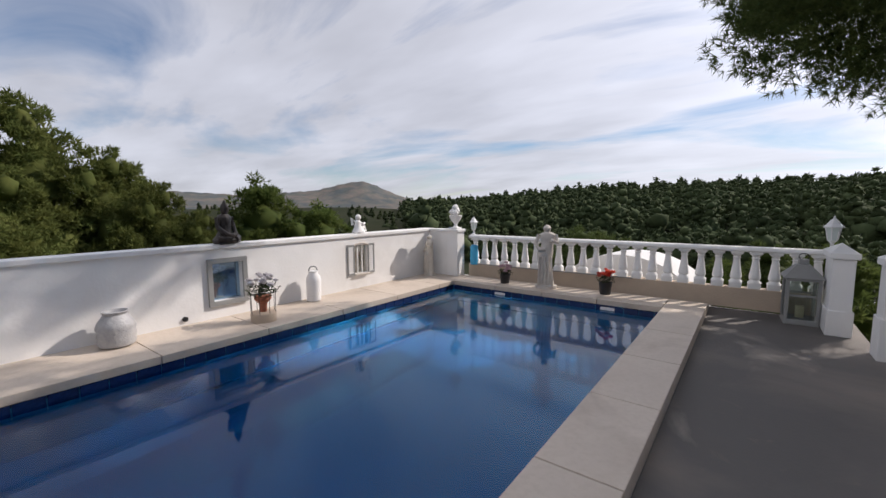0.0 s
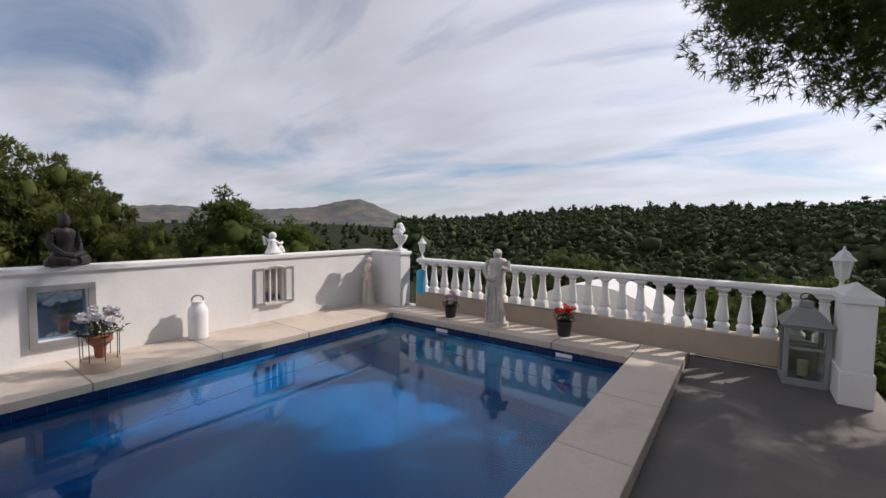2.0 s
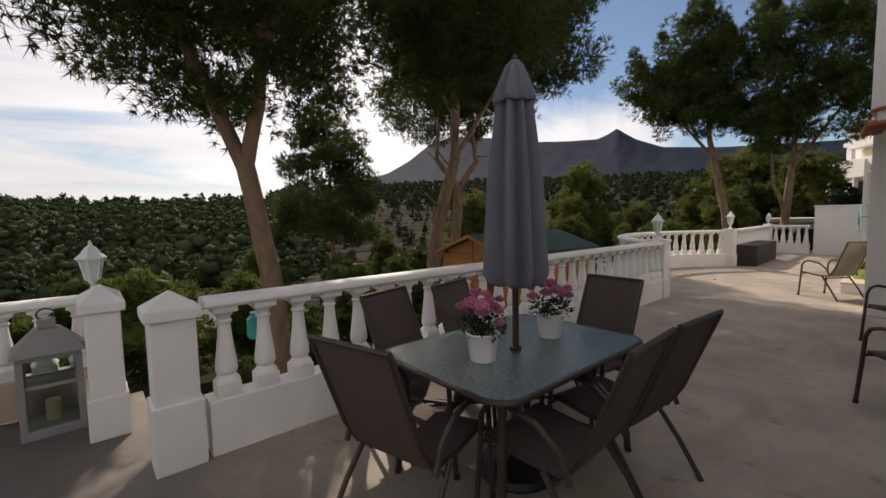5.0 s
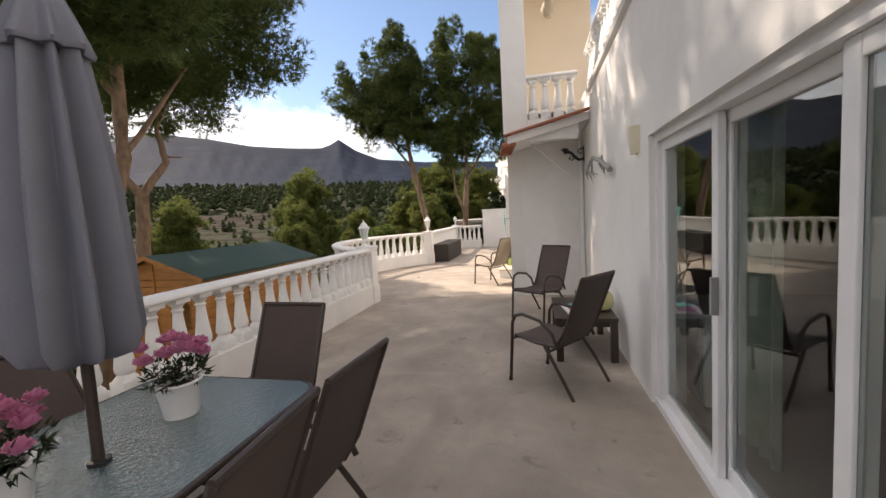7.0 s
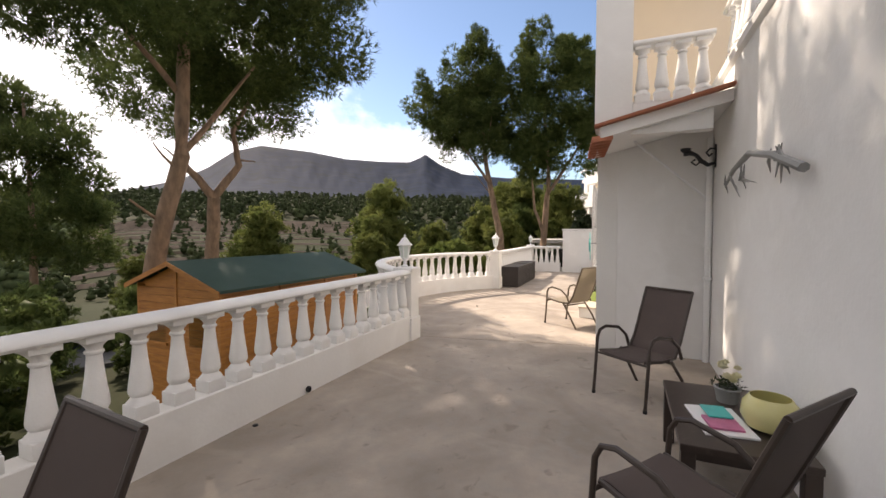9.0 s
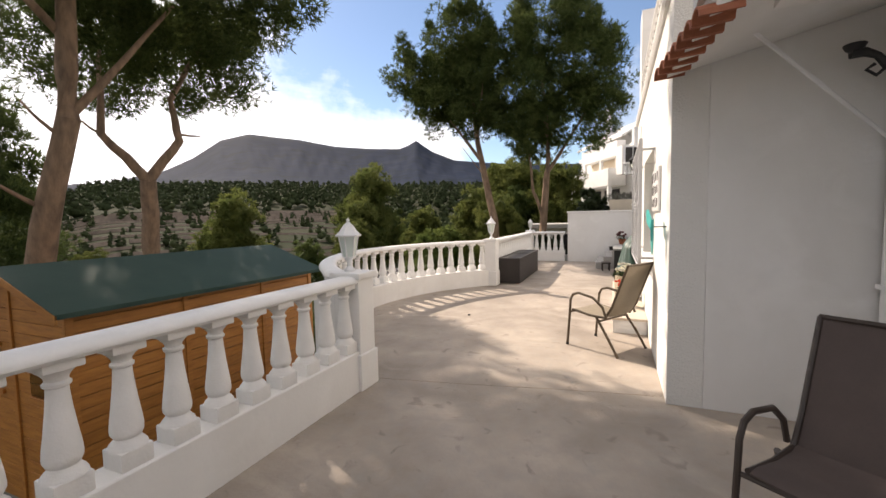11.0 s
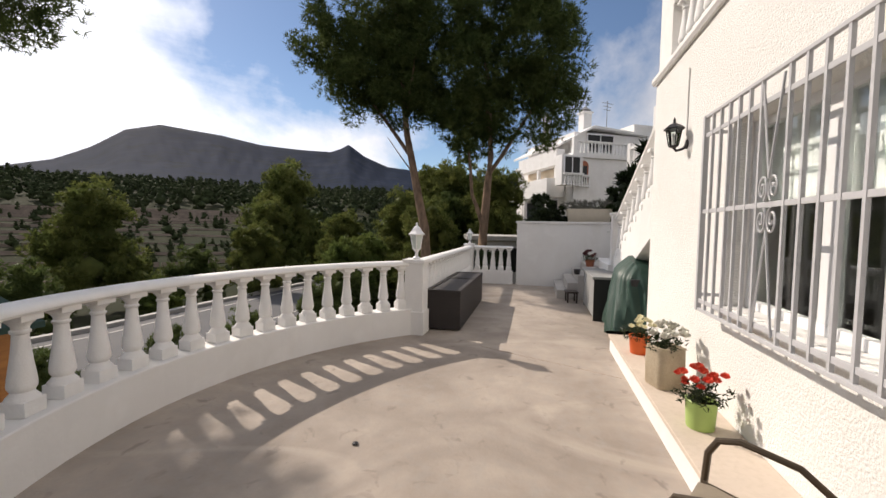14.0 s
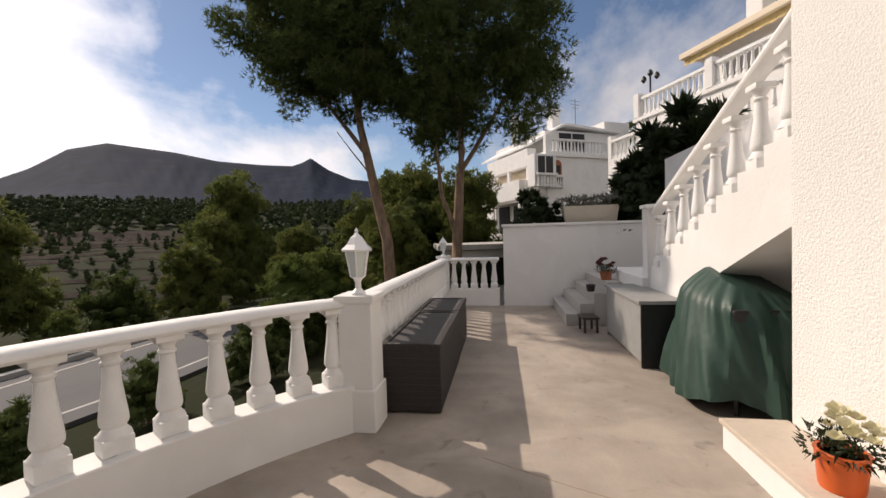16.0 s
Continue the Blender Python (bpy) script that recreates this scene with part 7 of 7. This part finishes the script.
part("handle", tube([(0.075 * math.cos(a) * 0.3, 0.055 * math.cos(a), 0.46 + 0.055 * math.sin(a)) for a in np.linspace(-0.6, 3.74, 14)], 0.010, 7), M_GREY, churn)


def bird_cage():
    t = thing("wire_plant_stand", -4.88, 1.96, 0.13, 0, "wire plant stand with white flowers in a basket", "plant stand")
    part("base", lathe([(0.15, 0), (0.15, 0.10), (0.14, 0.11), (0.04, 0.115)], 20), M_BASESTONE, t, smooth=True)
    for k in range(8):
        a = math.pi * k / 4
        part("wire", tube([(0.145 * math.cos(a), 0.145 * math.sin(a), 0.10), (0.15 * math.cos(a), 0.15 * math.sin(a), 0.36)], 0.004, 5), M_IRON, t)
    part("hoop", tube([(0.15 * math.cos(a), 0.15 * math.sin(a), 0.36) for a in np.linspace(0, 6.283, 25)], 0.005, 5), M_IRON, t)
    part("basket", lathe([(0.04, 0.115), (0.05, 0.22), (0.10, 0.27), (0.10, 0.32), (0.09, 0.32)], 16), M_TERRA, t, smooth=True)
    bouquet(t, 0.38, 0.17, 16, mat_new("white_petals", (0.72, 0.70, 0.70), 0.6, second=(0.55, 0.5, 0.55), scale=20, vary=0.2), 0.05, 22)


bird_cage()
p = pail(-3.62, 5.84, 0.13, 0.075, 0.095, 0.17, M_BLACKP, "dark pot of pale pink flowers on the pool edge")
bouquet(p, 0.19, 0.12, 12, mat_new("pale_pink_petals", (0.6, 0.45, 0.48), 0.6, second=(0.4, 0.2, 0.28), scale=20, vary=0.3), 0.05, 31)
p = pail(-1.90, 5.93, 0.13, 0.08, 0.10, 0.19, M_BLACKP, "dark pot of red geraniums on the pool edge")
bouquet(p, 0.22, 0.12, 13, M_RED, 0.05, 32)
dh = thing("drain_hole", WX + 0.002, 1.30, 0.20, 0, "small dark outlet in the pool wall", "drain", "drains")
part("pipe", lathe([(0.03, -0.02), (0.03, 0.02), (0.022, 0.021)], 12, None, Matrix.Rotation(math.pi / 2, 4, 'Y')), M_BLACKP, dh)
bc = thing("pool_chlorinator", -4.52, 6.22, 0.35, 0, "turquoise plastic canister hung on the rail", "canister")
part("body", lathe([(0.07, 0), (0.078, 0.01), (0.078, 0.36), (0.06, 0.39), (0.03, 0.40)], 18), M_BLUE, bc, smooth=True)
part("strap", tube([(0.0, 0.06, 0.33), (0.0, 0.12, 0.36)], 0.01, 6), M_BLACKP, bc)
hose = thing("hose", 0, 0, 0, 0, "thin pale hose lying along the rail base", "hose")
part("pipe", tube([(-4.45, 6.26, 0.36), (-3.9, 6.30, 0.352), (-3.0, 6.33, 0.352), (-2.2, 6.35, 0.352), (-1.6, 6.35, 0.352)], 0.011, 7), M_GREY, hose, smooth=True)


def floor_lantern():
    t = thing("floor_lantern", 0.44, 6.24, 0, 3, "tall white wooden storm lantern beside the gate", "lantern")
    w, h = 0.155, 0.56
    part("base", bx(-w - 0.02, -w - 0.02, 0, w + 0.02, w + 0.02, 0.07, 0.008), M_GREY, t)
    for sx in (-1, 1):
        for sy in (-1, 1):
            part("post", bx(sx * w - 0.02, sy * w - 0.02, 0.07, sx * w + 0.02, sy * w + 0.02, h, 0.004), M_GREY, t)
    part("head", bx(-w - 0.02, -w - 0.02, h, w + 0.02, w + 0.02, h + 0.04, 0.006), M_GREY, t)
    for s in (-1, 1):
        part("pane", bx(s * w - 0.003, -w + 0.02, 0.07, s * w + 0.003, w - 0.02, h), M_GLASS, t)
        part("pane", bx(-w + 0.02, s * w - 0.003, 0.07, w - 0.02, s * w + 0.003, h), M_GLASS, t)
        part("crossbar", bx(-w + 0.02, s * w - 0.01, 0.36, w - 0.02, s * w + 0.01, 0.385), M_GREY, t)
    bm = bmesh.new()
    lo = [bm.verts.new((sx * (w + 0.05), sy * (w + 0.05), h + 0.04)) for sx, sy in ((-1, -1), (1, -1), (1, 1), (-1, 1))]
    hi = [bm.verts.new((sx * 0.07, sy * 0.07, h + 0.20)) for sx, sy in ((-1, -1), (1, -1), (1, 1), (-1, 1))]
    bm.faces.new(list(reversed(lo)))
    bm.faces.new(hi)
    for k in range(4):
        bm.faces.new((lo[k], lo[(k + 1) % 4], hi[(k + 1) % 4], hi[k]))
    part("roof", bm, M_GREY, t)
    part("chimney", bx(-0.05, -0.05, h + 0.20, 0.05, 0.05, h + 0.27, 0.008), M_GREY, t)
    part("ring", tube([(0.05 * math.cos(a), 0, h + 0.30 + 0.04 * math.sin(a)) for a in np.linspace(0, 6.283, 17)], 0.006, 6), M_IRON, t)
    part("candle", lathe([(0.045, 0.07), (0.045, 0.22), (0.01, 0.225)], 14), M_IVORY, t, smooth=True)


floor_lantern()
bt = thing("hanging_jar", 1.60, 5.22, 0.66, 0, "turquoise glass jar hung on the rail", "jar")
part("body", lathe([(0.05, 0), (0.065, 0.02), (0.065, 0.14), (0.04, 0.17), (0.045, 0.19)], 14), M_TURQ, bt, smooth=True)
part("wire", tube([(0.045, 0, 0.18), (0, -0.02, 0.31), (-0.045, 0, 0.18)], 0.004, 5), M_IRON, bt)

# raised bed outside the long rail
structure("outer_bed", bx(1.9, 5.19, -1.9, 7.4, 5.75, 0.02), M_EARTH, "raised soil bed outside the rail")


def agave(bm_seed):
    g = random.Random(bm_seed)
    bm = bmesh.new()
    for k in range(13):
        a, lean, ln = 2.4 * k, 0.25 + 0.07 * k, g.uniform(0.2, 0.3)
        d = Vector((math.cos(a) * math.sin(lean), math.sin(a) * math.sin(lean), math.cos(lean)))
        s = Vector((-math.sin(a), math.cos(a), 0)) * 0.022
        b0, mid, tip = Vector((0, 0, 0)), d * ln * 0.5, d * ln + Vector((0, 0, -0.02))
        vs = [bm.verts.new(p_) for p_ in (b0 - s * 0.6, b0 + s * 0.6, mid + s, tip, mid - s)]
        vs.append(bm.verts.new(mid - Vector((0, 0, 0.012))))
        bm.faces.new((vs[0], vs[1], vs[2], vs[5], vs[4]))
        bm.faces.new((vs[2], vs[3], vs[5]))
        bm.faces.new((vs[5], vs[3], vs[4]))
    return bm


ag = thing("agave", 3.98, 5.40, 0.0, 0, "small spiky green succulent in the raised bed", "succulent", "succulents")
part("leaves", agave(2), M_BUSH, ag)
for i, (x, y) in enumerate(((4.25, 5.42), (4.62, 5.38), (5.05, 5.44), (5.6, 5.40), (6.3, 5.42), (3.4, 5.40), (2.9, 5.45))):
    copy_thing(ag, pose(x, y, 0.0, 0, 0, 50 * i))

# saw-cut joints in the terrace floor
for i, (xa, ya, xb, yb) in enumerate(((13.35, 2.97, 14.1, 4.55), (9.2, 2.6, 8.75, 5.0))):
    mid = [((xa * 2 + xb) / 3 + 0.01, (ya * 2 + yb) / 3), ((xa + 2 * xb) / 3 - 0.012, (ya + 2 * yb) / 3)]
    structure("floor_joint_%d" % (i + 1), sweep([(xa, ya), *mid, (xb, yb)], [(-0.002, 0.0), (-0.002, 0.001), (0.002, 0.001), (0.002, 0.0)]), M_BARK, "thin dark crack across the concrete floor")

# garden steps below the gate
for i in range(5):
    structure("garden_step_%d" % (i + 1), bx(1.02 + i * 0.3, 5.22, -1.9, 1.318 + i * 0.3, 5.74, -0.17 * i - 0.02), M_KERB, "grey concrete garden step below the gate")


# ---------------------------------------------------------------- neighbouring houses
def house_window(parent, x, y, z, w, h, mat=None):
    """A framed opening on a face looking towards -x."""
    p_ = part("window", bx(x - 0.03, y, z, x - 0.01, y + w, z + h), M_BLACKP, parent, "dark pane")
    part("frame", bx(x - 0.06, y - 0.07, z + h, x - 0.005, y + w + 0.07, z + h + 0.07), M_PVC, p_)
    part("sill", bx(x - 0.10, y - 0.07, z - 0.07, x - 0.005, y + w + 0.07, z), M_PVC, p_)
    part("frame", bx(x - 0.06, y - 0.07, z, x - 0.005, y, z + h), M_PVC, p_)
    part("frame", bx(x - 0.06, y + w, z, x - 0.005, y + w + 0.07, z + h), M_PVC, p_)
    part("mullion", bx(x - 0.05, y + w / 2 - 0.03, z, x - 0.032, y + w / 2 + 0.03, z + h), M_PVC, p_)


FAR_BAL = baluster_mesh(0.75, "far_baluster")


def far_rail(parent, a, b, z, n):
    part("rail", sweep([a, b], [(-0.10, z + 0.75), (-0.10, z + 0.86), (0.10, z + 0.86), (0.10, z + 0.75)]), M_WHITE, parent)
    ang = math.degrees(math.atan2(b[1] - a[1], b[0] - a[0]))
    for i in range(n):
        s = (i + 0.5) / n
        share("baluster", FAR_BAL, parent, pose(a[0] + (b[0] - a[0]) * s, a[1] + (b[1] - a[1]) * s, z, 0, 0, ang))


def side_window(parent, x, y, z, w, h):
    """A framed opening on a face looking towards +y."""
    p_ = part("window", bx(x, y + 0.01, z, x + w, y + 0.03, z + h), M_BLACKP, parent, "dark pane")
    part("frame", bx(x - 0.07, y + 0.005, z + h, x + w + 0.07, y + 0.06, z + h + 0.07), M_PVC, p_)
    part("sill", bx(x - 0.07, y + 0.005, z - 0.07, x + w + 0.07, y + 0.10, z), M_PVC, p_)
    part("mullion", bx(x + w / 2 - 0.03, y + 0.032, z, x + w / 2 + 0.03, y + 0.05, z + h), M_PVC, p_)


def neighbour_white():
    """Corner of the villa at the origin: one front along x, the other along -y."""
    t = thing("neighbour_house", 39.0, 1.65, 0, 28.4, "white stepped villa with terraces across the garden", "house", "neighbouring houses")
    part("wall", bx(0, -7, -1.5, 9, 0, 6.55, 0.02), M_WALL, t)
    part("upper_terrace", bx(-0.18, -7.1, 6.55, 9.1, 0.18, 6.88, 0.03), M_WALL, t)
    far_rail(t, (-0.05, -0.1), (-0.05, -6.8), 6.88, 24)
    part("pillar", bx(-0.17, -0.15, 6.88, 0.13, 0.15, 7.95, 0.02), M_WALL, t)
    # covered porch with a deep fascia
    part("porch_roof", bx(0.8, 0.19, 3.85, 8.2, 1.6, 5.15, 0.03), M_WALL, t)
    part("porch_floor", bx(0.8, 0.0, -1.5, 8.2, 1.6, 1.6, 0.02), M_WALL, t)
    for x in (0.85, 4.3, 7.9):
        part("porch_post", bx(x, 1.3, 1.6, x + 0.25, 1.55, 3.85, 0.02), M_WALL, t)
    side_window(t, 2.0, 0.0, 1.8, 2.4, 1.9)
    # black sheet in place of the deep shade under the porch roof
    part("porch_shade", bx(5.0, 0.02, 1.6, 7.6, 0.08, 3.7), M_BLACKP, t)
    # loggia above the porch
    part("parapet", bx(0.9, 0.185, 6.1, 7.0, 0.85, 7.25, 0.03), M_WALL, t)
    part("loggia_back", bx(1.2, 0.01, 5.16, 6.8, 0.05, 6.1), M_CREAM, t)
    for x in (1.0, 3.6, 6.5):
        part("loggia_post", bx(x, 0.55, 5.15, x + 0.22, 0.8, 6.1, 0.02), M_WALL, t)
    # glazed bay and arched opening beside the corner
    bay = part("bay", bx(-0.55, -0.35, 4.55, 0.3, 1.25, 6.60, 0.02), M_WALL, t)
    house_window(bay, -0.55, -0.10, 5.25, 1.15, 1.2)
    far_rail(t, (-0.72, -0.30), (-0.72, 1.2), 4.50, 7)
    part("arch_window", lathe([(0.36, -0.012), (0.36, 0.012)], 20, bx(-0.025, -1.16, 4.7, -0.002, -0.44, 6.0), Matrix.Translation((-0.013, -0.80, 6.0)) @ Matrix.Rotation(math.pi / 2, 4, 'Y')), M_TERRA, t, "terracotta framed arched opening")
    part("arch_pane", bx(-0.034, -1.05, 4.75, -0.027, -0.55, 6.0), M_BLACKP, t)
    far_rail(t, (-0.12, -1.25), (-0.12, -0.35), 4.50, 5)
    # set-back upper storey with a lean-to roof
    part("upper_wall", bx(1.6, -7, 6.88, 9, -1.0, 8.75, 0.02), M_WALL, t)
    house_window(t, 1.6, -4.3, 7.0, 2.2, 1.6)
    bm = bmesh.new()
    vs = [bm.verts.new(p_) for p_ in ((1.2, 0.4, 7.55), (9, 0.4, 7.55), (9, -2.4, 9.05), (1.2, -2.4, 9.05), (1.2, -7.2, 8.75), (9, -7.2, 8.75))]
    ws = [bm.verts.new((v.co.x, v.co.y, v.co.z + 0.16)) for v in vs]
    for q in ((0, 1, 2, 3), (3, 2, 5, 4)):
        bm.faces.new([vs[k] for k in q])
        bm.faces.new([ws[k] for k in reversed(q)])
    for a, b in ((0, 1), (1, 2), (2, 5), (5, 4), (4, 3), (3, 0)):
        bm.faces.new((vs[a], vs[b], ws[b], ws[a]))
    bmesh.ops.recalc_face_normals(bm, faces=bm.faces[:])
    part("roof", bm, M_WALL, t)
    part("annex_wall", bx(2.6, -9.4, -1.5, 9, -7.0, 10.0, 0.02), M_WALL, t)
    for x, y, z, h, w in ((4.5, -4.4, 8.8, 2.3, 0.75), (5.0, -0.9, 8.2, 2.2, 0.42)):
        ch = part("chimney", bx(x, y, z, x + w, y + w, z + h, 0.02), M_WALL, t)
        part("chimney_cap", bx(x - 0.1, y - 0.1, z + h, x + w + 0.1, y + w + 0.1, z + h + 0.14, 0.02), M_WALL, ch)
        part("chimney_cowl", lathe([(w * 0.4, z + h + 0.14), (w * 0.6, z + h + 0.3), (w * 0.25, z + h + 0.5), (0.05, z + h + 0.62)], 10, None, Matrix.Translation((x + w / 2, y + w / 2, 0))), M_GREY, ch)
    part("aerial", tube([(5.0, -6.2, 8.8), (5.0, -6.2, 12.4)], 0.03, 6), M_GREY, t)
    for k in range(3):
        part("aerial", tube([(5.0, -6.7 + 0.1 * k, 12.2 - 0.28 * k), (5.0, -5.7 - 0.1 * k, 12.25 - 0.28 * k)], 0.02, 6), M_GREY, t)


neighbour_white()


def neighbour_yellow():
    """Terraced front along -x from the far corner at the origin."""
    t = thing("neighbour_house", 31.0, -1.5, 0, 21.8, "white villa with balustraded terraces and yellow eaves", "house", "neighbouring houses")
    part("terrace_wall", bx(-9.5, -7, 0, 0, 0, 6.35, 0.02), M_WALL, t)
    part("terrace_ledge", bx(-9.6, -7, 6.35, 0.1, 0.1, 6.5, 0.02), M_WALL, t)
    far_rail(t, (-9.3, -0.06), (-0.2, -0.06), 6.5, 36)
    for x in (-0.15, -3.9, -7.6):
        part("pillar", bx(x - 0.16, -0.2, 6.5, x + 0.16, 0.12, 7.55, 0.02), M_WALL, t)
    part("lower_terrace", bx(-9.5, 0.0, 0, 0.5, 1.1, 4.75, 0.02), M_WALL, t)
    far_rail(t, (-9.3, 1.0), (0.35, 1.0), 4.75, 38)
    part("pillar", bx(0.25, 0.85, 4.75, 0.5, 1.1, 5.8, 0.02), M_WALL, t)
    part("upper_wall", bx(-9.5, -7, 6.5, -0.6, -3.0, 9.3, 0.02), M_WALL, t)
    part("roof", bx(-9.8, -7.2, 9.3, 0.1, -2.4, 9.55, 0.03), M_CREAM, t)
    bm = bmesh.new()
    for k in range(32):
        x = -9.6 + k * 0.3
        bx(x + 0.01, -2.62, 8.98 + 0.03 * (k % 2), x + 0.29, -2.60, 9.30, 0, bm)
    part("awning_fringe", bm, M_AWNING, t, "scalloped yellow awning")
    side_window(t, -3.2, -3.0, 6.7, 1.6, 2.0)
    side_window(t, -6.6, -3.0, 6.7, 1.6, 2.0)
    ch = part("chimney", bx(-2.6, -4.6, 9.5, -1.9, -3.9, 11.4, 0.02), M_WALL, t)
    part("chimney_cap", bx(-2.7, -4.7, 11.4, -1.8, -3.8, 11.6, 0.02), M_TERRA, ch)
    lp = part("terrace_lamp", tube([(-0.5, -0.35, 6.5), (-0.5, -0.35, 8.35)], 0.04, 7), M_IRON, t)
    for s in (-1, 0, 1):
        part("lamp_globe", lathe([(0.03, -0.12), (0.12, 0), (0.10, 0.12), (0.02, 0.2)], 9, None, Matrix.Translation((-0.5 + 0.28 * s, -0.35 + 0.1 * s, 8.15 + 0.2 * (s == 0)))), M_IRON, lp)
    wl_ = part("wall_lamp", tube([(-3.4, 0.0, 5.75), (-3.4, 0.22, 5.8), (-3.4, 0.24, 5.9)], 0.03, 6), M_IRON, t)
    part("lamp_globe", lathe([(0.06, 5.9), (0.12, 6.1), (0.14, 6.12), (0.02, 6.28)], 8, None, Matrix.Translation((-3.4, 0.24, 0))), M_IRON, wl_)


neighbour_yellow()
low = thing("garden_annex", 27.5, 5.2, -1.2, 12, "low white flat-roofed annex beyond the rail", "annex")
part("wall", bx(-1.2, -1.6, 0, 3, 1.6, 2.2, 0.02), M_WALL, low)
part("roof", bx(-1.5, -1.9, 2.2, 3.3, 1.9, 2.4, 0.03), M_KERB, low)
part("window", bx(-1.24, -0.8, 0.9, -1.205, 0.8, 1.9), M_BLACKP, low, "dark pane")
